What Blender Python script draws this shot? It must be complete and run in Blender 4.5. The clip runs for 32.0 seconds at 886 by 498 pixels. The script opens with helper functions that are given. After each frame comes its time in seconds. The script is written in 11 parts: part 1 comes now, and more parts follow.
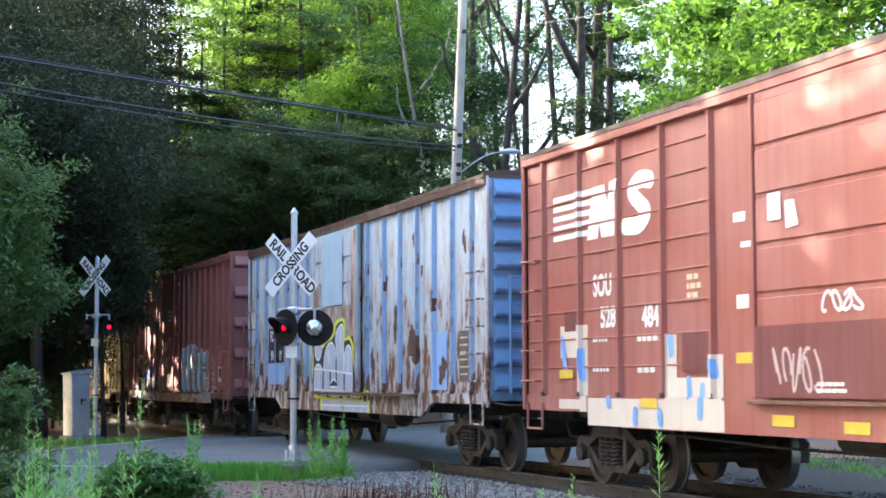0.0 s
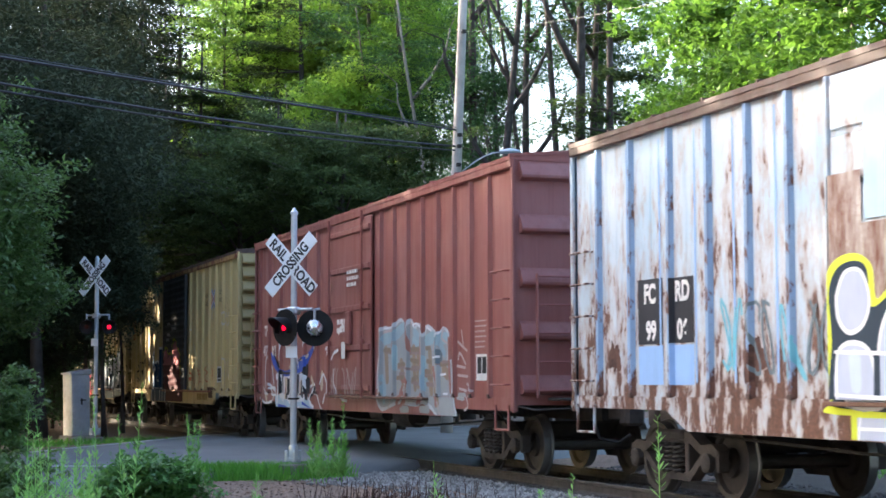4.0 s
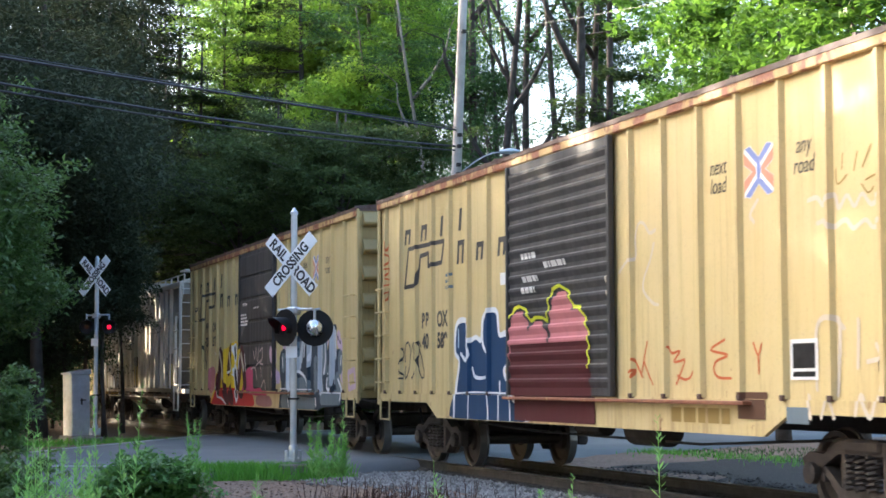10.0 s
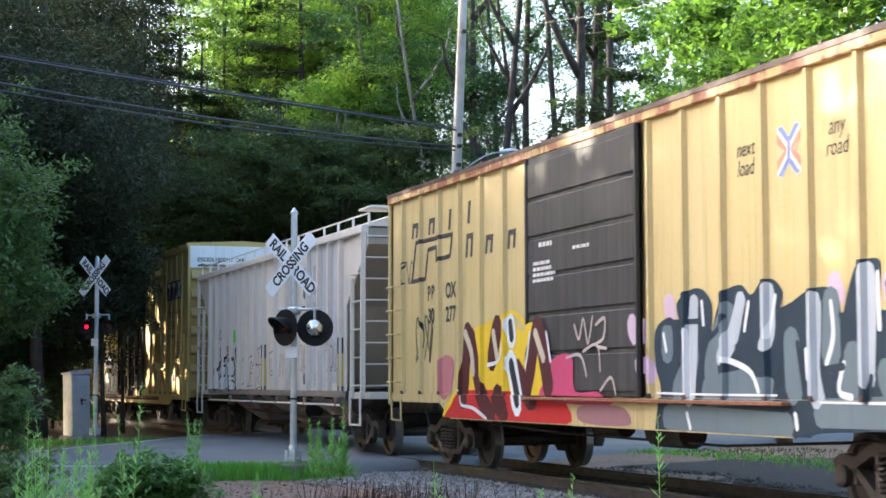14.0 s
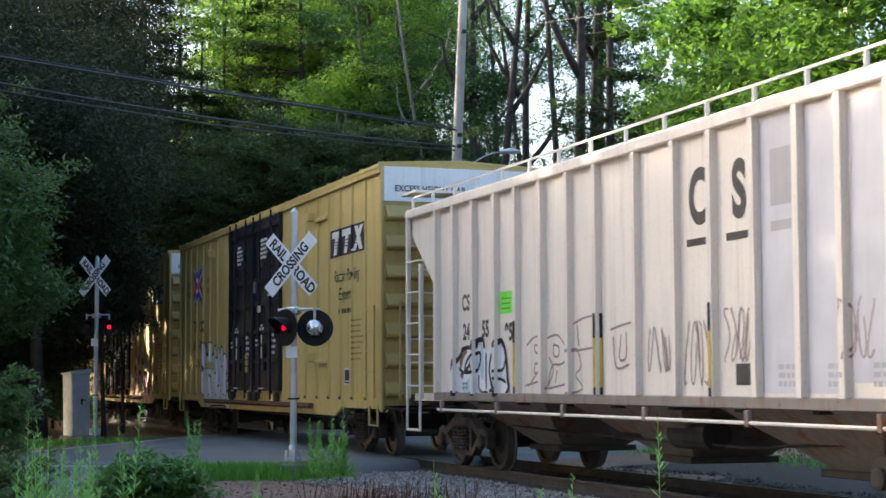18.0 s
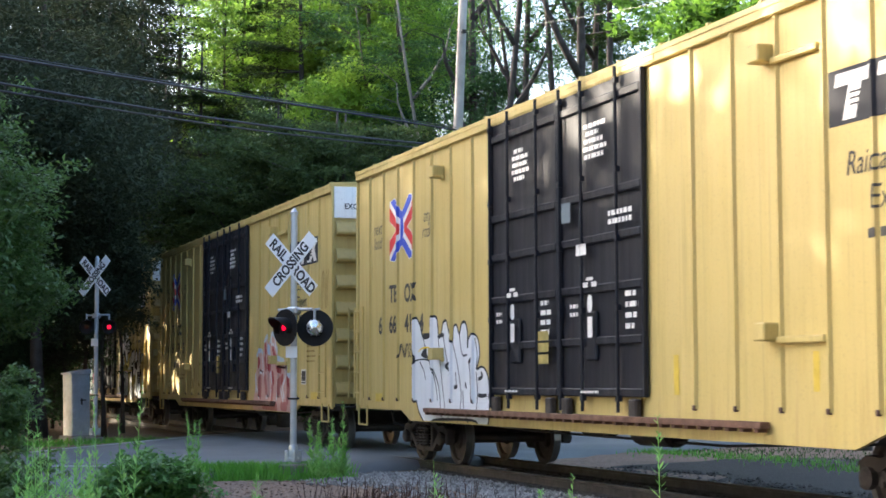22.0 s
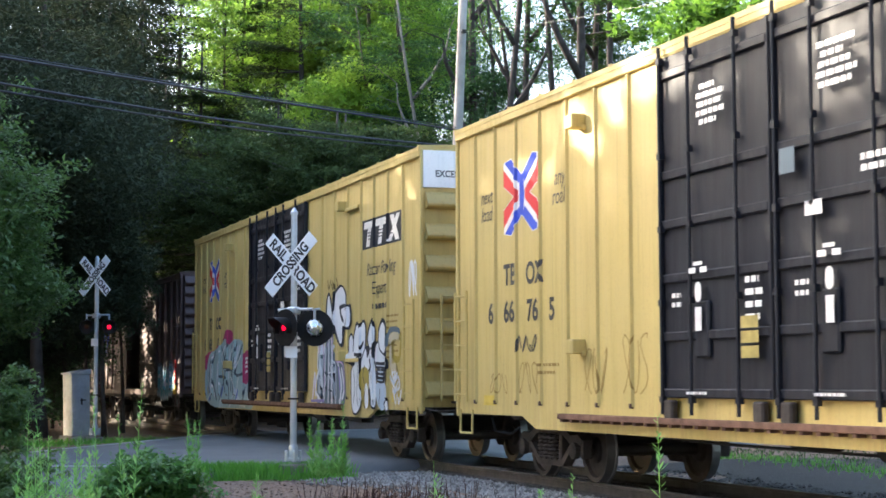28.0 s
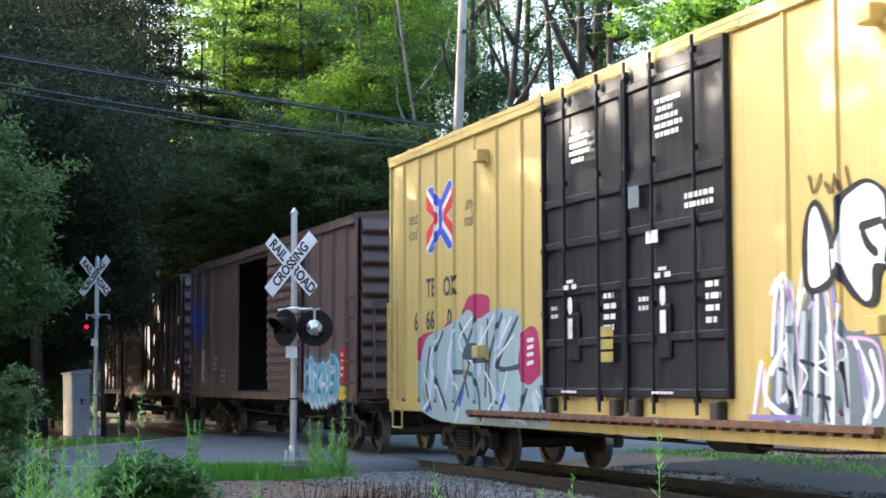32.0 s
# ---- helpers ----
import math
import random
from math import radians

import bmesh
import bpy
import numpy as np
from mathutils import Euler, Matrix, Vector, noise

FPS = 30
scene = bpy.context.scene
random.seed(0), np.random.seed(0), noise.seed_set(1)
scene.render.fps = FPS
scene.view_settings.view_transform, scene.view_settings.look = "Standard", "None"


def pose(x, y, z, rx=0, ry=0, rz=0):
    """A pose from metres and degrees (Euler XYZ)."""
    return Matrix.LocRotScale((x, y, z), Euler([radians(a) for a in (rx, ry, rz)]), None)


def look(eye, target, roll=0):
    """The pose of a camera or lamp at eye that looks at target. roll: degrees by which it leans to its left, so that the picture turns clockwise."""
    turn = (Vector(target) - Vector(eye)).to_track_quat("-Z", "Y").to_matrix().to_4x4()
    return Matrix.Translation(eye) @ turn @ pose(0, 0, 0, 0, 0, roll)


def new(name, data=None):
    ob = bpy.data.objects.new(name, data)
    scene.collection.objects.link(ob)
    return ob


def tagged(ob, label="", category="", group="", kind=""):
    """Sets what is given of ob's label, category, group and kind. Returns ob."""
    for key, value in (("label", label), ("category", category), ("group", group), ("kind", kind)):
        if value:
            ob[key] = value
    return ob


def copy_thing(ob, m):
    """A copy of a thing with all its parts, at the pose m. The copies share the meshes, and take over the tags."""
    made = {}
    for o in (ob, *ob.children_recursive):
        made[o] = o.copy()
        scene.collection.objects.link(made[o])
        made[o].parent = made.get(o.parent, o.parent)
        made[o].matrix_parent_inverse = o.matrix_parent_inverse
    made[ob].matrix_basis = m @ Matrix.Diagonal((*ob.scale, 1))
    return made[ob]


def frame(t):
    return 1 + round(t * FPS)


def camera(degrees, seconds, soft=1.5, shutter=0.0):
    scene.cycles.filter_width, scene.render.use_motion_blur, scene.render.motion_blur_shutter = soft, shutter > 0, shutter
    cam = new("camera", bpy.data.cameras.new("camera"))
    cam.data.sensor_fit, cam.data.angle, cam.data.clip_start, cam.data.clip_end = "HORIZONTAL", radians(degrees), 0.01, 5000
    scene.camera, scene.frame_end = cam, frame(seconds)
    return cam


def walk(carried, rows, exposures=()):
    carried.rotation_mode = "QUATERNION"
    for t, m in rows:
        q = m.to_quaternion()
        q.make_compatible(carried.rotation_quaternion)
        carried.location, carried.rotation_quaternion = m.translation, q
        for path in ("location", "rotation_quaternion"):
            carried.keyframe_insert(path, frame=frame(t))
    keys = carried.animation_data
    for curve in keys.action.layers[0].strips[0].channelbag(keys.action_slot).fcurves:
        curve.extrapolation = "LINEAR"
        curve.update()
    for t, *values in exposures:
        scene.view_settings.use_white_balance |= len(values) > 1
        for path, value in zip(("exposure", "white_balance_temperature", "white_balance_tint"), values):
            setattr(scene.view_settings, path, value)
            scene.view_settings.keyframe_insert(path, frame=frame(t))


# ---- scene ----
cam = camera(29.325, 32.0, soft=1.6, shutter=0.25)
EYE = Vector((0.0, 0.0, 1.32))
VIEW = Vector((-0.94167, 0.32730, 0.07832))
HERE = look(EYE, EYE + VIEW, -0.168)
walk(cam, [(0.0, HERE), (32.0, HERE)], exposures=[(0.0, 3.02, 5820, 11), (1.0, 2.94, 5820, 11), (3.0, 2.64, 5820, 11), (5.0, 2.84, 5820, 11), (6.0, 3.24, 5820, 11), (7.0, 3.29, 5820, 11), (8.0, 3.14, 5820, 11), (9.0, 2.88, 5820, 11), (11.0, 2.57, 5820, 11), (12.0, 2.61, 5820, 11), (14.0, 2.66, 5820, 11), (17.0, 2.34, 5820, 11), (18.0, 2.06, 5820, 11), (20.0, 2.23, 5820, 11), (21.0, 2.41, 5820, 11), (22.0, 2.54, 5820, 11), (24.0, 2.64, 5820, 11), (25.0, 2.51, 5820, 11), (28.0, 2.72, 5820, 11), (29.0, 2.52, 5820, 11), (30.0, 2.49, 5820, 11), (31.0, 2.5, 5820, 11), (32.0, 2.73, 5820, 11)])

# ---- world and sun ----
SUN_AZ, SUN_EL = 0.0, radians(17.0)
TO_SUN = Vector((-0.70, -0.714, 0.0)).normalized() * math.cos(SUN_EL) + Vector((0, 0, math.sin(SUN_EL)))
world = bpy.data.worlds.new("sky")
scene.world = world
world.use_nodes = True
wn = world.node_tree.nodes
sky = wn.new("ShaderNodeTexSky")
sky.sky_type = "NISHITA"
sky.sun_disc = False
sky.sun_elevation = SUN_EL
sky.sun_rotation = math.atan2(TO_SUN.x, TO_SUN.y)
sky.air_density, sky.dust_density, sky.ozone_density = 1.0, 5.0, 1.0
wn["Background"].inputs["Strength"].default_value = 0.15
world.node_tree.links.new(sky.outputs["Color"], wn["Background"].inputs["Color"])
sun = new("sun", bpy.data.lights.new("sun", "SUN"))
sun.data.energy, sun.data.angle, sun.data.color = 5.0, radians(0.6), (1.0, 0.82, 0.58)
sun.matrix_world = look((0, 0, 60), Vector((0, 0, 60)) - TO_SUN)


# ---- mesh helpers ----
def part(name, bm, material, parent=None, label="", smooth=False):
    """Links a bmesh, or a finished mesh, as one object under a thing or a part."""
    if isinstance(bm, bpy.types.Mesh):
        me = bm
    else:
        bmesh.ops.recalc_face_normals(bm, faces=bm.faces)
        me = bpy.data.meshes.new(name)
        bm.to_mesh(me)
        bm.free()
        if smooth:
            me.shade_smooth()
    if material and not me.materials:
        for m in (material if isinstance(material, (list, tuple)) else [material]):
            me.materials.append(m)
    ob = new(name, me)
    if parent:
        ob.parent = parent
    if label:
        ob["label"] = label
    return ob


def box(bm, x0, x1, y0, y1, z0, z1, bev=0.0):
    vs = [bm.verts.new((x, y, z)) for x in (x0, x1) for y in (y0, y1) for z in (z0, z1)]
    fs = [bm.faces.new([vs[i] for i in q]) for q in
          ((0, 1, 3, 2), (4, 6, 7, 5), (0, 4, 5, 1), (2, 3, 7, 6), (0, 2, 6, 4), (1, 5, 7, 3))]
    if bev:
        es = list({e for f in fs for e in f.edges})
        bmesh.ops.bevel(bm, geom=es, offset=bev, segments=1, affect="EDGES")
    return bm


def rod(bm, p, q, r, r2=None, seg=8, caps=True):
    p, q = Vector(p), Vector(q)
    r2 = r if r2 is None else r2
    m = (q - p).to_track_quat("Z", "Y").to_matrix()
    a, b = [], []
    for i in range(seg):
        w = 2 * math.pi * i / seg
        d = m @ Vector((math.cos(w), math.sin(w), 0))
        a.append(bm.verts.new(p + d * r))
        b.append(bm.verts.new(q + d * r2))
    for i in range(seg):
        bm.faces.new((a[i], a[(i + 1) % seg], b[(i + 1) % seg], b[i]))
    if caps:
        bm.faces.new(a[::-1])
        bm.faces.new(b)
    return bm


def pipe(bm, pts, r, seg=6):
    for p, q in zip(pts, pts[1:]):
        rod(bm, p, q, r, seg=seg)
    return bm


def prism(bm, pts, y0, y1):
    """A solid from an outline in x and z, between y0 and y1."""
    a = [bm.verts.new((x, y0, z)) for x, z in pts]
    b = [bm.verts.new((x, y1, z)) for x, z in pts]
    n = len(pts)
    bm.faces.new(a)
    bm.faces.new(b[::-1])
    for i in range(n):
        bm.faces.new((a[i], b[i], b[(i + 1) % n], a[(i + 1) % n]))
    return bm


def lathe(bm, prof, axis_y=True, seg=24):
    """A turned body from (radius, along) pairs, along y."""
    rings = []
    for r, a in prof:
        ring = []
        for i in range(seg):
            w = 2 * math.pi * i / seg
            ring.append(bm.verts.new((r * math.cos(w), a, r * math.sin(w)) if axis_y
                                     else (r * math.cos(w), r * math.sin(w), a)))
        rings.append(ring)
    for p, q in zip(rings, rings[1:]):
        for i in range(seg):
            bm.faces.new((p[i], p[(i + 1) % seg], q[(i + 1) % seg], q[i]))
    bm.faces.new(rings[0][::-1])
    bm.faces.new(rings[-1])
    return bm


def quads(name, verts, material):
    """A mesh of loose faces from an array of faces x corners x 3."""
    n, c = verts.shape[:2]
    me = bpy.data.meshes.new(name)
    me.vertices.add(n * c)
    me.vertices.foreach_set("co", np.ascontiguousarray(verts, dtype=np.float32).ravel())
    me.loops.add(n * c)
    me.loops.foreach_set("vertex_index", np.arange(n * c, dtype=np.int32))
    me.polygons.add(n)
    me.polygons.foreach_set("loop_start", np.arange(0, n * c, c, dtype=np.int32))
    me.update(calc_edges=True)
    me.materials.append(material)
    return me


# ---- materials ----
class Nodes:
    """A short way to wire a node material."""

    def __init__(self, name):
        self.mat = bpy.data.materials.new(name)
        self.mat.use_nodes = True
        self.tree = self.mat.node_tree
        self.bsdf = self.tree.nodes["Principled BSDF"]
        self.coord = self.tree.nodes.new("ShaderNodeTexCoord")

    def add(self, kind, **sets):
        n = self.tree.nodes.new("ShaderNode" + kind)
        for k, v in sets.items():
            if k.startswith("_"):
                n.inputs[k[1:]].default_value = v
        return n

    def link(self, a, b):
        self.tree.links.new(a, b)

    def coords(self, scale=(1, 1, 1), world_space=False):
        m = self.add("Mapping")
        m.inputs["Scale"].default_value = scale
        if world_space:
            self.link(self.add("NewGeometry").outputs["Position"], m.inputs["Vector"])
        else:
            self.link(self.coord.outputs["Object"], m.inputs["Vector"])
        return m.outputs["Vector"]

    def noise(self, scale, detail=4.0, rough=0.6, vec=None, stretch=(1, 1, 1), world_space=False):
        n = self.add("TexNoise")
        n.inputs["Scale"].default_value, n.inputs["Detail"].default_value = scale, detail
        n.inputs["Roughness"].default_value = rough
        self.link(vec or self.coords(stretch, world_space), n.inputs["Vector"])
        return n.outputs["Fac"]

    def ramp(self, fac, lo, hi, a=0.0, b=1.0):
        m = self.add("MapRange")
        for k, v in (("From Min", lo), ("From Max", hi), ("To Min", a), ("To Max", b)):
            m.inputs[k].default_value = v
        m.clamp = True
        self.link(fac, m.inputs["Value"])
        return m.outputs["Result"]

    def mix(self, fac, a, b):
        m = self.add("Mix")
        m.data_type = "RGBA"
        for sock, v in ((0, fac), (6, a), (7, b)):
            if isinstance(v, (int, float)):
                m.inputs[sock].default_value = v
            elif isinstance(v, tuple):
                m.inputs[sock].default_value = (*v, 1.0) if len(v) == 3 else v
            else:
                self.link(v, m.inputs[sock])
        return m.outputs[2]

    def math(self, op, a, b):
        m = self.add("Math")
        m.operation = op
        for i, v in enumerate((a, b)):
            if isinstance(v, (int, float)):
                m.inputs[i].default_value = v
            else:
                self.link(v, m.inputs[i])
        return m.outputs[0]

    def bump(self, height, strength=0.3, dist=0.02):
        b = self.add("Bump")
        b.inputs["Strength"].default_value, b.inputs["Distance"].default_value = strength, dist
        self.link(height, b.inputs["Height"])
        self.link(b.outputs["Normal"], self.bsdf.inputs["Normal"])

    def done(self, color=None, rough=0.6, metal=0.0):
        if color is not None:
            if isinstance(color, tuple):
                self.bsdf.inputs["Base Color"].default_value = (*color, 1.0)
            else:
                self.link(color, self.bsdf.inputs["Base Color"])
        if isinstance(rough, (int, float)):
            self.bsdf.inputs["Roughness"].default_value = rough
        else:
            self.link(rough, self.bsdf.inputs["Roughness"])
        self.bsdf.inputs["Metallic"].default_value = metal
        return self.mat


def dim(c, k):
    return tuple(v * k for v in c)


def paint(name, color, rust=0.25, fade=0.3, rough=0.5, rust_color=(0.13, 0.05, 0.022), dirt=(0.10, 0.075, 0.055)):
    """Weathered rail-car paint: faded patches, streaks run down the sheet, rust spots."""
    n = Nodes(name)
    big = n.noise(0.6, 3.0)
    streak = n.noise(1.0, 5.0, 0.7, stretch=(5.0, 5.0, 0.35))
    fine = n.noise(28.0, 4.0)
    pale = tuple(min(1.0, v * 0.75 + 0.16) for v in color)
    c = n.mix(n.ramp(big, 0.35, 0.75, 0.0, fade), color, pale)
    c = n.mix(n.ramp(streak, 0.5, 0.85, 0.0, 0.55), c, dim(color, 0.62))
    c = n.mix(n.ramp(fine, 0.55, 0.8, 0.0, 0.25), c, dirt)
    runs = n.noise(1.0, 4.0, 0.6, stretch=(16.0, 16.0, 0.28))
    c = n.mix(n.ramp(runs, 0.56, 0.80, 0.0, 0.45), c, dim(color, 0.45))
    spots = n.noise(2.6, 8.0, 0.68, stretch=(1.6, 1.6, 0.7))
    lo = 0.80 - 0.42 * rust
    sep = n.add("SeparateXYZ")
    n.link(n.coord.outputs["Object"], sep.inputs[0])
    foot = n.math("MULTIPLY", n.ramp(sep.outputs["Z"], 0.75, 1.75, 0.13, 0.0), n.ramp(sep.outputs["Z"], 0.5, 0.65))
    spots = n.math("ADD", spots, n.math("MULTIPLY", foot, 0.4 + 1.6 * rust))
    drip = n.noise(1.0, 5.0, 0.65, stretch=(9.0, 9.0, 0.55))
    c = n.mix(n.ramp(n.math("ADD", drip, foot), 0.60, 0.82, 0.0, min(0.6, 1.7 * rust)), c, dim(rust_color, 1.6))
    mask = n.ramp(spots, lo, lo + 0.05)
    rc = n.mix(n.ramp(fine, 0.3, 0.7), rust_color, dim(rust_color, 2.2))
    c = n.mix(mask, c, rc)
    dent = n.noise(1.1, 2.0)
    n.bump(n.math("ADD", n.math("MULTIPLY", dent, 6.0), n.math("ADD", n.math("MULTIPLY", mask, 0.3), fine)), 0.12, 0.01)
    return n.done(c, n.ramp(streak, 0.3, 0.8, rough - 0.08, rough + 0.25))


def plain(name, color, rough=0.6, metal=0.0, vary=0.35, scale=6.0):
    n = Nodes(name)
    a = n.noise(scale, 5.0)
    b = n.noise(scale * 9, 3.0)
    c = n.mix(n.ramp(a, 0.35, 0.7), color, dim(color, 1 - vary))
    c = n.mix(n.ramp(b, 0.55, 0.8, 0, 0.4), c, dim(color, 1 - vary * 0.6))
    n.bump(b, 0.1, 0.01)
    return n.done(c, n.ramp(a, 0.3, 0.7, max(0.05, rough - 0.1), min(1, rough + 0.12)), metal)


def leafy(name, dark, light, through_=0.35, rough=0.5, gloss=0.5):
    n = Nodes(name)
    n.bsdf.inputs["Specular IOR Level"].default_value = gloss
    g = n.add("NewGeometry")
    big = n.noise(0.55, 2.0, world_space=True)
    c = n.mix(g.outputs["Random Per Island"], dark, light)
    c = n.mix(n.ramp(big, 0.35, 0.7, 0.0, 0.5), c, dim(dark, 0.8))
    n.done(c, rough)
    t = n.add("BsdfTranslucent")
    k = n.mix(0.5, c, tuple(min(1, v * 1.6) for v in light))
    n.link(k, t.inputs["Color"])
    m = n.add("MixShader")
    m.inputs[0].default_value = through_
    n.link(n.bsdf.outputs[0], m.inputs[1])
    n.link(t.outputs[0], m.inputs[2])
    n.link(m.outputs[0], n.tree.nodes["Material Output"].inputs["Surface"])
    return n.mat


def glow(name, color, strength):
    n = Nodes(name)
    n.bsdf.inputs["Emission Color"].default_value = (*color, 1)
    n.bsdf.inputs["Emission Strength"].default_value = strength
    return n.done(dim(color, 0.4), 0.3)


M_RED = paint("brown_red_paint", (0.27, 0.075, 0.055), 0.12, 0.45)
M_TUSCAN = paint("dull_red_paint", (0.25, 0.07, 0.055), 0.15, 0.40)
M_YELLOW = paint("boxcar_yellow_paint", (0.57, 0.44, 0.19), 0.27, 0.35)
M_YELLOW2 = paint("newer_yellow_paint", (0.53, 0.405, 0.13), 0.15, 0.18)


def rusted_blue():
    """Pale blue paint, chalked white, rusting through most near the floor and along the seams."""
    n = Nodes("faded_blue_white_paint")
    big = n.noise(0.8, 4.0)
    streak = n.noise(1.0, 5.0, 0.7, stretch=(6.0, 6.0, 0.3))
    fine = n.noise(30.0, 4.0)
    spots = n.noise(3.4, 10.0, 0.70, stretch=(1.7, 1.7, 0.6))
    sep = n.add("SeparateXYZ")
    n.link(n.coord.outputs["Object"], sep.inputs[0])
    lower = n.ramp(sep.outputs["Z"], 1.0, 3.6, 0.125, -0.03)
    c = n.mix(n.ramp(big, 0.35, 0.7), (0.50, 0.56, 0.61), (0.36, 0.48, 0.58))
    c = n.mix(n.ramp(streak, 0.52, 0.7, 0.0, 0.65), c, (0.20, 0.33, 0.46))
    c = n.mix(n.ramp(fine, 0.55, 0.8, 0.0, 0.3), c, (0.30, 0.24, 0.20))
    field = n.math("ADD", spots, lower)
    stain = n.ramp(field, 0.46, 0.64, 0.0, 0.75)
    c = n.mix(stain, c, (0.36, 0.21, 0.13))
    mask = n.ramp(field, 0.60, 0.635)
    rc = n.mix(n.ramp(fine, 0.3, 0.7), (0.055, 0.022, 0.014), (0.16, 0.068, 0.040))
    c = n.mix(mask, c, rc)
    n.bump(n.math("ADD", n.math("MULTIPLY", mask, 0.4), fine), 0.15, 0.01)
    return n.done(c, n.ramp(streak, 0.3, 0.8, 0.5, 0.8))


M_BLUE = rusted_blue()
M_BLUE_RIB = paint("blue_rib_paint", (0.24, 0.36, 0.54), 0.58, 0.4, rust_color=(0.07, 0.028, 0.018))
M_YELLOW_CHORD = paint("rusting_yellow_paint", (0.50, 0.34, 0.14), 0.74, 0.3, rust_color=(0.16, 0.06, 0.03))
# End yellows are darkened for shade between cars, with rust spots over.
M_YELLOW_END = paint("grimy_shaded_yellow_end_paint", (0.30, 0.225, 0.085), 0.2, 0.1, rust_color=(0.12, 0.055, 0.025))
M_TALL_END = paint("shaded_tall_end_paint", (0.40, 0.30, 0.095), 0.22, 0.1, rust_color=(0.12, 0.055, 0.025))
M_SHINY = plain("polished_aluminium", (0.80, 0.82, 0.84), 0.22, 0.9, 0.1)
M_LITTER = leafy("dry_leaves", (0.05, 0.028, 0.018), (0.30, 0.19, 0.12), 0.1)
M_STALK = plain("dead_stalk_brown", (0.065, 0.030, 0.022), 0.9, 0, 0.4)
M_BLUE_END = paint("blue_paint", (0.13, 0.28, 0.50), 0.3, 0.3)
M_BROWN = paint("dark_brown_paint", (0.10, 0.060, 0.055), 0.2, 0.15)
M_GREY = paint("pale_grey_paint", (0.74, 0.67, 0.58), 0.12, 0.3)
M_BLACK = paint("black_door_paint", (0.014, 0.016, 0.023), 0.03, 0.0, 0.45, dirt=(0.022, 0.024, 0.03))
M_BLACK.node_tree.nodes["Principled BSDF"].inputs["Specular IOR Level"].default_value = 0.25
M_GREYDOOR = paint("weathered_black_door_paint", (0.031, 0.030, 0.031), 0.05, 0.1, 0.55, dirt=(0.06, 0.055, 0.05))
M_ROOF = paint("rusty_roof_metal", (0.085, 0.050, 0.038), 0.70, 0.1, rust_color=(0.045, 0.021, 0.016))
M_TRACK = plain("rust_brown_door_track", (0.17, 0.085, 0.05), 0.8, 0, 0.5)
M_WHITE = paint("white_paint", (0.78, 0.78, 0.76), 0.05, 0.1)
M_UNDER = plain("grimy_black_steel", (0.030, 0.026, 0.023), 0.75)
M_TRUCK = plain("rust_brown_cast_steel", (0.046, 0.034, 0.027), 0.75)
M_WHEEL = plain("brown_wheel_steel", (0.045, 0.034, 0.028), 0.6)
M_TREAD = plain("polished_tread_steel", (0.26, 0.25, 0.24), 0.38, 0.8, 0.15)
M_GALV = plain("galvanised_steel", (0.52, 0.56, 0.60), 0.42, 0.6, 0.2)
M_BLACKPAINT = plain("matt_black_paint", (0.015, 0.015, 0.016), 0.5)
M_BLACKPAINT.node_tree.nodes["Principled BSDF"].inputs["Specular IOR Level"].default_value = 0.2
M_SIGN = plain("reflective_white_sheet", (0.80, 0.82, 0.84), 0.4, 0, 0.08)
M_LETTER = plain("black_letter_film", (0.02, 0.02, 0.025), 0.5)
M_STENCIL = plain("white_stencil_paint", (0.78, 0.76, 0.73), 0.6, 0, 0.2, 3.0)
M_INK = plain("dark_stencil_paint", (0.05, 0.045, 0.04), 0.6, 0, 0.3, 3.0)
M_YLABEL = plain("yellow_label", (0.62, 0.45, 0.05), 0.5, 0, 0.2)
M_PANEL = plain("faded_dark_panel", (0.13, 0.095, 0.09), 0.7)
M_OLDLABEL = plain("aged_yellow_label", (0.40, 0.32, 0.09), 0.6, 0, 0.4)
M_LENS = glow("red_signal_glass", (1.0, 0.0, 0.03), 0.32)
M_DARKLENS = plain("dark_red_glass", (0.06, 0.004, 0.005), 0.15)
M_BARK = plain("grey_bark", (0.11, 0.092, 0.075), 0.9, 0, 0.5, 3.0)
M_DARKBARK = plain("dark_bark", (0.055, 0.045, 0.038), 0.9, 0, 0.5, 3.0)
M_POLE = plain("weathered_pole_wood", (0.42, 0.38, 0.34), 0.85, 0, 0.3, 2.0)
M_CABLE = plain("black_cable", (0.012, 0.012, 0.015), 0.5)
M_TIE = plain("creosote_wood", (0.020, 0.017, 0.014), 0.9)
M_RAIL = plain("rusty_rail", (0.055, 0.045, 0.039), 0.75, 0.1)
M_RAILTOP = plain("worn_rail_head", (0.20, 0.18, 0.165), 0.5, 0.6, 0.2)
# Leaf colours carry light and shade: dark for shaded trees, bright for sunlit ones.
M_LEAF_SHADE = leafy("shade_green_leaves", (0.042, 0.082, 0.042), (0.11, 0.19, 0.085), 0.25, 0.7, 0.12)
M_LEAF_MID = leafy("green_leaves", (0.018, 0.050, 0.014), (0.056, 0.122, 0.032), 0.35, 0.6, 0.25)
M_LEAF_SUN = leafy("sunlit_green_leaves", (0.026, 0.070, 0.011), (0.150, 0.290, 0.032), 0.38)
M_LEAF_GOLD = leafy("sunlit_gold_leaves", (0.070, 0.150, 0.016), (0.27, 0.44, 0.055), 0.5)
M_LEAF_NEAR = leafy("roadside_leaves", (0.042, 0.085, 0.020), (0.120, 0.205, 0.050))
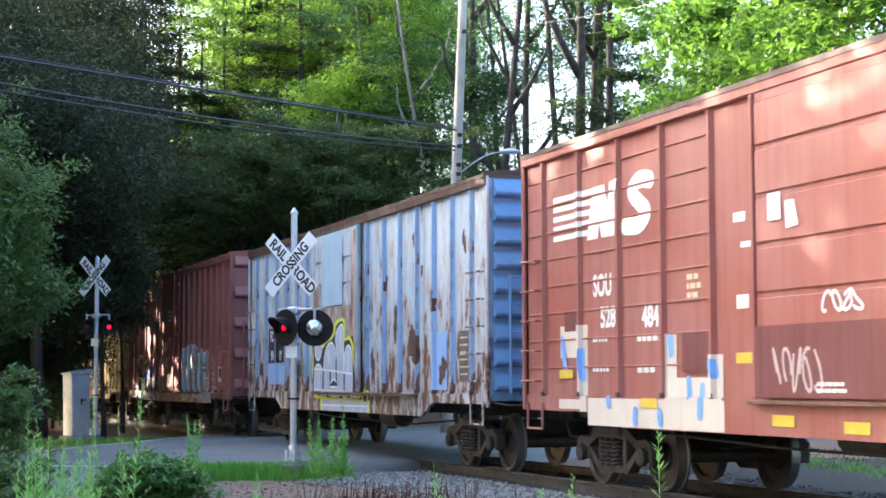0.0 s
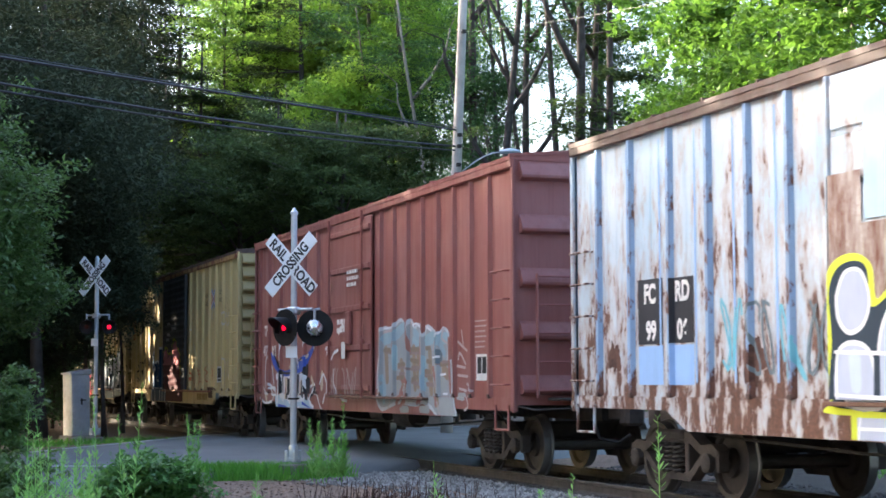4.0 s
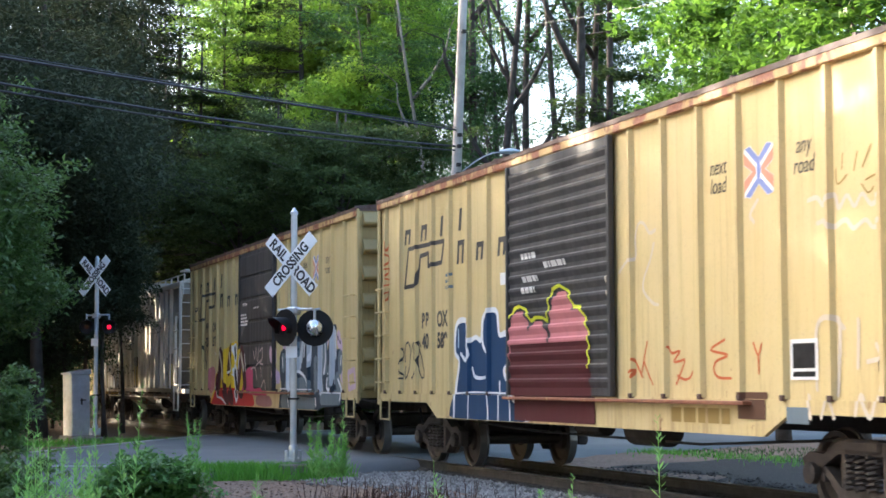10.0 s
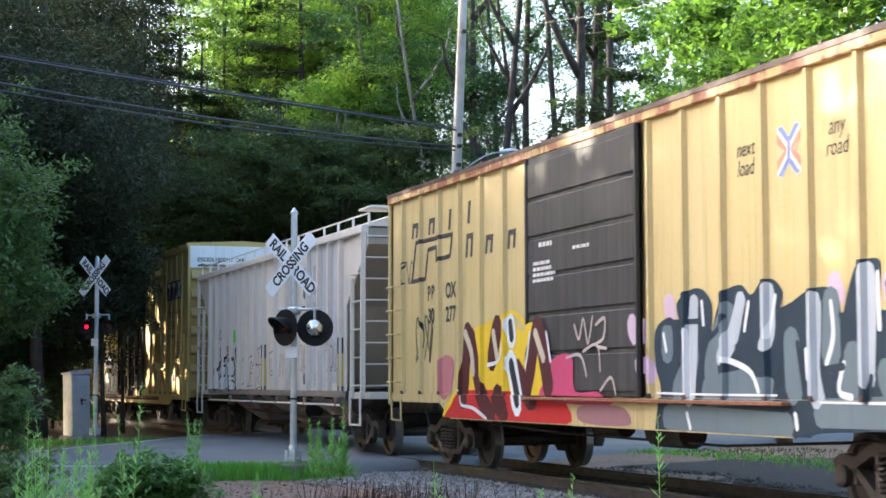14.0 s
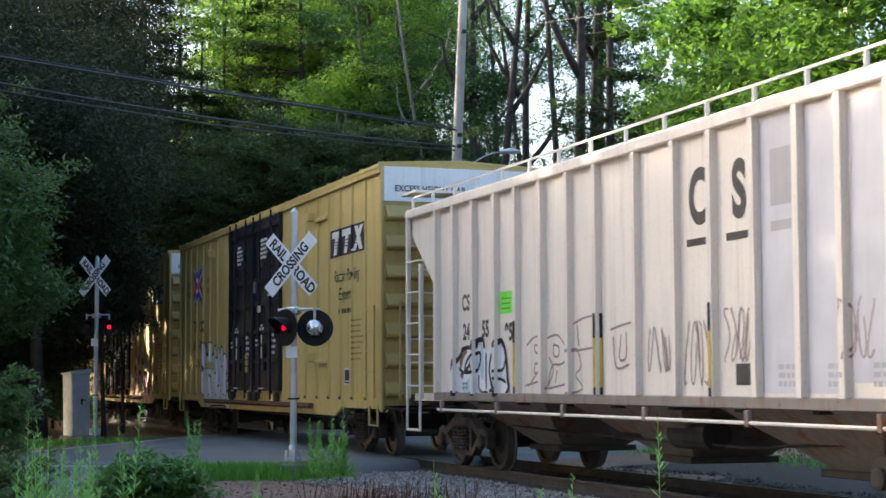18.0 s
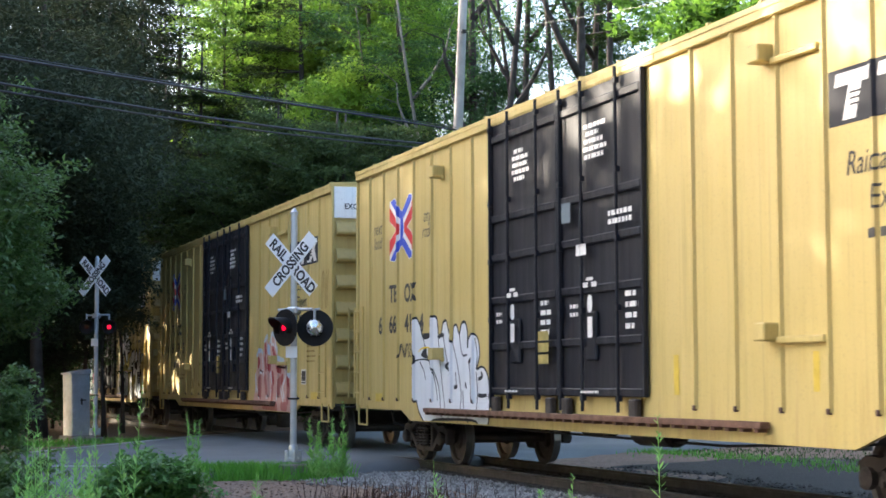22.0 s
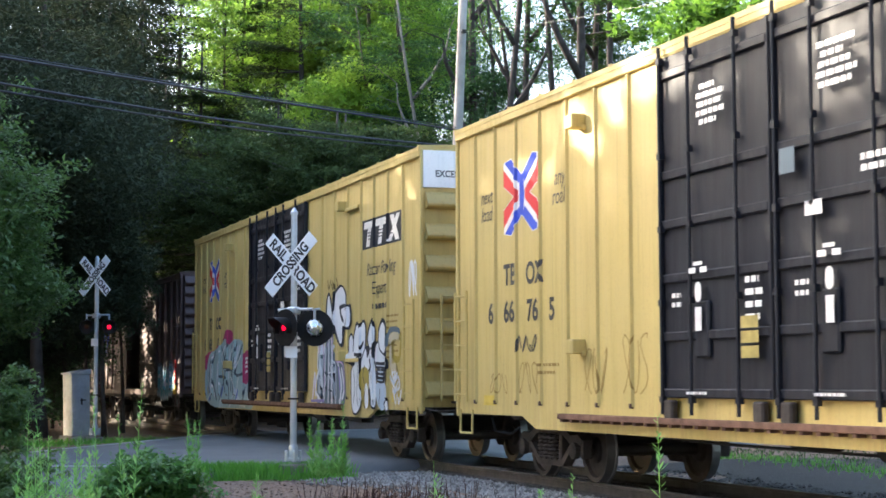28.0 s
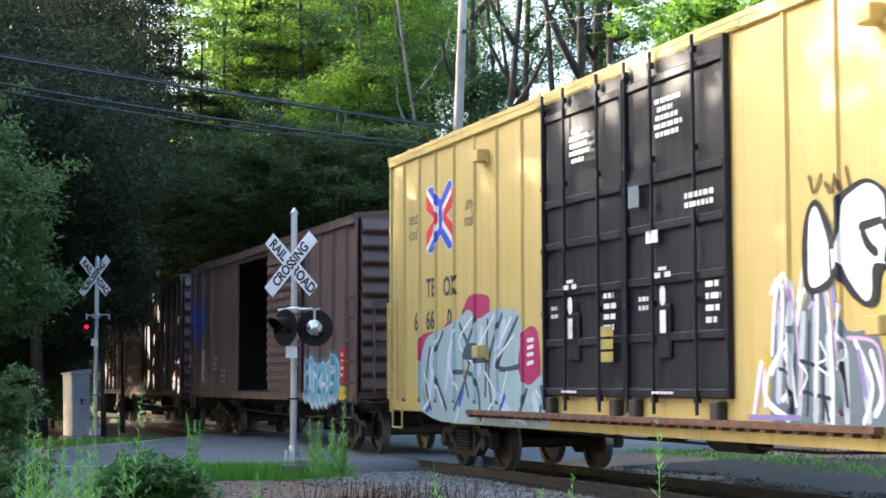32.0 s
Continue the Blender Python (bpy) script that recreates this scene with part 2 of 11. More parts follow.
# Needle tones darkened for the shade in the woods, the first one deepest.
M_NEEDLE = leafy("deep_shade_needles", (0.032, 0.043, 0.027), (0.064, 0.083, 0.046), 0.18, 0.8, 0.08)
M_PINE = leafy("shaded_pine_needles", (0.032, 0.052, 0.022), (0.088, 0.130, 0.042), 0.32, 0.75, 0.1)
M_PALEBARK = plain("pale_grey_bark", (0.26, 0.23, 0.19), 0.9, 0, 0.4, 3.0)
M_WEED = leafy("weed_green", (0.12, 0.32, 0.06), (0.30, 0.55, 0.15), 0.4)
M_GRASS = leafy("grass_green", (0.06, 0.20, 0.02), (0.16, 0.40, 0.05), 0.4)
M_SHADEGRASS = leafy("shade_toned_grass", (0.025, 0.055, 0.016), (0.065, 0.12, 0.035), 0.3, 0.8, 0.1)
M_CONIFER = leafy("shrub_green", (0.035, 0.10, 0.022), (0.15, 0.32, 0.07), 0.3)


def ground_material():
    n = Nodes("leaf_littered_dirt")
    a = n.noise(0.7, 6.0, world_space=True)
    b = n.noise(14.0, 6.0, 0.7, world_space=True)
    c = n.mix(n.ramp(b, 0.3, 0.75), (0.085, 0.052, 0.036), (0.36, 0.25, 0.18))
    c = n.mix(n.ramp(a, 0.5, 0.75, 0, 0.5), c, (0.10, 0.085, 0.06))
    n.bump(b, 0.6, 0.05)
    return n.done(c, 0.95)


def asphalt_material():
    n = Nodes("worn_asphalt")
    a = n.noise(0.5, 5.0, world_space=True)
    b = n.noise(60.0, 4.0, 0.7, world_space=True)
    c = n.mix(n.ramp(a, 0.3, 0.7), (0.115, 0.123, 0.128), (0.175, 0.184, 0.19))
    c = n.mix(n.ramp(b, 0.45, 0.8, 0, 0.6), c, (0.22, 0.22, 0.22))
    n.bump(b, 0.3, 0.01)
    return n.done(c, 0.85)


def gravel_material(name, lo, hi):
    n = Nodes(name)
    g = n.add("NewGeometry")
    c = n.mix(g.outputs["Random Per Island"], lo, hi)
    n.bump(n.noise(40.0, 3.0), 0.3, 0.01)
    return n.done(c, 0.85)


# Near-black ground tone that stands in for shade around the train.
def shade_ground_material():
    n = Nodes("shade_dark_ground")
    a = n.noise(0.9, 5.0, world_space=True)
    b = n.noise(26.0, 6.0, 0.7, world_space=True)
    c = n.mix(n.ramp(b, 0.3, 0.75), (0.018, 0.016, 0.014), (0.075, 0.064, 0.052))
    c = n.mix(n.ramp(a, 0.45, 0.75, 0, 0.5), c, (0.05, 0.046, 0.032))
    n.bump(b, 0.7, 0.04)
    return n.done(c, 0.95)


M_SHADEGROUND = shade_ground_material()
M_GROUND, M_ASPHALT = ground_material(), asphalt_material()
M_GRAVEL = gravel_material("grey_ballast_stone", (0.11, 0.105, 0.10), (0.36, 0.345, 0.33))
M_SHADEGRAVEL = gravel_material("shaded_ballast_stone", (0.022, 0.020, 0.018), (0.085, 0.075, 0.068))


def tube(bm, pts, radii, seg=8):
    """One closed skin swept along the points."""
    rings = []
    for i, p in enumerate(pts):
        d = Vector(pts[min(i + 1, len(pts) - 1)]) - Vector(pts[max(i - 1, 0)])
        m = d.to_track_quat("Z", "Y").to_matrix()
        rings.append([bm.verts.new(Vector(p) + m @ Vector((math.cos(2 * math.pi * k / seg), math.sin(2 * math.pi * k / seg), 0)) * radii[i]) for k in range(seg)])
    for a, b in zip(rings, rings[1:]):
        for k in range(seg):
            bm.faces.new((a[k], a[(k + 1) % seg], b[(k + 1) % seg], b[k]))
    bm.faces.new(rings[0][::-1])
    bm.faces.new(rings[-1])
    return bm


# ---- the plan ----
TRACK_Y = 10.0
SIDE = 1.51


def even(a, b, n):
    return [a + (b - a) * i / (n - 1) for i in range(n)]


def spot(lat, depth, z=0.0):
    """A place by its distance to the right of, and along, the line of sight."""
    return Vector((-0.9445 * depth + 0.3284 * lat, 0.3284 * depth + 0.9445 * lat, z))


def bearing(px, depth, z=0.0):
    return spot((px - 784.0) / 3000.0 * depth, depth, z)


def train_at(t):
    """Metres that the train has gone since the start."""
    v = (4.537, 4.682, 4.489, 4.455, 4.455, 4.355, 4.353, 4.280, 4.355)
    s, k = 0.0, 0
    while t > 4 * (k + 1) and k < 7:
        s += 2 * (v[k] + v[k + 1])
        k += 1
    u = t - 4 * k
    return s + v[k] * u + (v[k + 1] - v[k]) / 8 * u * u


# ---- ground, road, track ----
def lerp_edge(edge, y):
    for (x0, y0), (x1, y1) in zip(edge, edge[1:]):
        if y0 <= y <= y1:
            return x0 + (x1 - x0) * (y - y0) / (y1 - y0)
    (x0, y0), (x1, y1) = edge[-2:] if y > edge[-1][1] else edge[:2]
    return x0 + (x1 - x0) * (y - y0) / (y1 - y0)


NEAR_EDGE = [(-12.0, -10.0), (-20.5, 0.0), (-25.8, 5.0), (-27.2, 7.4), (-28.2, 10.0), (-31.9, 15.0), (-39.5, 26.0), (-70.0, 62.0)]
FAR_EDGE = [(-22.0, -10.0), (-29.8, 0.0), (-34.1, 2.65), (-36.8, 4.0), (-42.8, 7.9), (-45.2, 10.0), (-48.8, 15.0), (-56.5, 26.0), (-87.0, 62.0)]


def road_level(y):
    return -0.075 + 0.06 * math.exp(-((y - TRACK_Y) / 4.0) ** 2)


def ground_z(x, y):
    d = abs(y - TRACK_Y)
    z = -0.16 + 0.10 * noise.noise((x * 0.22, y * 0.22, 0.0)) + 0.03 * noise.noise((x * 1.3, y * 1.3, 4.0))
    if d < 2.6:
        z = -0.20 + 0.03 * noise.noise((x * 2.0, y * 2.0, 1.0))
    a, b = lerp_edge(FAR_EDGE, y), lerp_edge(NEAR_EDGE, y)
    if a - 0.3 < x < b + 0.3:
        z = min(z, road_level(y) - 0.10)
    return z


def build_ground():
    bm = bmesh.new()
    xs = [-3000, -800, -300, -150, -110] + [-90 + 0.8 * i for i in range(106)] + [5, 30, 100, 400, 1500]
    ys = [-2000, -500, -150, -60, -30, -15, -8] + [-4 + 0.8 * i for i in range(46)] + [36, 42, 50, 60, 75, 100, 160, 400, 1200, 3000]
    grid = [[bm.verts.new((x, y, ground_z(x, y))) for y in ys] for x in xs]
    for i in range(len(xs) - 1):
        for j in range(len(ys) - 1):
            bm.faces.new((grid[i][j], grid[i + 1][j], grid[i + 1][j + 1], grid[i][j + 1]))
    tagged(part("ground", bm, M_GROUND, smooth=True), "brown leaf-littered dirt with sparse grass under the trees", "ground", kind="structure")

    bm = bmesh.new()
    rows = []
    y = -10.0
    while y <= 62.0:
        a, b = lerp_edge(FAR_EDGE, y), lerp_edge(NEAR_EDGE, y)
        z = road_level(y)
        row = [bm.verts.new((a - 0.15, y, z - 0.16)), bm.verts.new((a, y, z))]
        row += [bm.verts.new((a + (b - a) * k / 8, y, z + 0.05 * math.sin(math.pi * k / 8))) for k in range(1, 8)]
        row += [bm.verts.new((b, y, z)), bm.verts.new((b + 0.15, y, z - 0.16))]
        rows.append(row)
        y += 0.5
    for p, q in zip(rows, rows[1:]):
        for k in range(len(p) - 1):
            bm.faces.new((p[k], p[k + 1], q[k + 1], q[k]))
    road = tagged(part("road", bm, M_ASPHALT, smooth=True), "grey worn asphalt road that crosses the track", "road", kind="structure")

    def stripe(name, frac, w, y0, y1, mat, label):
        bm = bmesh.new()
        last = None
        y = y0
        while y <= y1 + 1e-6:
            a, b = lerp_edge(FAR_EDGE, y), lerp_edge(NEAR_EDGE, y)
            x = a + (b - a) * frac
            z = road_level(y) + 0.05 * math.sin(math.pi * frac) + 0.006
            cur = (bm.verts.new((x - w, y, z)), bm.verts.new((x + w, y, z)))
            if last:
                bm.faces.new((last[0], last[1], cur[1], cur[0]))
            last = cur
            y += 0.5
        part(name, bm, mat, road, label)

    white = plain("worn_road_paint", (0.55, 0.56, 0.57), 0.8, 0, 0.4, 4.0)
    yellow = plain("worn_yellow_road_paint", (0.50, 0.36, 0.08), 0.8, 0, 0.4, 4.0)
    stripe("edge_line", 0.055, 0.10, -10, 8.5, white, "worn white edge line")
    stripe("edge_line", 0.055, 0.10, 12.0, 50, white, "worn white edge line")
    stripe("centre_line", 0.41, 0.08, -10, 2.5, yellow, "worn yellow centre line")
    stripe("centre_line", 0.44, 0.08, -10, 2.5, yellow, "worn yellow centre line")
    bm = bmesh.new()
    c, d = Vector((-28.2, 2.75)), Vector((0.40, 0.917))
    w = Vector((0.917, -0.40)) * 0.14
    pts = [c - w, c + d * 1.6 - w, c + d * 1.6 + w, c + w]
    bm.faces.new([bm.verts.new((p.x, p.y, road_level(p.y) + 0.058)) for p in pts])
    part("stop_line", bm, white, road, "short white stop line")


def rail_profile():
    return [(-0.070, -0.17), (0.070, -0.17), (0.070, -0.155), (0.012, -0.13), (0.012, -0.045), (0.036, -0.035), (0.036, -0.004),
            (0.028, 0.0), (-0.028, 0.0), (-0.036, -0.004), (-0.036, -0.035), (-0.012, -0.045), (-0.012, -0.13), (-0.070, -0.155)]


def build_track():
    for y in (TRACK_Y - 0.7525, TRACK_Y + 0.7525):
        bm = bmesh.new()
        prof = rail_profile()
        a = [bm.verts.new((-260, y + p, z)) for p, z in prof]
        b = [bm.verts.new((60, y + p, z)) for p, z in prof]
        for i in range(len(prof)):
            j = (i + 1) % len(prof)
            f = bm.faces.new((a[i], a[j], b[j], b[i]))
            f.material_index = 1 if i == 7 else 0
        bm.faces.new(a[::-1])
        bm.faces.new(b)
        tagged(part("rail", bm, [M_RAIL, M_RAILTOP]), "rusty steel rail with a worn bright head", "rail", "track rails")
    bm = bmesh.new()
    box(bm, -0.11, 0.11, -1.28, 1.28, -0.18, 0.0, 0.012)
    first = None
    x = -27.0
    while x < 4:
        if first is None:
            first = part("sleeper", bm, M_TIE)
            tagged(first, "dark creosoted wooden sleeper under the rails", "sleeper", "track sleepers")
            first.location = (x, TRACK_Y, -0.172)
        else:
            copy_thing(first, pose(x, TRACK_Y + random.uniform(-.05, .05), -0.172, 0, 0, random.uniform(-1, 1)))
        x += 0.53
    # dark sheet over the verge: shade under and beyond the cars put into colour
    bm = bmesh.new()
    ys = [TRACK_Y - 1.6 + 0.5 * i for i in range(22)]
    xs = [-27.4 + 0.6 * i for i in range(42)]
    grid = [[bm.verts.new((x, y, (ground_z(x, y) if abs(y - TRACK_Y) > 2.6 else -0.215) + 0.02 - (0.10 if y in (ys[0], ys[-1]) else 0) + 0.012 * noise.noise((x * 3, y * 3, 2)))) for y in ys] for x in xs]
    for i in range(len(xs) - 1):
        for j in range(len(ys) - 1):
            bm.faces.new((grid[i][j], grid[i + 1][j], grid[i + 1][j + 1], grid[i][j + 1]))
    tagged(part("shade_ground_sheet", bm, M_SHADEGROUND, smooth=True), "ground sheet coloured dark for the shade under and beyond the train", "track bed", kind="structure")
    # ballast stones
    rng = np.random.default_rng(4)
    n = 26000
    px = rng.uniform(-27.0, -9.0, n)
    off = np.abs(rng.normal(0, 1.0, n)) * 1.05
    py = np.where(rng.random(n) < 0.72, TRACK_Y - 0.85 - off * 1.5, TRACK_Y - 0.7 + rng.uniform(0, 3.6, n))
    ok = (py > 6.2 + 0.25 * np.sin(px * 1.7) + 0.5 * rng.random(n))
    px, py = px[ok], py[ok]
    pz = np.array([ground_z(a, b) for a, b in zip(px, py)])
    pz = np.where(np.abs(py - TRACK_Y) < 1.3, -0.185, pz) + rng.uniform(-0.005, 0.03, len(px))
    # stones past the near rail get a darker colour for the train's shade
    for name, m, inner, label in (("ballast", M_GRAVEL, False, "loose grey crushed stone beside the rails"), ("ballast", M_SHADEGRAVEL, True, "crushed stone between and beyond the rails, coloured dark for shade")):
        verts, faces = [], []
        for a, b, c in zip(px, py, pz):
            if (b > TRACK_Y - 1.0) != inner:
                continue
            s = rng.uniform(0.018, 0.042)
            k = len(verts)
            q = rng.uniform(0.6, 1.3, (6, 1)) * s
            o = np.array(((1, 0, 0), (0, 1, 0), (-1, 0, 0), (0, -1, 0), (0, 0, 1), (0, 0, -1)))
            w = rng.uniform(0, 6.28)
            rot = np.array(((math.cos(w), -math.sin(w), 0), (math.sin(w), math.cos(w), 0), (0, 0, 0.8)))
            verts += ((o * q) @ rot.T + (a, b, c)).tolist()
            for f in ((0, 1, 4), (1, 2, 4), (2, 3, 4), (3, 0, 4), (1, 0, 5), (2, 1, 5), (3, 2, 5), (0, 3, 5)):
                faces.append([k + j for j in f])
        me = bpy.data.meshes.new(name)
        me.from_pydata(verts, [], faces)
        tagged(part(name, me, m), label, "ballast", kind="stuff")


# ---- trees ----
def leaf_cards(rng, centres, size, flat=0.5, corners=4):
    """Folded leaf faces at the given centres."""
    n = len(centres)
    w = rng.uniform(0, 2 * math.pi, n)
    tilt = rng.normal(0, flat, n)
    roll = rng.normal(0, flat, n)
    u = np.stack([np.cos(w) * np.cos(tilt), np.sin(w) * np.cos(tilt), np.sin(tilt)], 1)
    side = np.stack([-np.sin(w) * np.cos(roll), np.cos(w) * np.cos(roll), np.sin(roll)], 1)
    s = (size * rng.uniform(0.6, 1.35, n))[:, None]
    a = centres - u * s * 0.6
    b = centres + side * s * 0.34 + u * s * 0.05
    c = centres + u * s * 0.6 - np.array((0, 0, 1.0)) * s * 0.12
    d = centres - side * s * 0.34 + u * s * 0.05
    if corners == 3:
        return np.stack([a, b + side * s * 0.1, c], 1)
    return np.stack([a, b, c, d], 1)


def clumps(rng, points, per, spread, squash=0.6):
    n = len(points)
    c = np.repeat(np.asarray(points), per, 0)
    return c + rng.normal(0, 1, c.shape) * np.array((spread, spread, spread * squash))


def crown_points(rng, n, centre, radii, hollow=0.35):
    """Clump centres in an uneven round mass."""
    d = rng.normal(0, 1, (n, 3))
    d /= np.linalg.norm(d, axis=1)[:, None]
    r = (hollow + (1 - hollow) * rng.random(n) ** 0.6)[:, None]
    lump = 0.8 + 0.25 * np.sin(3 * d[:, :1] + centre[0]) * np.cos(4 * d[:, 2:3] + centre[1])
    return np.asarray(centre) + d * r * lump * np.asarray(radii)


def tree(name, base, height, crown_r, crown_z0, leaf, bark, label, seed, trunk_r=0.2, n_clump=170, per=70, size=0.16, spread=0.55,
         lean=(0, 0), limbs=9, squash=0.6, keep=None, corners=3, category="tree", group="woodland trees"):
    rng = np.random.default_rng(seed)
    thing = tagged(new(name), label, category, group)
    thing.location = base
    bm = bmesh.new()
    path = []
    for i in range(9):
        f = i / 8
        path.append(Vector((lean[0] * f + 0.10 * math.sin(seed + 5 * f), lean[1] * f + 0.10 * math.cos(seed * 2 + 4 * f), height * 0.95 * f)))
    tube(bm, path, [trunk_r * (1.35 if i == 0 else 1 - 0.85 * i / 8) for i in range(9)], 9)
    tips = []
    for k in range(limbs):
        f = crown_z0 / height + (0.95 - crown_z0 / height) * (k + 0.3) / limbs
        i = min(7, int(f * 8))
        p = path[i].lerp(path[i + 1], f * 8 - i)
        w = rng.uniform(0, 2 * math.pi)
        ln = crown_r * rng.uniform(0.55, 0.95)
        mid = p + Vector((math.cos(w) * ln * 0.5, math.sin(w) * ln * 0.5, ln * 0.30))
        q = p + Vector((math.cos(w) * ln, math.sin(w) * ln, ln * 0.42))
        rr = trunk_r * (1 - 0.8 * f) * 0.5
        rod(bm, p, mid, rr, rr * 0.7, 6, False)
        rod(bm, mid, q, rr * 0.7, rr * 0.2, 6, False)
        tips += [mid, q]
    part("trunk", bm, bark, thing, smooth=True)
    c = (lean[0] * 0.7, lean[1] * 0.7, (crown_z0 + height) / 2)
    pads = crown_points(rng, max(6, n_clump // 7), c, (crown_r, crown_r, (height - crown_z0) / 2))
    pads = np.concatenate([pads, np.array([tuple(t) for t in tips])]) if tips else pads
    wide = spread * 1.7
    subs = clumps(rng, pads, 9, wide, 0.38)
    leaves = clumps(rng, subs, per, spread * 0.5, squash)
    if keep is not None:
        leaves = leaves[keep(leaves + np.array(tuple(base)))]
    part("crown", quads("crown", leaf_cards(rng, leaves, size, 0.5, corners), leaf), leaf, thing)
    return thing


def pine(base, height, z0, r, seed, leaf, lean=0.0, label="tall dark pine with level drooping boughs", keep=None):
    """A pine: straight trunk, whorls of level boughs, flat sprays of needles with gaps between."""
    rng = np.random.default_rng(seed)
    thing = tagged(new("pine_tree"), label, "tree", "woodland trees")
    thing.location = base
    bm = bmesh.new()
    path = [Vector((0, lean * i / 8, height * i / 8)) for i in range(9)]
    tube(bm, path, [0.24 * (1 - 0.85 * i / 8) for i in range(9)], 8)
    sprays = []
    z = z0
    while z < height - 0.5:
        f = (z - z0) / (height - z0)
        for _ in range(rng.integers(3, 6)):
            w = rng.uniform(0, 2 * math.pi)
            ln = r * (1.0 - 0.62 * f) * rng.uniform(0.45, 1.1)
            d = np.array((math.cos(w), math.sin(w), 0.0))
            p = np.array((0, lean * z / height, z))
            tip = p + d * ln + np.array((0, 0, ln * rng.uniform(-0.14, 0.16)))
            rod(bm, p, tip, 0.045, 0.012, 4, False)
            m = int(5 + 5 * ln)
            u = rng.uniform(0.30, 1.05, m)[:, None] ** 0.7
            c = p + (tip - p) * u + rng.normal(0, 1, (m, 3)) * np.array((0.34, 0.34, 0.07)) * (0.4 + u * 0.8)
            c[:, 2] -= 0.10 * u[:, 0] * ln * rng.random(m)
            sprays.append(c)
        z += rng.uniform(0.7, 1.5)
    part("trunk", bm, M_DARKBARK, thing, smooth=True)
    c = clumps(rng, np.concatenate(sprays), 20, 0.24, 0.16)
    if keep is not None:
        c = c[keep(c + np.array(tuple(base)))]
    part("crown", quads("crown", leaf_cards(rng, c, 0.19, 0.30, 3), leaf), leaf, thing)
    return thing


def bare_tree(base, height, r, z0, forks, lean, seed, bark):
    """A tall trunk that forks into bare rising limbs with thin foliage at the ends."""
    rng = np.random.default_rng(seed)
    thing = tagged(new("tree"), "tall tree with a bare forked trunk and thin leaves", "tree", "woodland trees")
    thing.location = base
    bm = bmesh.new()
    path = [Vector((0.12 * math.sin(seed + 4 * i / 10), lean * (i / 10) ** 1.2 + 0.12 * math.sin(seed * 1.7 + 6 * i / 10), height * i / 10)) for i in range(11)]
    tube(bm, path, [r * (1.3 if i == 0 else 1 - 0.07 * i) for i in range(11)], 9)
    tips = []
    for k in range(forks):
        f = (z0 + (height * 0.85 - z0) * k / forks) / height
        i = min(9, int(f * 10))
        p = path[i].lerp(path[i + 1], f * 10 - i)
        w = math.pi / 2 * (1 if k % 2 else -1) + rng.normal(0, 0.5)
        ln = rng.uniform(2.2, 4.2)
        d = Vector((0.3 * math.cos(w), math.sin(w) * 0.55, 1.0)).normalized()
        pts = [p, p + d * ln * 0.35 + Vector((0, math.sin(w) * 0.25, 0)), p + d * ln * 0.7 + Vector((0, math.sin(w) * 0.3, 0)), p + d * ln]
        tube(bm, pts, [r * 0.55, r * 0.45, r * 0.32, r * 0.15], 6)
        tips += [pts[2], pts[3]]
        for j in range(3):
            a = rng.uniform(0, 6.28)
            q = pts[1 + j % 3] + Vector((math.cos(a) * 1.1, math.sin(a) * 1.1, rng.uniform(0.1, 0.7)))
            rod(bm, pts[1 + j % 3], q, r * 0.15, 0.01, 4, False)
            tips.append(q)
    part("trunk", bm, bark, thing, smooth=True)
    c = clumps(rng, clumps(rng, np.array([tuple(t) for t in tips]), 3, 0.5, 0.5), 26, 0.24, 0.6)
    part("crown", quads("crown", leaf_cards(rng, c, 0.14, 0.5, 3), M_LEAF_MID), M_LEAF_MID, thing)
    return thing


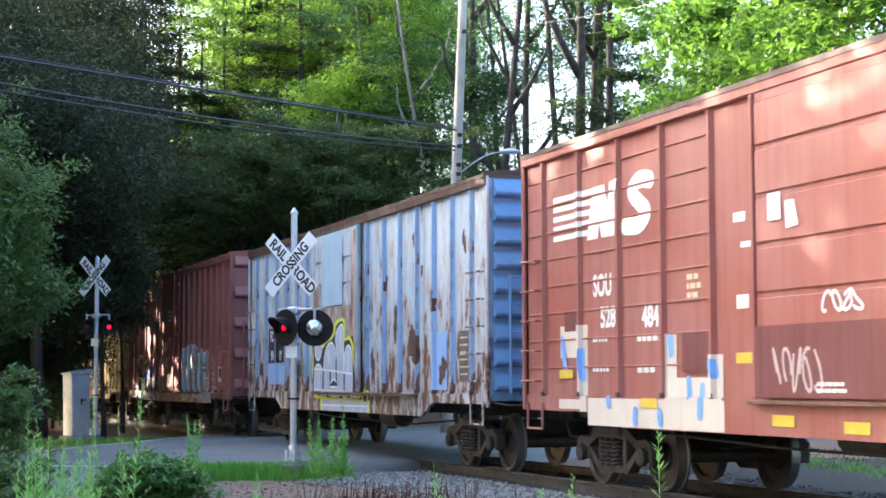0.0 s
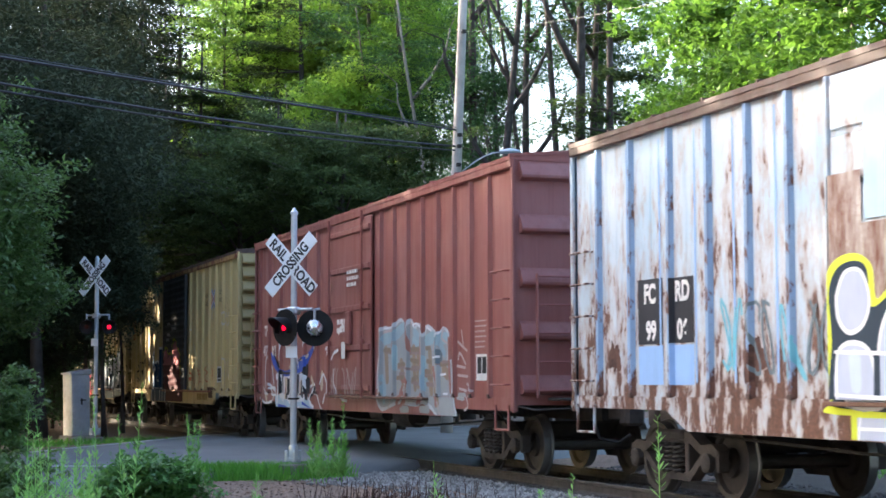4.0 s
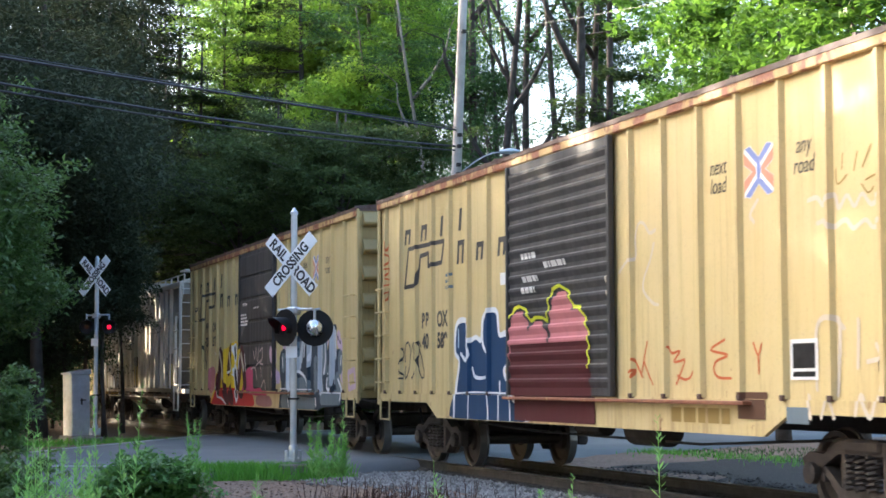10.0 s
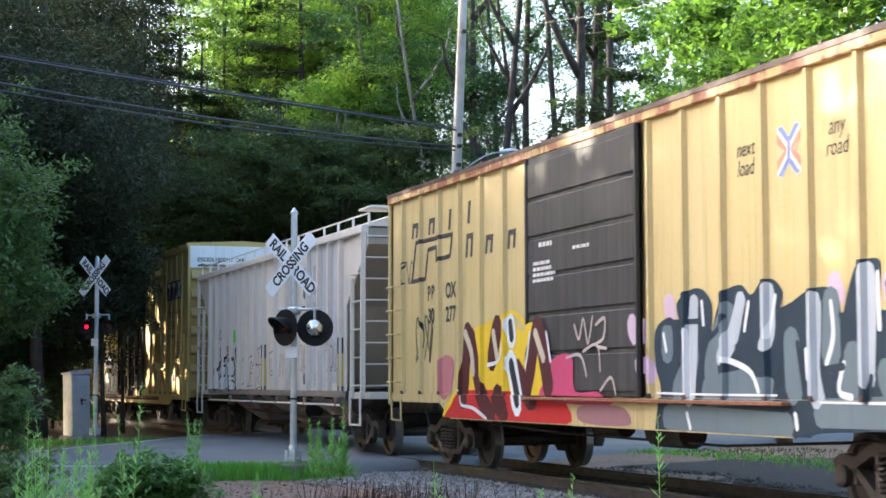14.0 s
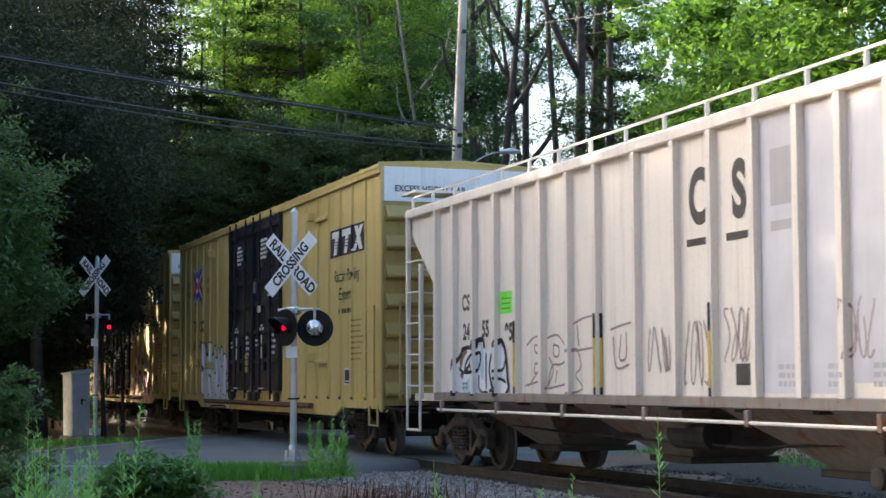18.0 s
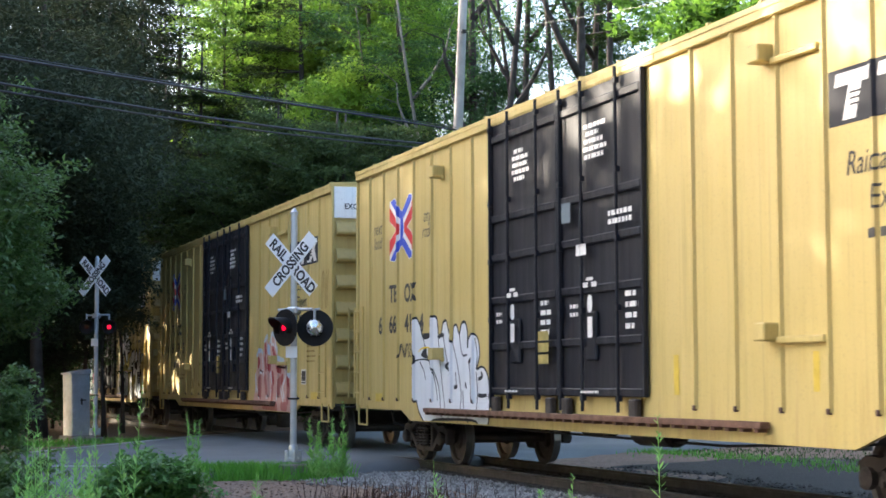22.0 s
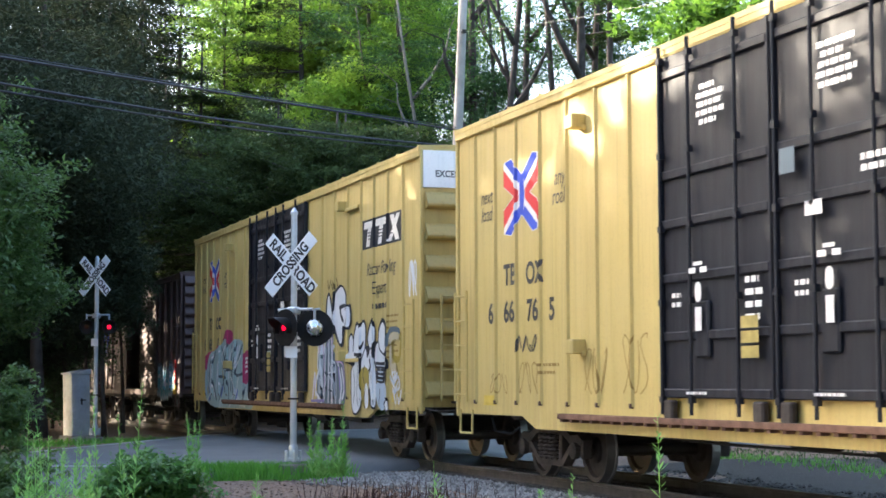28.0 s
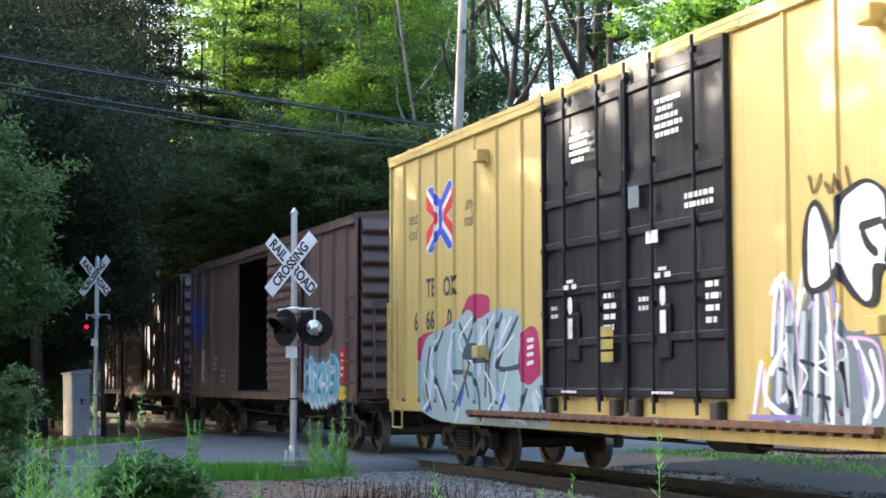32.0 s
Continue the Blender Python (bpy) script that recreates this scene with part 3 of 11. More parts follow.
def build_woods():
    """The wood behind the track and on the far side of the road."""
    k = 0
    dark = "tall shaded tree with dense dark green leaves"
    lit = "tall tree with leaves lit by low sun"
    rng = np.random.default_rng(77)
    # far wood, too deep to tell its trees apart
    n = 70000
    px = rng.uniform(-420, 1700, n)
    depth = rng.uniform(112, 150, n)
    top = np.interp(px, [-420, 170, 225, 260, 310, 420, 480, 520, 560, 700, 790, 860, 925, 1010, 1045, 1090, 1700], [9, 9, 15, 24, 23, 22, 18, 15, 20, 22, 17, 13, 7.5, 7.5, 13, 28, 30])
    top = top * (0.86 + 0.16 * np.sin(px * 0.061) * np.sin(px * 0.023 + 1.0) + 0.08 * np.sin(px * 0.21))
    z = rng.random(n) * top
    lat = (px - 784) / 3000 * depth
    c = np.stack([-0.9445 * depth + 0.3284 * lat, 0.3284 * depth + 0.9445 * lat, z], 1)
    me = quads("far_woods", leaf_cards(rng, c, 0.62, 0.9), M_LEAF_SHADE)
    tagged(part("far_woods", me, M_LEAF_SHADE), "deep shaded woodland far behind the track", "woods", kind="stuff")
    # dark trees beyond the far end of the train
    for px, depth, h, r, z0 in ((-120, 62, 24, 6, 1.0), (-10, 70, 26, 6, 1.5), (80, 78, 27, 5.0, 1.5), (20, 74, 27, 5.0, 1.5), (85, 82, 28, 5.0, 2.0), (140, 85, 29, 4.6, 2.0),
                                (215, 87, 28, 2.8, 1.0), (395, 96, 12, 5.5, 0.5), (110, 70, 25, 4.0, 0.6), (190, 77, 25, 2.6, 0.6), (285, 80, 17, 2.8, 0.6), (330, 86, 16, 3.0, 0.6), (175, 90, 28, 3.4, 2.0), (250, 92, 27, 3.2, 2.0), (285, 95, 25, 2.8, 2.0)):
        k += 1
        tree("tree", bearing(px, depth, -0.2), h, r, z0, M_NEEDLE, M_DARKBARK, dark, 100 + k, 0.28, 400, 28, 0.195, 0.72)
    # pines with level boughs before the lit crowns
    for px, depth, h, z0, r, ln, m in ((62, 66, 26, 3.0, 4.2, 0.2, M_NEEDLE), (150, 72, 27, 3.5, 4.2, -0.3, M_NEEDLE), (238, 78, 26, 3.0, 3.9, 0.2, M_NEEDLE), (305, 84, 24, 4.0, 3.2, 0.3, M_NEEDLE),
                                       (345, 76, 17, 2.0, 3.0, 0.2, M_PINE), (398, 80, 15, 3.0, 3.0, -0.2, M_PINE), (600, 74, 15.5, 4.0, 4.2, 0.3, M_PINE), (478, 82, 27, 6.0, 3.4, 0.5, M_PINE), (540, 78, 26, 5.0, 4.2, -0.4, M_PINE), (668, 76, 25, 5.5, 4.2, -0.6, M_PINE),
                                       (1078, 58, 21, 6.5, 2.6, 0.2, M_PINE)):
        k += 1
        pine(bearing(px, depth, -0.2), h, z0, r, 100 + k, m, ln)
    # trees whose crowns meet over the track beyond the road
    for x, y, h, r, z0 in ((-52, 14.3, 9.2, 3.2, 6.2), (-58, 13.9, 10.0, 3.4, 6.2), (-57, 16.0, 10.0, 4.5, 3.0), (-65, 15.5, 11.5, 5.0, 3.0), (-75, 15, 12.5, 5.5, 2.0), (-86, 15, 13.0, 5.5, 2.0)):
        k += 1
        pine((x, y, -0.2), h + 1.0, max(1.0, z0 - 1.5), r, 100 + k, M_PINE, 0.2, "shaded pine with level boughs beside the track", clear_of_train)
    for x, y, h, r, z0 in ((-49, 13.8, 9.2, 3.6, 6.0), (-55, 13.6, 9.8, 4.0, 6.0), (-62, 13.6, 10.6, 4.4, 6.0), (-70, 13.6, 11.5, 4.6, 6.0)):
        k += 1
        tree("tree", (x, y, -0.2), h, r, z0, M_PINE, M_DARKBARK, dark, 100 + k, 0.22, 110, 80, 0.165, 0.42, keep=clear_of_train, squash=0.35)
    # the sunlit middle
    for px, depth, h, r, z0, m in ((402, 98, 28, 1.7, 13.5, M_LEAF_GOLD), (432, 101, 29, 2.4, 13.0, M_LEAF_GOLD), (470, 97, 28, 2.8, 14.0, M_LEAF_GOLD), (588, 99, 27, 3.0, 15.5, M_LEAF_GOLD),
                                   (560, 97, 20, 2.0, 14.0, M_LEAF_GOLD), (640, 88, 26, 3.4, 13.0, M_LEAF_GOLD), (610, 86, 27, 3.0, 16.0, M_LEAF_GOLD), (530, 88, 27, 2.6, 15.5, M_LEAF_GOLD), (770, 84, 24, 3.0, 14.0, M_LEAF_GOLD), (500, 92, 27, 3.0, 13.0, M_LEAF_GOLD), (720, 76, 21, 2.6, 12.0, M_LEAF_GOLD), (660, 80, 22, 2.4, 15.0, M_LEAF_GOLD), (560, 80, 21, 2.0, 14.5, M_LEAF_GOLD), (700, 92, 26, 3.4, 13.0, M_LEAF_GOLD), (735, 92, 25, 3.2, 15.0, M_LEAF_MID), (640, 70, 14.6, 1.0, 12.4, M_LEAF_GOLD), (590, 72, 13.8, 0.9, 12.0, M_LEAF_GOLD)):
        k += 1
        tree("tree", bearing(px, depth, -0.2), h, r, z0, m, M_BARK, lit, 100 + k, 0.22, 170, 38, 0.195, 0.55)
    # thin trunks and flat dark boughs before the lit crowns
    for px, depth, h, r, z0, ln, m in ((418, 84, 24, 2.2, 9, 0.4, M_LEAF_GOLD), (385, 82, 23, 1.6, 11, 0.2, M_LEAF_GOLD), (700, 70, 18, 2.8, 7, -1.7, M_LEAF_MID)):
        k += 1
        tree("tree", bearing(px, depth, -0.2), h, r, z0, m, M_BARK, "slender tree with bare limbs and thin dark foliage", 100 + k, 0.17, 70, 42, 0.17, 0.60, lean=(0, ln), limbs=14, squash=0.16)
    # dark understorey behind the track
    for px, depth, h, r in ((470, 70, 9.0, 4.5), (560, 66, 8.5, 4.2), (650, 64, 8.0, 4.0), (730, 70, 9.0, 4.0), (820, 76, 8, 3.6), (905, 80, 7.0, 3.4), (980, 82, 6.5, 3.4), (1060, 78, 7.5, 3.6), (380, 76, 8.5, 4)):
        k += 1
        pine(bearing(px, depth, -0.2), h + 1.5, 0.6, r, 100 + k, M_PINE, 0.1, "young shaded pine with dark green boughs")
    # tall thin trunks against the sky
    for px, depth, h, ln, m, n in ((1052, 63, 24, 0.3, M_LEAF_MID, 50), (790, 72, 23, -1.4, M_LEAF_SUN, 50), (872, 74, 24, -0.9, M_LEAF_SUN, 40)):
        k += 1
        tree("tree", bearing(px, depth, -0.2), h, 2.6, 14.0, m, M_DARKBARK, "tall slender tree with a bare dark trunk", 100 + k, 0.24, n, 44, 0.14, 0.45, lean=(0, ln * 2), limbs=9)
    for px, depth, h, r, z0, forks, ln, pale in ((1017, 58, 22, 0.27, 12, 2, 0.3, 0), (990, 60, 22, 0.17, 15, 1, -0.5, 0), (930, 62, 22, 0.20, 7.0, 5, 0.4, 0), (872, 60, 22, 0.19, 8.5, 4, 1.6, 0), (831, 66, 23, 0.26, 12, 2, 0.2, 0), (968, 64, 21, 0.13, 8.0, 1, -2.6, 0),
                                                 (1052, 60, 21, 0.20, 13, 2, 0.2, 0), (898, 70, 22, 0.14, 9.0, 3, -1.2, 0), (792, 66, 17, 0.14, 10.5, 2, -2.0, 1), (415, 84, 23, 0.12, 14, 2, -0.8, 1), (500, 74, 14, 0.08, 10, 2, 0.5, 1), (520, 76, 15, 0.07, 10, 2, -0.4, 1), (455, 80, 15, 0.08, 11, 2, 0.6, 1), (560, 72, 14, 0.07, 10, 2, 0.2, 1)):
        k += 1
        bare_tree(bearing(px, depth, -0.2), h, r, z0, forks, ln, 100 + k, M_PALEBARK if pale else M_DARKBARK)
    for px, depth, z, n in ((860, 66, 13.0, 6), (810, 62, 9.0, 6), (1040, 62, 15.5, 5), (850, 70, 9.5, 8), (905, 68, 7.5, 5), (800, 70, 11.0, 8), (1040, 66, 8.5, 5), (1085, 60, 10.5, 9), (880, 72, 12.0, 7), (835, 74, 14.0, 8), (1075, 62, 14.0, 8), (910, 70, 15.5, 6)):
        k += 1
        b = bearing(px, depth, -0.2)
        tree("tree", b, z + 1.6, 1.5, z - 1.6, M_LEAF_MID, M_DARKBARK, "thin sapling with loose green leaves", 100 + k, 0.05, n * 7, 44, 0.13, 0.38, limbs=5)
    # maple beyond the track
    for px, depth, h, r, z0 in ((1275, 46, 13.5, 2.6, 2.5), (1385, 41, 12.5, 3.2, 2.0), (1520, 37, 12, 3.2, 2.0), (1650, 33, 12, 3.2, 2.0), (1205, 55, 12, 2.2, 3.0), (1340, 50, 15, 3.2, 4)):
        k += 1
        tree("maple_tree", bearing(px, depth, -0.2), h, r, z0, M_LEAF_SUN, M_BARK, "maple tree with bright green sunlit leaves", 100 + k, 0.16, 230, 52, 0.165, 0.34, corners=4)


def clear_of_train(p):
    """Leaves keep out of the way of the cars."""
    return ~((np.abs(p[:, 1] - TRACK_Y) < 2.1) & (p[:, 2] < 5.7))


def build_near_trees():
    """Trees on the camera's side of the track, at the road and out of view towards the sun."""
    k = 0
    s = np.array(tuple(TO_SUN))
    thin = np.random.default_rng(21)
    # sun paths cleared of leaves so that light lands on these chosen spots
    beams = [((-19.0, 8.5, 4.3), 0.26), ((-19.5, 8.5, 4.65), 0.30), ((-18.3, 8.5, 4.65), 0.32), ((-17.5, 8.5, 4.85), 0.36), ((-16.5, 8.5, 4.75), 0.30), ((-18.6, 8.5, 3.7), 0.14), ((-20.9, 8.5, 4.15), 0.16), ((-22.5, 8.5, 3.6), 0.12), ((-15.6, 8.5, 4.3), 0.20), ((-17.4, 8.5, 4.0), 0.14),
             ((-43.9, 4.9, 1.1), -0.10), ((-43.9, 4.9, 0.6), -0.10)]
    # more sun paths cut through the leaves beyond the road, for flecks on far cars
    for x0, x1, z0, z1, n in ((-62.5, -56.0, 0.3, 2.4, 22), (-52.6, -50.2, 0.5, 4.0, 16), (-49.2, -46.6, 0.4, 3.2, 16), (-56.2, -54.0, 0.5, 2.6, 10), (-55.5, -45.0, 0.6, 3.8, 8)):
        for _ in range(n):
            f = thin.random()
            beams.append(((thin.uniform(x0, x1), 8.5, z0 + (z1 - z0) * f ** 1.4), -thin.uniform(0.15, 0.25)))

    def keep(p):
        ok = clear_of_train(p)
        for c, r in beams:
            d = p - np.array(c)
            d = d - (d @ s)[:, None] * s
            near = np.linalg.norm(d, axis=1) / abs(r)
            ok &= (near > 1.0) | (thin.random(len(p)) < (0.30 * near ** 2 if r > 0 else 0.0))
        return ok

    for px, depth, h, r, z0 in ((-170, 30, 7.2, 1.5, 2.0), (-230, 33, 7.6, 2.4, 1.6), (-12, 33, 3.7, 0.40, 2.9), (-42, 33, 6.2, 0.40, 3.4), (-110, 32, 5.4, 0.8, 2.0)):
        k += 1
        tree("tree", bearing(px, depth, -0.15), h, r, z0, M_LEAF_NEAR, M_DARKBARK, "leafy roadside tree with mid green leaves", 300 + k, 0.14, 200, 60, 0.115, 0.32, keep=keep)
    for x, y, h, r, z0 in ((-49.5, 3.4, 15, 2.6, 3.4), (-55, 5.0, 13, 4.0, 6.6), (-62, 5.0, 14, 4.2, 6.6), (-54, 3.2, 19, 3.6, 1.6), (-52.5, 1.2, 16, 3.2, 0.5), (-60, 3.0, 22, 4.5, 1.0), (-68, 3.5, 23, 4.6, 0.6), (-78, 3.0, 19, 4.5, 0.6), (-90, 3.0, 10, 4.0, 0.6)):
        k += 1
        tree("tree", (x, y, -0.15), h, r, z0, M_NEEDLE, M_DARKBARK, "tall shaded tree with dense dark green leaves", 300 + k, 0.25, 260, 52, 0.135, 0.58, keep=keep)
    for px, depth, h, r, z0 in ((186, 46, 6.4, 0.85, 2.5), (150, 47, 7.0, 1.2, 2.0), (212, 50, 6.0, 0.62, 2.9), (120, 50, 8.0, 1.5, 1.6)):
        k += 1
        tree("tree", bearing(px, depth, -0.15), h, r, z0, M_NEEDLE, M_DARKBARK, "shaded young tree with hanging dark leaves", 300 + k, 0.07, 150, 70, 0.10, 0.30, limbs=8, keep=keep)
    for x, y, h, r in ((-50.5, 4.0, 5.5, 1.1), (-52, 4.9, 5.8, 1.2), (-53.5, 5.6, 6.0, 1.15), (-51, 3.0, 5.0, 1.3), (-55.5, 6.0, 6.2, 1.1), (-49.0, 2.6, 4.6, 1.2), (-58, 5.9, 6.6, 1.2), (-62, 5.7, 7.0, 1.5)):
        k += 1
        tree("tree", (x, y, -0.15), h, r, 0.1, M_LEAF_SHADE, M_DARKBARK, "dense dark bush at the edge of the wood", 300 + k, 0.05, 170, 46, 0.11, 0.34, limbs=6, keep=keep)
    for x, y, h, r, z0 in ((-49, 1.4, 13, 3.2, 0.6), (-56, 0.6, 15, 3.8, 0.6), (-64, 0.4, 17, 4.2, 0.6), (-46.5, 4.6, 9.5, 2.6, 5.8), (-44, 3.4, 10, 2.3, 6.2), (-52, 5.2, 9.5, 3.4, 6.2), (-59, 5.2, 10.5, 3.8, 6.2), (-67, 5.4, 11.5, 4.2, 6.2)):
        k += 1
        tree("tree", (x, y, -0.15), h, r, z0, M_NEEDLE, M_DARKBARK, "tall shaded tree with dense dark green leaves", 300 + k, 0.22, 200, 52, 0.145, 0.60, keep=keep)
    # unseen trees behind the camera, added to darken car ends and trucks
    for x, y, h, r in ((9, -8, 15, 5.5), (12, 3, 17, 5.5), (11, 14, 16, 5.5), (13, 25, 17, 6.0), (2, -14, 14, 5.0), (4, 34, 16, 6.0), (22, 8, 20, 7.0), (22, -4, 19, 7.0), (22, 20, 20, 7.0)):
        k += 1
        tree("tree", (x, y, -0.3), h, r, 1.2, M_LEAF_MID, M_BARK, "unseen leafy tree added to shade the train", 300 + k, 0.25, 240, 10, 0.62, 0.95, keep=keep)
    # unseen trees towards the sun, placed to shade and dapple the cars
    for x, y, h, r in ((-36, -3.5, 12, 3.2), (-43, -2.8, 14, 3.2), (-50, -2.5, 16, 3.4), (-30, -4.5, 11, 3.2), (-24, -9, 13, 4.5), (-32, -9, 15, 5), (-40, -10, 17, 5), (-49, -10, 20, 5.5), (-58, -9, 22, 5.5), (-38, -17, 20, 6), (-30, -16, 17, 6),
                       (-67, -8, 22, 6), (-77, -6, 19, 6), (-88, -6, 11, 5), (-48, -20, 23, 6), (-60, -19, 23, 6), (-75, -17, 20, 7), (-88, -20, 12, 6)):
        k += 1
        tree("tree", (x, y, -0.3), h, r, 0.6, M_LEAF_MID, M_BARK, "unseen leafy tree added to shade the train", 300 + k, 0.25, 330, 17, 0.40, 0.85, keep=keep)


def build_weeds():
    rng = np.random.default_rng(9)
    # grass beside the road and round the signal
    def turf(name, n, place, h, label, mat=M_GRASS):
        c = []
        for _ in range(n):
            x, y = place()
            c.append((x, y, ground_z(x, y)))
        c = np.array(c)
        w = rng.uniform(0, 6.283, n)
        hh = h * rng.uniform(0.5, 1.3, n)
        bend = rng.normal(0, 0.35, (n, 2)) * hh[:, None]
        side = np.stack([np.cos(w), np.sin(w), np.zeros(n)], 1) * (0.008 + 0.006 * rng.random(n))[:, None]
        top = c + np.stack([bend[:, 0], bend[:, 1], hh], 1)
        me = quads(name, np.stack([c - side, c + side, top + side * 0.2, top - side * 0.2], 1), mat)
        tagged(part(name, me, mat), label, "grass", kind="stuff")

    turf("grass", 6000, lambda: (-26.3 + rng.normal(0, 0.35), rng.uniform(4.3, 7.4)), 0.22, "tuft of fresh green grass beside the road")
    turf("grass", 1800, lambda: (-41.5 + rng.normal(0, 0.6), rng.uniform(3.5, 8.0)), 0.12, "green grass verge beside the road")
    turf("grass", 1300, lambda: (rng.uniform(-33, -20), 15.5 + rng.normal(0, 0.4)), 0.10, "thin green grass strip beyond the track")

    # blades coloured darker to put shade on the ground beyond the track
    turf("grass", 5000, lambda: (rng.uniform(-34, -9), 15.2 + 5.0 * rng.random() ** 1.2), 0.055, "thin grass beyond the track, coloured darker for the shade there", M_SHADEGRASS)
    verts = []
    for _ in range(5200):
        b = bearing(rng.uniform(330, 800), rng.uniform(17.5, 27.5))
        if b.y > 8.6:
            continue
        s, w, v = rng.uniform(0.012, 0.036), rng.uniform(0, 6.283), rng.normal(0, 0.5)
        c = np.array((b.x, b.y, ground_z(b.x, b.y) + 0.008))
        u = np.array((math.cos(w), math.sin(w), v * 0.5)) * s
        sd = np.array((-math.sin(w), math.cos(w), rng.normal(0, 0.4))) * s * 0.5
        verts.append((c - u, c + sd, c + u, c - sd))
    tagged(part("leaf_litter", quads("leaf_litter", np.array(verts), M_LITTER), None), "dry brown leaf litter on the dirt", "leaf litter", kind="stuff")
    # last year's dead stalks
    verts = []
    for _ in range(420):
        b = bearing(rng.normal(690, 75), rng.uniform(17.2, 21.5))
        p = np.array((b.x, b.y, ground_z(b.x, b.y) - 0.02))
        h = rng.uniform(0.08, 0.34)
        q = p + np.array((rng.normal(0, 0.05), rng.normal(0, 0.05), h))
        w = rng.uniform(0, 6.283)
        sd = np.array((math.cos(w), math.sin(w), 0)) * 0.006
        verts.append((p - sd, p + sd, q + sd * 0.6, q - sd * 0.6))
        for k in range(5):
            f = rng.uniform(0.3, 1.0)
            c = p + (q - p) * f
            d = np.array((rng.normal(0, 1), rng.normal(0, 1), rng.uniform(-0.2, 0.9))) * 0.028
            verts.append((c, c + d * 0.6 + sd, c + d * 1.2, c + d * 0.6 - sd))
    tagged(part("dead_stalks", quads("dead_stalks", np.array(verts), M_STALK), None), "dry dark brown dead weed stalks in the dirt", "dead weeds", kind="stuff")

    def weed(name, base, h, seed, leaf_len=0.10, leaves=60, label="tall green roadside weed with narrow leaves", mat=None, spread=0.02):
        r = np.random.default_rng(seed)
        thing = tagged(new(name), label, "weed", "roadside weeds")
        thing.location = base
        bm = bmesh.new()
        lean = Vector((r.normal(0, 0.06), r.normal(0, 0.06), 1.0)) * h
        pts = [Vector((0, 0, 0)), lean * 0.5 + Vector((r.normal(0, .015), r.normal(0, .015), 0)), lean]
        for i, (p, q) in enumerate(zip(pts, pts[1:])):
            rod(bm, p, q, 0.007 - 0.0025 * i, 0.0045 - 0.003 * i, 5, False)
        part("stem", bm, mat or M_WEED, thing)
        f = r.uniform(0.12, 1.0, leaves)
        w = r.uniform(0, 6.283, leaves)
        ln = leaf_len * (1.25 - f) * r.uniform(0.6, 1.3, leaves) + 0.02
        root = np.outer(f, np.array(tuple(lean)))
        d = np.stack([np.cos(w) * 0.75, np.sin(w) * 0.75, np.full(leaves, 0.66)], 1)
        sd = np.stack([-np.sin(w), np.cos(w), np.zeros(leaves)], 1)
        tip = root + d * ln[:, None]
        mid = root + d * ln[:, None] * 0.5
        v = np.stack([root, mid + sd * ln[:, None] * 0.10, tip, mid - sd * ln[:, None] * 0.10], 1)
        part("leaves", quads("leaves", v, mat or M_WEED), None, thing)

    k = 0
    for px, top, depth in ((50, 728, 18), (62, 760, 18.5), (88, 742, 18), (92, 768, 17.6), (125, 785, 18), (140, 772, 18.4), (155, 778, 18.2), (178, 690, 18.6), (235, 676, 18.2), (72, 790, 17.4), (118, 800, 17.6), (165, 795, 17.8),
                           (110, 800, 18.2), (148, 765, 18.3), (228, 735, 18.4), (30, 805, 17.8), (75, 815, 17.5), (132, 815, 17.2), (100, 822, 17.0), (55, 830, 17.1), (160, 786, 17.7)):
        k += 1
        b = bearing(px, depth)
        z0 = ground_z(b.x, b.y)
        weed("weed", (b.x, b.y, z0), 1.32 + (676 - top) / 3000 * depth - z0, 500 + k, 0.125, 54)
    for px, top, depth in ((1168, 738, 13.5), (785, 812, 14.0), (1000, 842, 14.0), (455, 838, 19.0), (955, 868, 14)):
        k += 1
        b = bearing(px, depth)
        z0 = ground_z(b.x, b.y)
        weed("weed", (b.x, b.y, z0), 1.32 + (676 - top) / 3000 * depth - z0, 500 + k, 0.13, 46)
    for px, top, depth in ((553, 740, 24.6), (565, 745, 24.8), (577, 738, 24.5), (588, 750, 24.6), (604, 712, 24.4), (610, 765, 24.5), (560, 770, 24.2), (597, 775, 24.3), (572, 780, 24.1),
                           (340, 728, 26), (333, 742, 26.2), (346, 740, 25.8)):
        k += 1
        b = bearing(px, depth)
        z0 = ground_z(b.x, b.y)
        weed("weed", (b.x, b.y, z0), 1.32 + (676 - top) / 3000 * depth - z0, 500 + k, 0.13, 110)
    # low shrubs
    for px, depth, r, h in ((245, 20.0, 0.26, 0.66), (292, 20.4, 0.30, 0.62), (222, 20.0, 0.22, 0.45), (15, 20.5, 0.5, 0.45), (-15, 24, 0.6, 1.8)):
        k += 1
        b = bearing(px, depth)
        z0 = ground_z(b.x, b.y)
        tree("shrub", (b.x, b.y, z0), h, r, 0.05, M_CONIFER if px > 100 else M_LEAF_NEAR, M_BARK, "low dark green leafy shrub", 500 + k, 0.02, 90, 22, 0.085, 0.10, limbs=6, category="shrub", group="shrubs")


# ---- crossing signals ----
def text_mesh(body, size, shear=0.0, width=1.0, thick=0.0):
    cu = bpy.data.curves.new("text", "FONT")
    cu.body, cu.size, cu.align_x, cu.align_y, cu.shear = body, size, "CENTER", "CENTER", shear
    cu.offset = thick
    ob = bpy.data.objects.new("text", cu)
    scene.collection.objects.link(ob)
    dg = bpy.context.evaluated_depsgraph_get()
    me = bpy.data.meshes.new_from_object(ob.evaluated_get(dg))
    bpy.data.objects.remove(ob)
    bpy.data.curves.remove(cu)
    me.transform(Matrix.Diagonal((width, 1, 1, 1)))
    return me


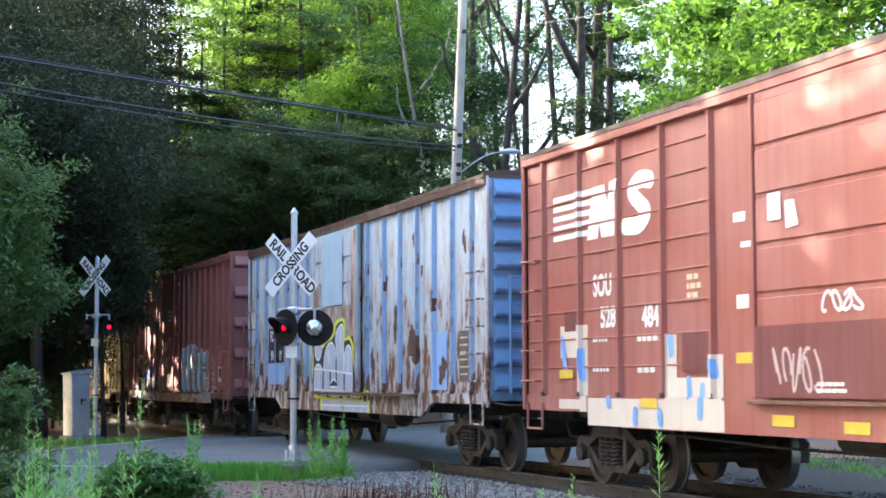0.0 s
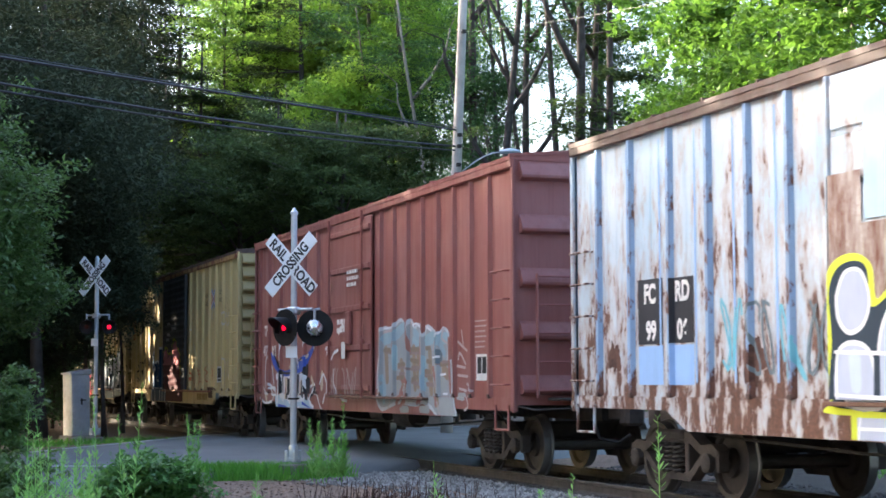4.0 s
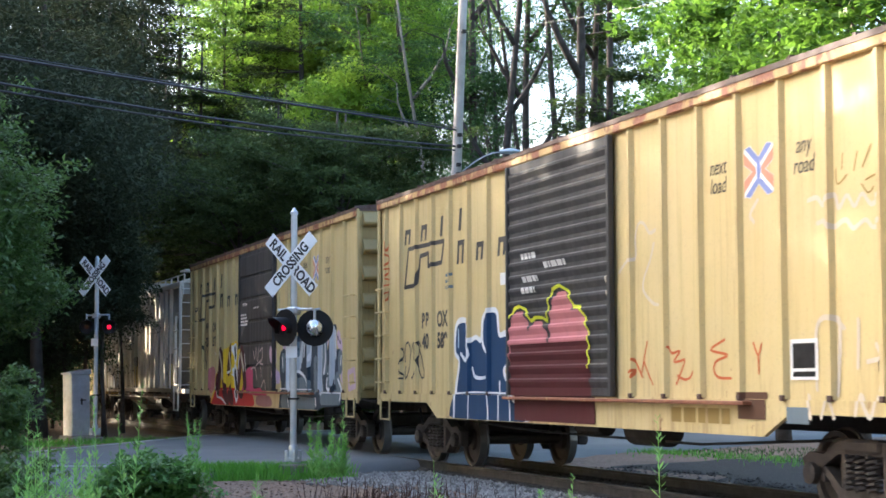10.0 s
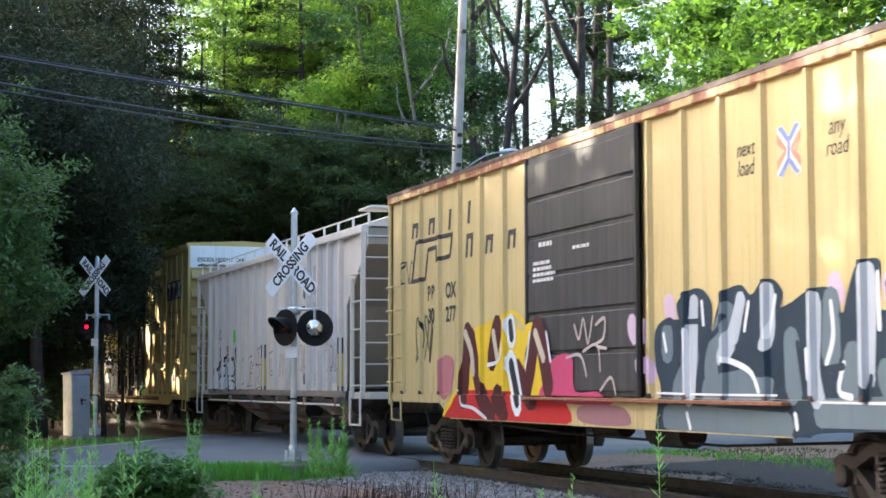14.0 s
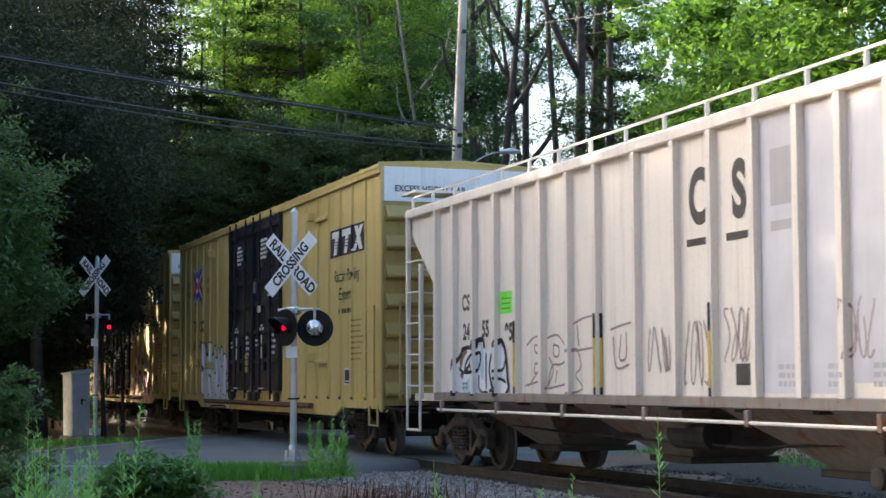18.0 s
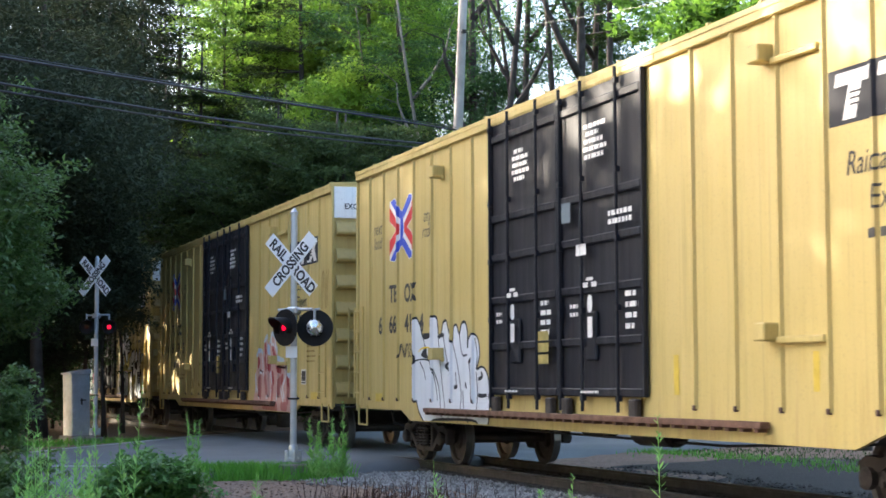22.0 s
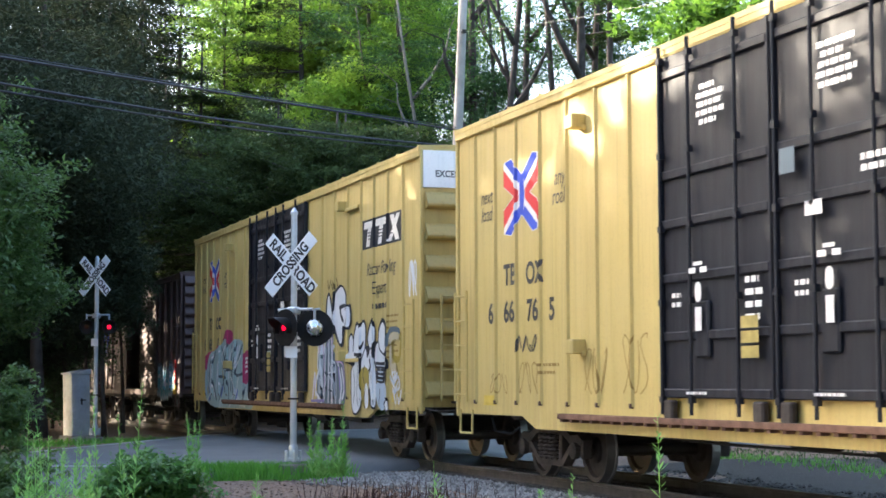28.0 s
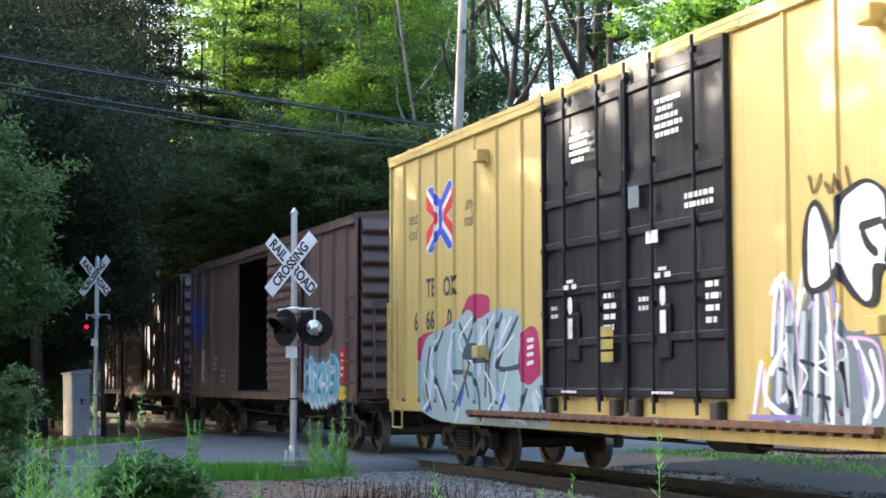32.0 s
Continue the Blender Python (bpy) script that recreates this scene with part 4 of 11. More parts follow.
FLASHERS = []


def signal_mast(base, height, face, label, lamps, boards=0.90, arm=1.90, disc=0.27):
    """A crossing signal: galvanised mast, crossed boards, two lamps. face: degrees of turn about z; boards look towards local -y."""
    thing = tagged(new("crossing_signal"), label, "railway signal", "crossing signals")
    thing.matrix_world = pose(base[0], base[1], base[2], 0, 0, face)
    bm = bmesh.new()
    lathe(bm, [(0.052, 0.0), (0.052, height - 0.1), (0.062, height - 0.1), (0.062, height - 0.06), (0.03, height - 0.02), (0.008, height + 0.01)], False, 16)
    part("mast", bm, M_GALV, thing, smooth=False)
    bm = bmesh.new()
    lathe(bm, [(0.10, 0.0), (0.10, 0.03), (0.075, 0.05), (0.075, 0.22), (0.06, 0.24)], False, 12)
    for i in range(4):
        w = math.pi / 4 + i * math.pi / 2
        box(bm, math.cos(w) * .10 - .03, math.cos(w) * .10 + .03, math.sin(w) * .10 - .03, math.sin(w) * .10 + .03, -0.02, 0.16, 0.01)
    part("base_flange", bm, M_GALV, thing)
    bm = bmesh.new()
    box(bm, -0.17, 0.17, -0.17, 0.17, -0.35, -0.06, 0.02)
    part("footing", bm, plain("concrete", (0.20, 0.185, 0.165), 0.9), thing, "concrete footing")
    # boards
    zc = height - boards
    for i, (ang, word) in enumerate(((45, ("CROSSING",)), (-45, ("RAIL", "ROAD")))):
        bm = bmesh.new()
        box(bm, -0.61, 0.61, -0.006, 0.006, -0.115, 0.115, 0.004)
        ob = part("board", bm, M_SIGN, thing, "white reflective board with black letters")
        ob.matrix_basis = Matrix.Translation((0, -0.075 - 0.014 * (1 - i), zc)) @ pose(0, 0, 0, 0, -ang, 0)
        for w, at in zip(word, ((0,) if len(word) == 1 else (-0.34, 0.34))):
            me = text_mesh(w, 0.225, 0, 0.80 if len(word) == 1 else 0.85, 0.008)
            me.transform(Matrix.Rotation(radians(90), 4, "X"))
            t = part("lettering", me, M_LETTER, ob)
            t.location = (at, -0.009, -0.005)
    # lamp units
    zl = height - arm
    bm = bmesh.new()
    pipe(bm, [(-0.30, 0, zl + 0.29), (0.36, 0, zl + 0.29)], 0.025)
    box(bm, -0.09, 0.09, -0.08, 0.08, zl + 0.21, zl + 0.33, 0.02)
    part("crossarm", bm, M_GALV, thing)
    for x, y, yaw, silver, phase in lamps:
        hub = new("lamp_unit")
        hub.parent = thing
        hub.matrix_basis = pose(x, y, zl, 0, 0, yaw)
        bm = bmesh.new()
        lathe(bm, [(disc, 0.0), (disc, 0.012), (0.15, 0.014)], True, 32)
        part("backing_disc", bm, M_BLACKPAINT, hub, "black backing disc")
        bm = bmesh.new()
        lathe(bm, [(0.165, 0.02), (0.15, 0.07), (0.12, 0.13), (0.07, 0.17), (0.02, 0.185)] if not silver else [(0.125, 0.02), (0.135, 0.08), (0.125, 0.14), (0.09, 0.19), (0.03, 0.215)], True, 22)
        part("lamp_housing", bm, M_SHINY if silver else M_BLACKPAINT, hub, "silvery rounded lamp back" if silver else "", True)
        bm = bmesh.new()
        pipe(bm, [(0, 0.06, 0.13), (0, 0.06, 0.29), (-x * 0.3 if silver else 0, 0.02, 0.30)], 0.02)
        part("bracket", bm, M_GALV, hub)
        bm = bmesh.new()
        seg = 24
        rings = []
        for k in range(2):
            a, b = [], []
            r = 0.165 - 0.006 * k
            for i in range(seg + 1):
                w = radians(-35) + radians(250) * i / seg
                reach = 0.10 + 0.20 * max(0.0, math.sin(w)) ** 0.7
                a.append(bm.verts.new((r * math.cos(w), 0.0, r * math.sin(w))))
                b.append(bm.verts.new((r * 0.96 * math.cos(w), -reach, r * 0.96 * math.sin(w))))
            rings.append((a, b))
            for i in range(seg):
                bm.faces.new((a[i], a[i + 1], b[i + 1], b[i]))
        for i in range(seg):
            bm.faces.new((rings[0][1][i], rings[0][1][i + 1], rings[1][1][i + 1], rings[1][1][i]))
        part("visor", bm, M_BLACKPAINT, hub)
        bm = bmesh.new()
        lathe(bm, [(0.052, -0.004), (0.052, 0.004)], True, 22)
        for f in bm.faces:
            f.material_index = 0 if f.calc_center_median().y < 0 else 1
        fl = part("flashing_lens", bm, [M_LENS, M_DARKLENS], hub, "red flashing lens")
        fl.location = (0, -0.02, 0)
        FLASHERS.append((fl, phase))
    bm = bmesh.new()
    box(bm, -0.11, 0.11, -0.065, -0.055, zl - 0.47, zl - 0.29, 0.003)
    part("notice_plate", bm, M_SIGN, thing, "small white notice plate")
    bm = bmesh.new()
    box(bm, -0.065, 0.065, -0.065, 0.065, 0.95, 0.98)
    part("strap", bm, M_BLACKPAINT, thing)
    return thing


def build_signals():
    signal_mast((-26.07, 6.56, 0.10), 3.98, 40.5, "galvanised crossing signal with crossed boards and red lamps",
                [(-0.05, -0.17, -14, False, 0), (0.27, 0.20, 208, True, 1)], disc=0.29)
    signal_mast((-42.22, 5.63, 0.06), 4.39, 40.5, "galvanised crossing signal beyond the road", [(-0.14, -0.20, 42, False, 1), (0.25, 0.18, 42, False, 0)], 0.50, 1.75, 0.18)
    thing = tagged(new("signal_cabinet"), "pale grey metal signal cabinet beside the road", "cabinet")
    thing.matrix_world = pose(-43.35, 5.33, -0.08, 0.0, -1.5, 112)
    bm = bmesh.new()
    box(bm, -0.25, 0.25, -0.24, 0.24, 0.1, 1.62, 0.015)
    part("body", bm, M_GALV, thing)
    bm = bmesh.new()
    prism(bm, [(-0.28, 1.62), (0.28, 1.62), (0.28, 1.74), (-0.28, 1.66)], -0.27, 0.27)
    part("lid", bm, M_GALV, thing)
    bm = bmesh.new()
    box(bm, -0.21, 0.21, -0.255, -0.242, 0.18, 1.56, 0.004)
    door = part("door", bm, M_GALV, thing)
    bm = bmesh.new()
    box(bm, -0.02, 0.02, -0.285, -0.255, 0.86, 1.02, 0.006)
    box(bm, -0.05, 0.11, -0.30, -0.285, 0.96, 0.99, 0.004)
    part("handle", bm, M_UNDER, door, "dark door handle")
    bm = bmesh.new()
    box(bm, -0.32, 0.32, -0.32, 0.32, -0.2, 0.1, 0.02)
    part("plinth", bm, plain("grey_concrete", (0.33, 0.32, 0.30), 0.9), thing)


# ---- pole and wires ----
def build_pole():
    base = bearing(788, 45, -0.3)
    thing = tagged(new("utility_pole"), "weathered grey wooden utility pole with a street lamp", "utility pole")
    thing.location = base
    top = Vector((0.11, 0.32, 0)) * 1.6 + Vector((0, 0, 13.0))
    bm = bmesh.new()
    tube(bm, [top * (i / 8) for i in range(9)], [0.17 - 0.007 * i for i in range(9)], 14)
    part("shaft", bm, M_POLE, thing, smooth=True)

    def at(z):
        return top * (z / 13.0)
    arm = Vector((0.3284, 0.9445, 0))
    bm = bmesh.new()
    p = at(7.1)
    pts = [p + arm * (1.22 * f) + Vector((0, 0, 0.66 * math.sin(f * math.pi / 2))) for f in (0, 0.2, 0.4, 0.6, 0.8, 1.0)]
    pipe(bm, pts, 0.018)
    part("lamp_arm", bm, M_GALV, thing)
    bm = bmesh.new()
    q = pts[-1]
    rod(bm, q - arm * 0.06, q + arm * 0.24 + Vector((0, 0, 0.02)), 0.04, 0.085, 12)
    rod(bm, q + arm * 0.24 + Vector((0, 0, 0.02)), q + arm * 0.52, 0.085, 0.035, 12)
    part("lamp_head", bm, M_GALV, thing, "pale grey street lamp head")
    bm = bmesh.new()
    for z in (7.15, 7.4, 7.9, 8.2, 11.0):
        c = at(z)
        box(bm, c.x - .2, c.x + .2, c.y - .06, c.y + .06, c.z - .05, c.z + .05, 0.01)
    part("bracket", bm, M_UNDER, thing)
    ahead = Vector((0.65, -0.76, 0)).normalized()
    far = Vector((base.x, base.y, 0)) + ahead * 42

    def wire(z0, z1, sag, r, off=0.0, name="overhead_cable", q=None):
        a = base + at(z0)
        b = Vector((far.x + off, far.y, z1)) if q is None else q
        bm = bmesh.new()
        pts = []
        for i in range(25):
            f = i / 24
            pts.append(a.lerp(b, f) - Vector((0, 0, sag * 4 * f * (1 - f))))
        tube(bm, pts, [r] * 25, 5)
        tagged(part(name, bm, M_CABLE), "black overhead cable strung from the pole", "cable", "overhead cables")
    wire(7.91, 7.58, 0.84, 0.030)
    wire(7.80, 7.45, 0.88, 0.022, 0.3)
    wire(8.35, 6.25, 0.06, 0.030)
    wire(8.42, 6.5, 0.12, 0.012, -0.3)
    wire(11.0, 11.4, 0.8, 0.006)
    wire(11.0, 14.0, 0.3, 0.005, q=bearing(1750, 30, 9.6))


# ---- rail cars ----
def truck(car, x, kind_mat):
    """A two-axle truck under a car, with its wheelsets."""
    t = new("truck")
    t.parent = car
    t.location = (x, 0, 0)
    for sy in (-1, 1):
        bm = bmesh.new()
        y0 = sy * 1.00
        prism(bm, [(-1.08, 0.56), (-0.95, 0.63), (-0.70, 0.61), (-0.42, 0.75), (0.42, 0.75), (0.70, 0.61), (0.95, 0.63), (1.08, 0.56), (1.06, 0.50), (0.72, 0.49), (0.44, 0.62), (-0.44, 0.62), (-0.72, 0.49), (-1.06, 0.50)], y0 - 0.08, y0 + 0.08)
        prism(bm, [(-0.80, 0.50), (-0.42, 0.20), (0.42, 0.20), (0.80, 0.50), (0.68, 0.50), (0.38, 0.29), (-0.38, 0.29), (-0.68, 0.50)], y0 - 0.07, y0 + 0.07)
        for sx in (-1, 1):
            box(bm, sx * 0.345 - 0.05, sx * 0.345 + 0.05, y0 - 0.075, y0 + 0.075, 0.22, 0.68, 0.012)
            box(bm, sx * 1.05 - 0.035, sx * 1.05 + 0.035, y0 - 0.07, y0 + 0.07, 0.32, 0.56, 0.01)
            box(bm, sx * 0.73 - 0.03, sx * 0.73 + 0.03, y0 - 0.07, y0 + 0.07, 0.34, 0.54, 0.01)
        part("sideframe", bm, kind_mat, t)
        if "spring" not in SHARED:
            bm = bmesh.new()
            pts = [(0.062 * math.cos(i * 0.85), 0.062 * math.sin(i * 0.85), 0.28 + 0.34 * i / 50) for i in range(51)]
            tube(bm, [Vector(p) for p in pts], [0.018] * 51, 5)
            me = bpy.data.meshes.new("spring")
            bm.to_mesh(me)
            bm.free()
            me.materials.append(M_WHEEL)
            SHARED["spring"] = me
        for i in range(3):
            sp = part("spring", SHARED["spring"], None, t)
            sp.location = (-0.19 + 0.19 * i, y0 + sy * 0.09, 0)
        bm = bmesh.new()
        box(bm, -0.3, 0.3, y0 - 0.12, y0 + 0.12, 0.64, 0.77, 0.03)
        part("bolster_end", bm, kind_mat, t)
        for sx in (-1, 1):
            bm = bmesh.new()
            lathe(bm, [(0.11, 0), (0.11, 0.07), (0.07, 0.09)] if sy > 0 else [(0.07, -0.09), (0.11, -0.07), (0.11, 0)], True, 12)
            c = part("bearing_cap", bm, M_TRUCK, t)
            c.location = (sx * 0.89, y0 + sy * 0.06, 0.42)
    bm = bmesh.new()
    box(bm, -0.2, 0.2, -1.05, 1.05, 0.48, 0.74, 0.04)
    part("bolster", bm, kind_mat, t)
    for sx in (-1, 1):
        ws = wheelset()
        ws.parent = t
        ws.location = (sx * 0.89, 0, 0.42)
        WHEELS.append((ws, sx * 0.89))
    return t


WHEELS, TRAIN = [], []
SHARED = {}


def wheelset():
    if "wheel" not in SHARED:
        bm = bmesh.new()
        for s in (-1, 1):
            g = s * 0.7525
            prof = [(0.06, -0.09), (0.16, -0.07), (0.17, -0.03), (0.34, -0.005), (0.355, -0.05), (0.412, -0.062), (0.42, 0.045), (0.445, 0.052), (0.445, 0.075), (0.36, 0.07), (0.33, 0.03), (0.18, 0.02), (0.16, 0.08), (0.06, 0.09)]
            ring = [(r, g - s * a) for r, a in prof]
            n0 = len(bm.faces)
            lathe(bm, ring, True, 28)
            bm.faces.ensure_lookup_table()
            for f in bm.faces[n0:]:
                c = f.calc_center_median()
                if math.hypot(c.x, c.z) > 0.405:
                    f.material_index = 1
        rod(bm, (0, -0.98, 0), (0, 0.98, 0), 0.08, seg=12)
        bmesh.ops.recalc_face_normals(bm, faces=bm.faces)
        me = bpy.data.meshes.new("wheelset")
        bm.to_mesh(me)
        bm.free()
        me.materials.append(M_WHEEL)
        me.materials.append(M_TREAD)
        SHARED["wheel"] = me
    return new("wheelset", SHARED["wheel"])


def car_base(name, front, rear, label, category):
    cx = (front + rear) / 2
    car = tagged(new(name), label, category, "cars of the freight train")
    car.location = (cx, TRACK_Y, 0)
    TRAIN.append((car, cx))
    return car, cx, front - cx


def running_gear(car, half, inset=1.95, sill=1.05):
    for s in (1, -1):
        truck(car, s * (half - inset), M_TRUCK)
        bm = bmesh.new()
        box(bm, 0, 0.55, -0.09, 0.09, 0.80, 0.98, 0.02)
        box(bm, 0.45, 0.72, -0.14, 0.14, 0.72, 1.0, 0.04)
        c = part("coupler", bm, M_TRUCK, car)
        c.matrix_basis = pose(s * half, 0, 0, 0, 0, 0 if s > 0 else 180)
        bm = bmesh.new()
        pipe(bm, [(0.1, -0.35, 0.85), (0.3, -0.35, 0.55), (0.6, -0.2, 0.5), (0.72, -0.1, 0.6)], 0.022)
        c = part("air_hose", bm, M_BLACKPAINT, car)
        c.matrix_basis = pose(s * half, 0, 0, 0, 0, 0 if s > 0 else 180)
    bm = bmesh.new()
    box(bm, -half, half, -0.18, 0.18, 0.78, 1.02)
    for f in np.linspace(-0.6, 0.6, 7):
        box(bm, f * half - 0.06, f * half + 0.06, -1.35, 1.35, sill - 0.16, sill - 0.02)
    part("underframe", bm, M_UNDER, car)
    bm = bmesh.new()
    rod(bm, (0.6, -0.75, 0.72), (1.5, -0.75, 0.72), 0.19, seg=14)
    part("brake_cylinder", rod(bmesh.new(), (-1.2, -0.70, 0.74), (-0.4, -0.70, 0.74), 0.13, seg=12), M_UNDER, car)
    part("brake_tank", bm, M_UNDER, car)
    bm = bmesh.new()
    pipe(bm, [(-half * 0.75, -0.8, 0.72), (-half * 0.3, -0.8, 0.62), (half * 0.3, -0.8, 0.60), (half * 0.7, -0.8, 0.75)], 0.018)
    part("brake_rod", bm, M_UNDER, car)


def rung_mesh(name, width, axis, mat, r=0.016, stand=0.0):
    """A bar along x or y, with short legs back to the sheet if it stands off by itself."""
    key = (name, round(width, 3), axis, mat.name, stand)
    if key not in SHARED:
        bm = bmesh.new()
        if stand:
            pipe(bm, [(0, stand, 0), (0, 0, 0), (width, 0, 0), (width, stand, 0)], r)
        elif axis == "x":
            rod(bm, (0, 0, 0), (width, 0, 0), r, seg=6)
        else:
            rod(bm, (0, 0, 0), (0, width, 0), r, seg=6)
        bmesh.ops.recalc_face_normals(bm, faces=bm.faces)
        me = bpy.data.meshes.new(name)
        bm.to_mesh(me)
        bm.free()
        me.materials.append(mat)
        SHARED[key] = me
    return SHARED[key]


def grab_irons(car, x, y, zs, mat, width=0.5):
    for z in zs:
        part("grab_iron", rung_mesh("grab_iron", width, "x", mat, 0.016, 0.09), None, car).location = (x, y, z)


def ladder(car, name, at, width, axis, z0, z1, zs, mat):
    """Two rails and a rung at each height; stands at (x, y), runs along axis."""
    lad = new(name)
    lad.parent = car
    lad.location = (at[0], at[1], 0)
    for k in (0, 1):
        bm = bmesh.new()
        p = Vector((width * k, 0, 0)) if axis == "x" else Vector((0, width * k, 0))
        rod(bm, p + Vector((0, 0, z0)), p + Vector((0, 0, z1)), 0.021, seg=6)
        part("ladder_rail", bm, mat, lad)
    for z in zs:
        part("rung", rung_mesh("rung", width, axis, mat), None, lad).location = (0, 0, z)


def boxcar(name, front, rear, eave, sill, side, door_mat, label, ribs, door, end=None, roof=None, belly=None, door_style="plain", end_ribs=7, chord=None, open_door=None, rib_w=0.06, rib_d=0.055, inset=1.85, tall=False, rib_mat=None):
    """ribs, door and the like are given by places along the train at the start."""
    car, cx, half = car_base(name, front, rear, label, "boxcar")
    end, roof, chord = end or side, roof or M_ROOF, chord or side
    skin = SIDE - rib_d
    for s in (-1, 1):
        bm = bmesh.new()
        y0, y1 = sorted((s * skin, s * (skin - 0.05)))
        if open_door:
            a, b = open_door[0] - cx, open_door[1] - cx
            box(bm, -half, a, y0, y1, sill, eave)
            box(bm, b, half, y0, y1, sill, eave)
            box(bm, a, b, y0, y1, eave - 0.22, eave)
        else:
            box(bm, -half, half, y0, y1, sill, eave)
        part("side_sheet", bm, side, car)
        bm = bmesh.new()
        y0, y1 = sorted((s * (SIDE + 0.02), s * (SIDE - 0.05)))
        box(bm, -half - 0.02, half + 0.02, y0, y1, eave - 0.13, eave + 0.01, 0.012)
        part("top_chord", bm, chord, car)
        bm = bmesh.new()
        prof = [(-half, sill), (half, sill)] + [(f - cx, z) for f, z in (belly or [(front, sill - 0.16), (rear, sill - 0.16)])]
        y0, y1 = sorted((s * (SIDE - 0.03), s * (SIDE - 0.08)))
        prism(bm, prof, y0, y1)
        part("side_sill", bm, side, car)
    bm = bmesh.new()
    z0, z1 = sill + 0.005, eave - 0.13
    prof = [(-rib_w, -skin), (-rib_w / 2, -skin - rib_d), (rib_w / 2, -skin - rib_d), (rib_w, -skin), (rib_w, -skin + 0.01), (-rib_w, -skin + 0.01)]
    va = [bm.verts.new((x, y, z0)) for x, y in prof]
    vb = [bm.verts.new((x, y, z1)) for x, y in prof]
    for i in range(6):
        bm.faces.new((va[i], va[(i + 1) % 6], vb[(i + 1) % 6], vb[i]))
    bm.faces.new(va)
    bm.faces.new(vb[::-1])
    bmesh.ops.recalc_face_normals(bm, faces=bm.faces)
    rib_me = bpy.data.meshes.new("rib")
    bm.to_mesh(rib_me)
    bm.free()
    rib_me.materials.append(rib_mat or side)
    for x in ribs:
        r = part("rib", rib_me, None, car)
        r.location = (x - cx, 0, 0)
    bm = bmesh.new()
    box(bm, -rib_w * 0.62, rib_w * 0.62, -skin - rib_d - 0.012, -skin - 0.002, sill - 0.012, sill + 0.045, 0.006)
    foot = part("rib_foot", bm, M_ROOF, car, "rusty foot of a rib")
    foot.location = (ribs[0] - cx, 0, 0)
    for x in ribs[1:]:
        part("rib_foot", foot.data, None, car, "rusty foot of a rib").location = (x - cx, 0, 0)
    # ends
    for s in (1, -1):
        bm = bmesh.new()
        x0, x1 = sorted((s * half, s * (half - 0.06)))
        vs = [(-skin, sill - 0.1), (skin, sill - 0.1), (skin, eave), (0, eave + (0.06 if tall else 0.12)), (-skin, eave)]
        a = [bm.verts.new((x0, y, z)) for y, z in vs]
        b = [bm.verts.new((x1, y, z)) for y, z in vs]
        bm.faces.new(a)
        bm.faces.new(b[::-1])
        for i in range(5):
            bm.faces.new((a[i], b[i], b[(i + 1) % 5], a[(i + 1) % 5]))
        part("end_sheet", bm, end, car)
        key = (round(skin, 3), end.name)
        if key not in SHARED:
            bm = bmesh.new()
            prof = [(0, -0.11), (0.06, -0.10), (0.115, -0.075), (0.125, -0.04), (0.11, 0.0), (0.04, 0.12), (0, 0.16)]
            a = [bm.verts.new((x, -skin + 0.06, z)) for x, z in prof]
            b = [bm.verts.new((x, skin - 0.06, z)) for x, z in prof]
            for i in range(6):
                bm.faces.new((a[i], b[i], b[i + 1], a[i + 1]))
            bm.faces.new(a)
            bm.faces.new(b[::-1])
            bmesh.ops.recalc_face_normals(bm, faces=bm.faces)
            me = bpy.data.meshes.new("end_rib")
            bm.to_mesh(me)
            bm.free()
            me.materials.append(end)
            SHARED[key] = me
        if tall:
            bm = bmesh.new()
            x0, x1 = sorted((s * half, s * (half + 0.03)))
            box(bm, x0, x1, -skin + 0.02, skin - 0.02, eave - 0.62, eave - 0.02, 0.006)
            cap = part("height_panel", bm, M_WHITE, car, "white panel that warns of the car's height")
            me = text_mesh("EXCESS HEIGHT CAR", 0.15, 0, 1.0, 0.003)
            xs = [v.co.x for v in me.vertices]
            me.transform(Matrix.Diagonal((1.30 / (max(xs) - min(xs)), 1, 1, 1)) @ Matrix.Translation((-(max(xs) + min(xs)) / 2, 0, 0)))
            me.transform(Matrix.Rotation(radians(90), 4, "Z") @ Matrix.Rotation(radians(90), 4, "X"))
            t = part("lettering", me, M_LETTER, cap)
            t.matrix_basis = pose(s * (half + 0.036), -0.60 * s, eave - 0.40, 0, 0, 0 if s > 0 else 180)
        for i in range(end_ribs):
            z = sill + 0.15 + (eave - sill - (1.0 if tall else 0.35)) * i / (end_ribs - 1)
            r = part("end_rib", SHARED[key], None, car)
            r.matrix_basis = pose(s * half, 0, z, 0, 0, 0 if s > 0 else 180)
        for sy in (-1, 1):
            bm = bmesh.new()
            box(bm, s * half - 0.05, s * half + 0.03, sy * SIDE - 0.05 * (sy > 0), sy * SIDE + 0.05 * (sy < 0), sill - 0.2, eave, 0.012)
            part("corner_post", bm, side, car)
    # roof
    bm = bmesh.new()
    ys = [-SIDE - 0.03, -SIDE - 0.03, 0, SIDE + 0.03, SIDE + 0.03]
    peak = 0.09 if tall else 0.15
    zs = [eave - 0.03, eave + 0.03, eave + peak, eave + 0.03, eave - 0.03]
    a = [bm.verts.new((-half - 0.01, y, z)) for y, z in zip(ys, zs)]
    b = [bm.verts.new((half + 0.01, y, z)) for y, z in zip(ys, zs)]
    for i in range(5):
        bm.faces.new((a[i], a[(i + 1) % 5], b[(i + 1) % 5], b[i]))
    bm.faces.new(a)
    bm.faces.new(b[::-1])
    part("roof", bm, roof, car)
    n = int(half * 2 / 1.1)
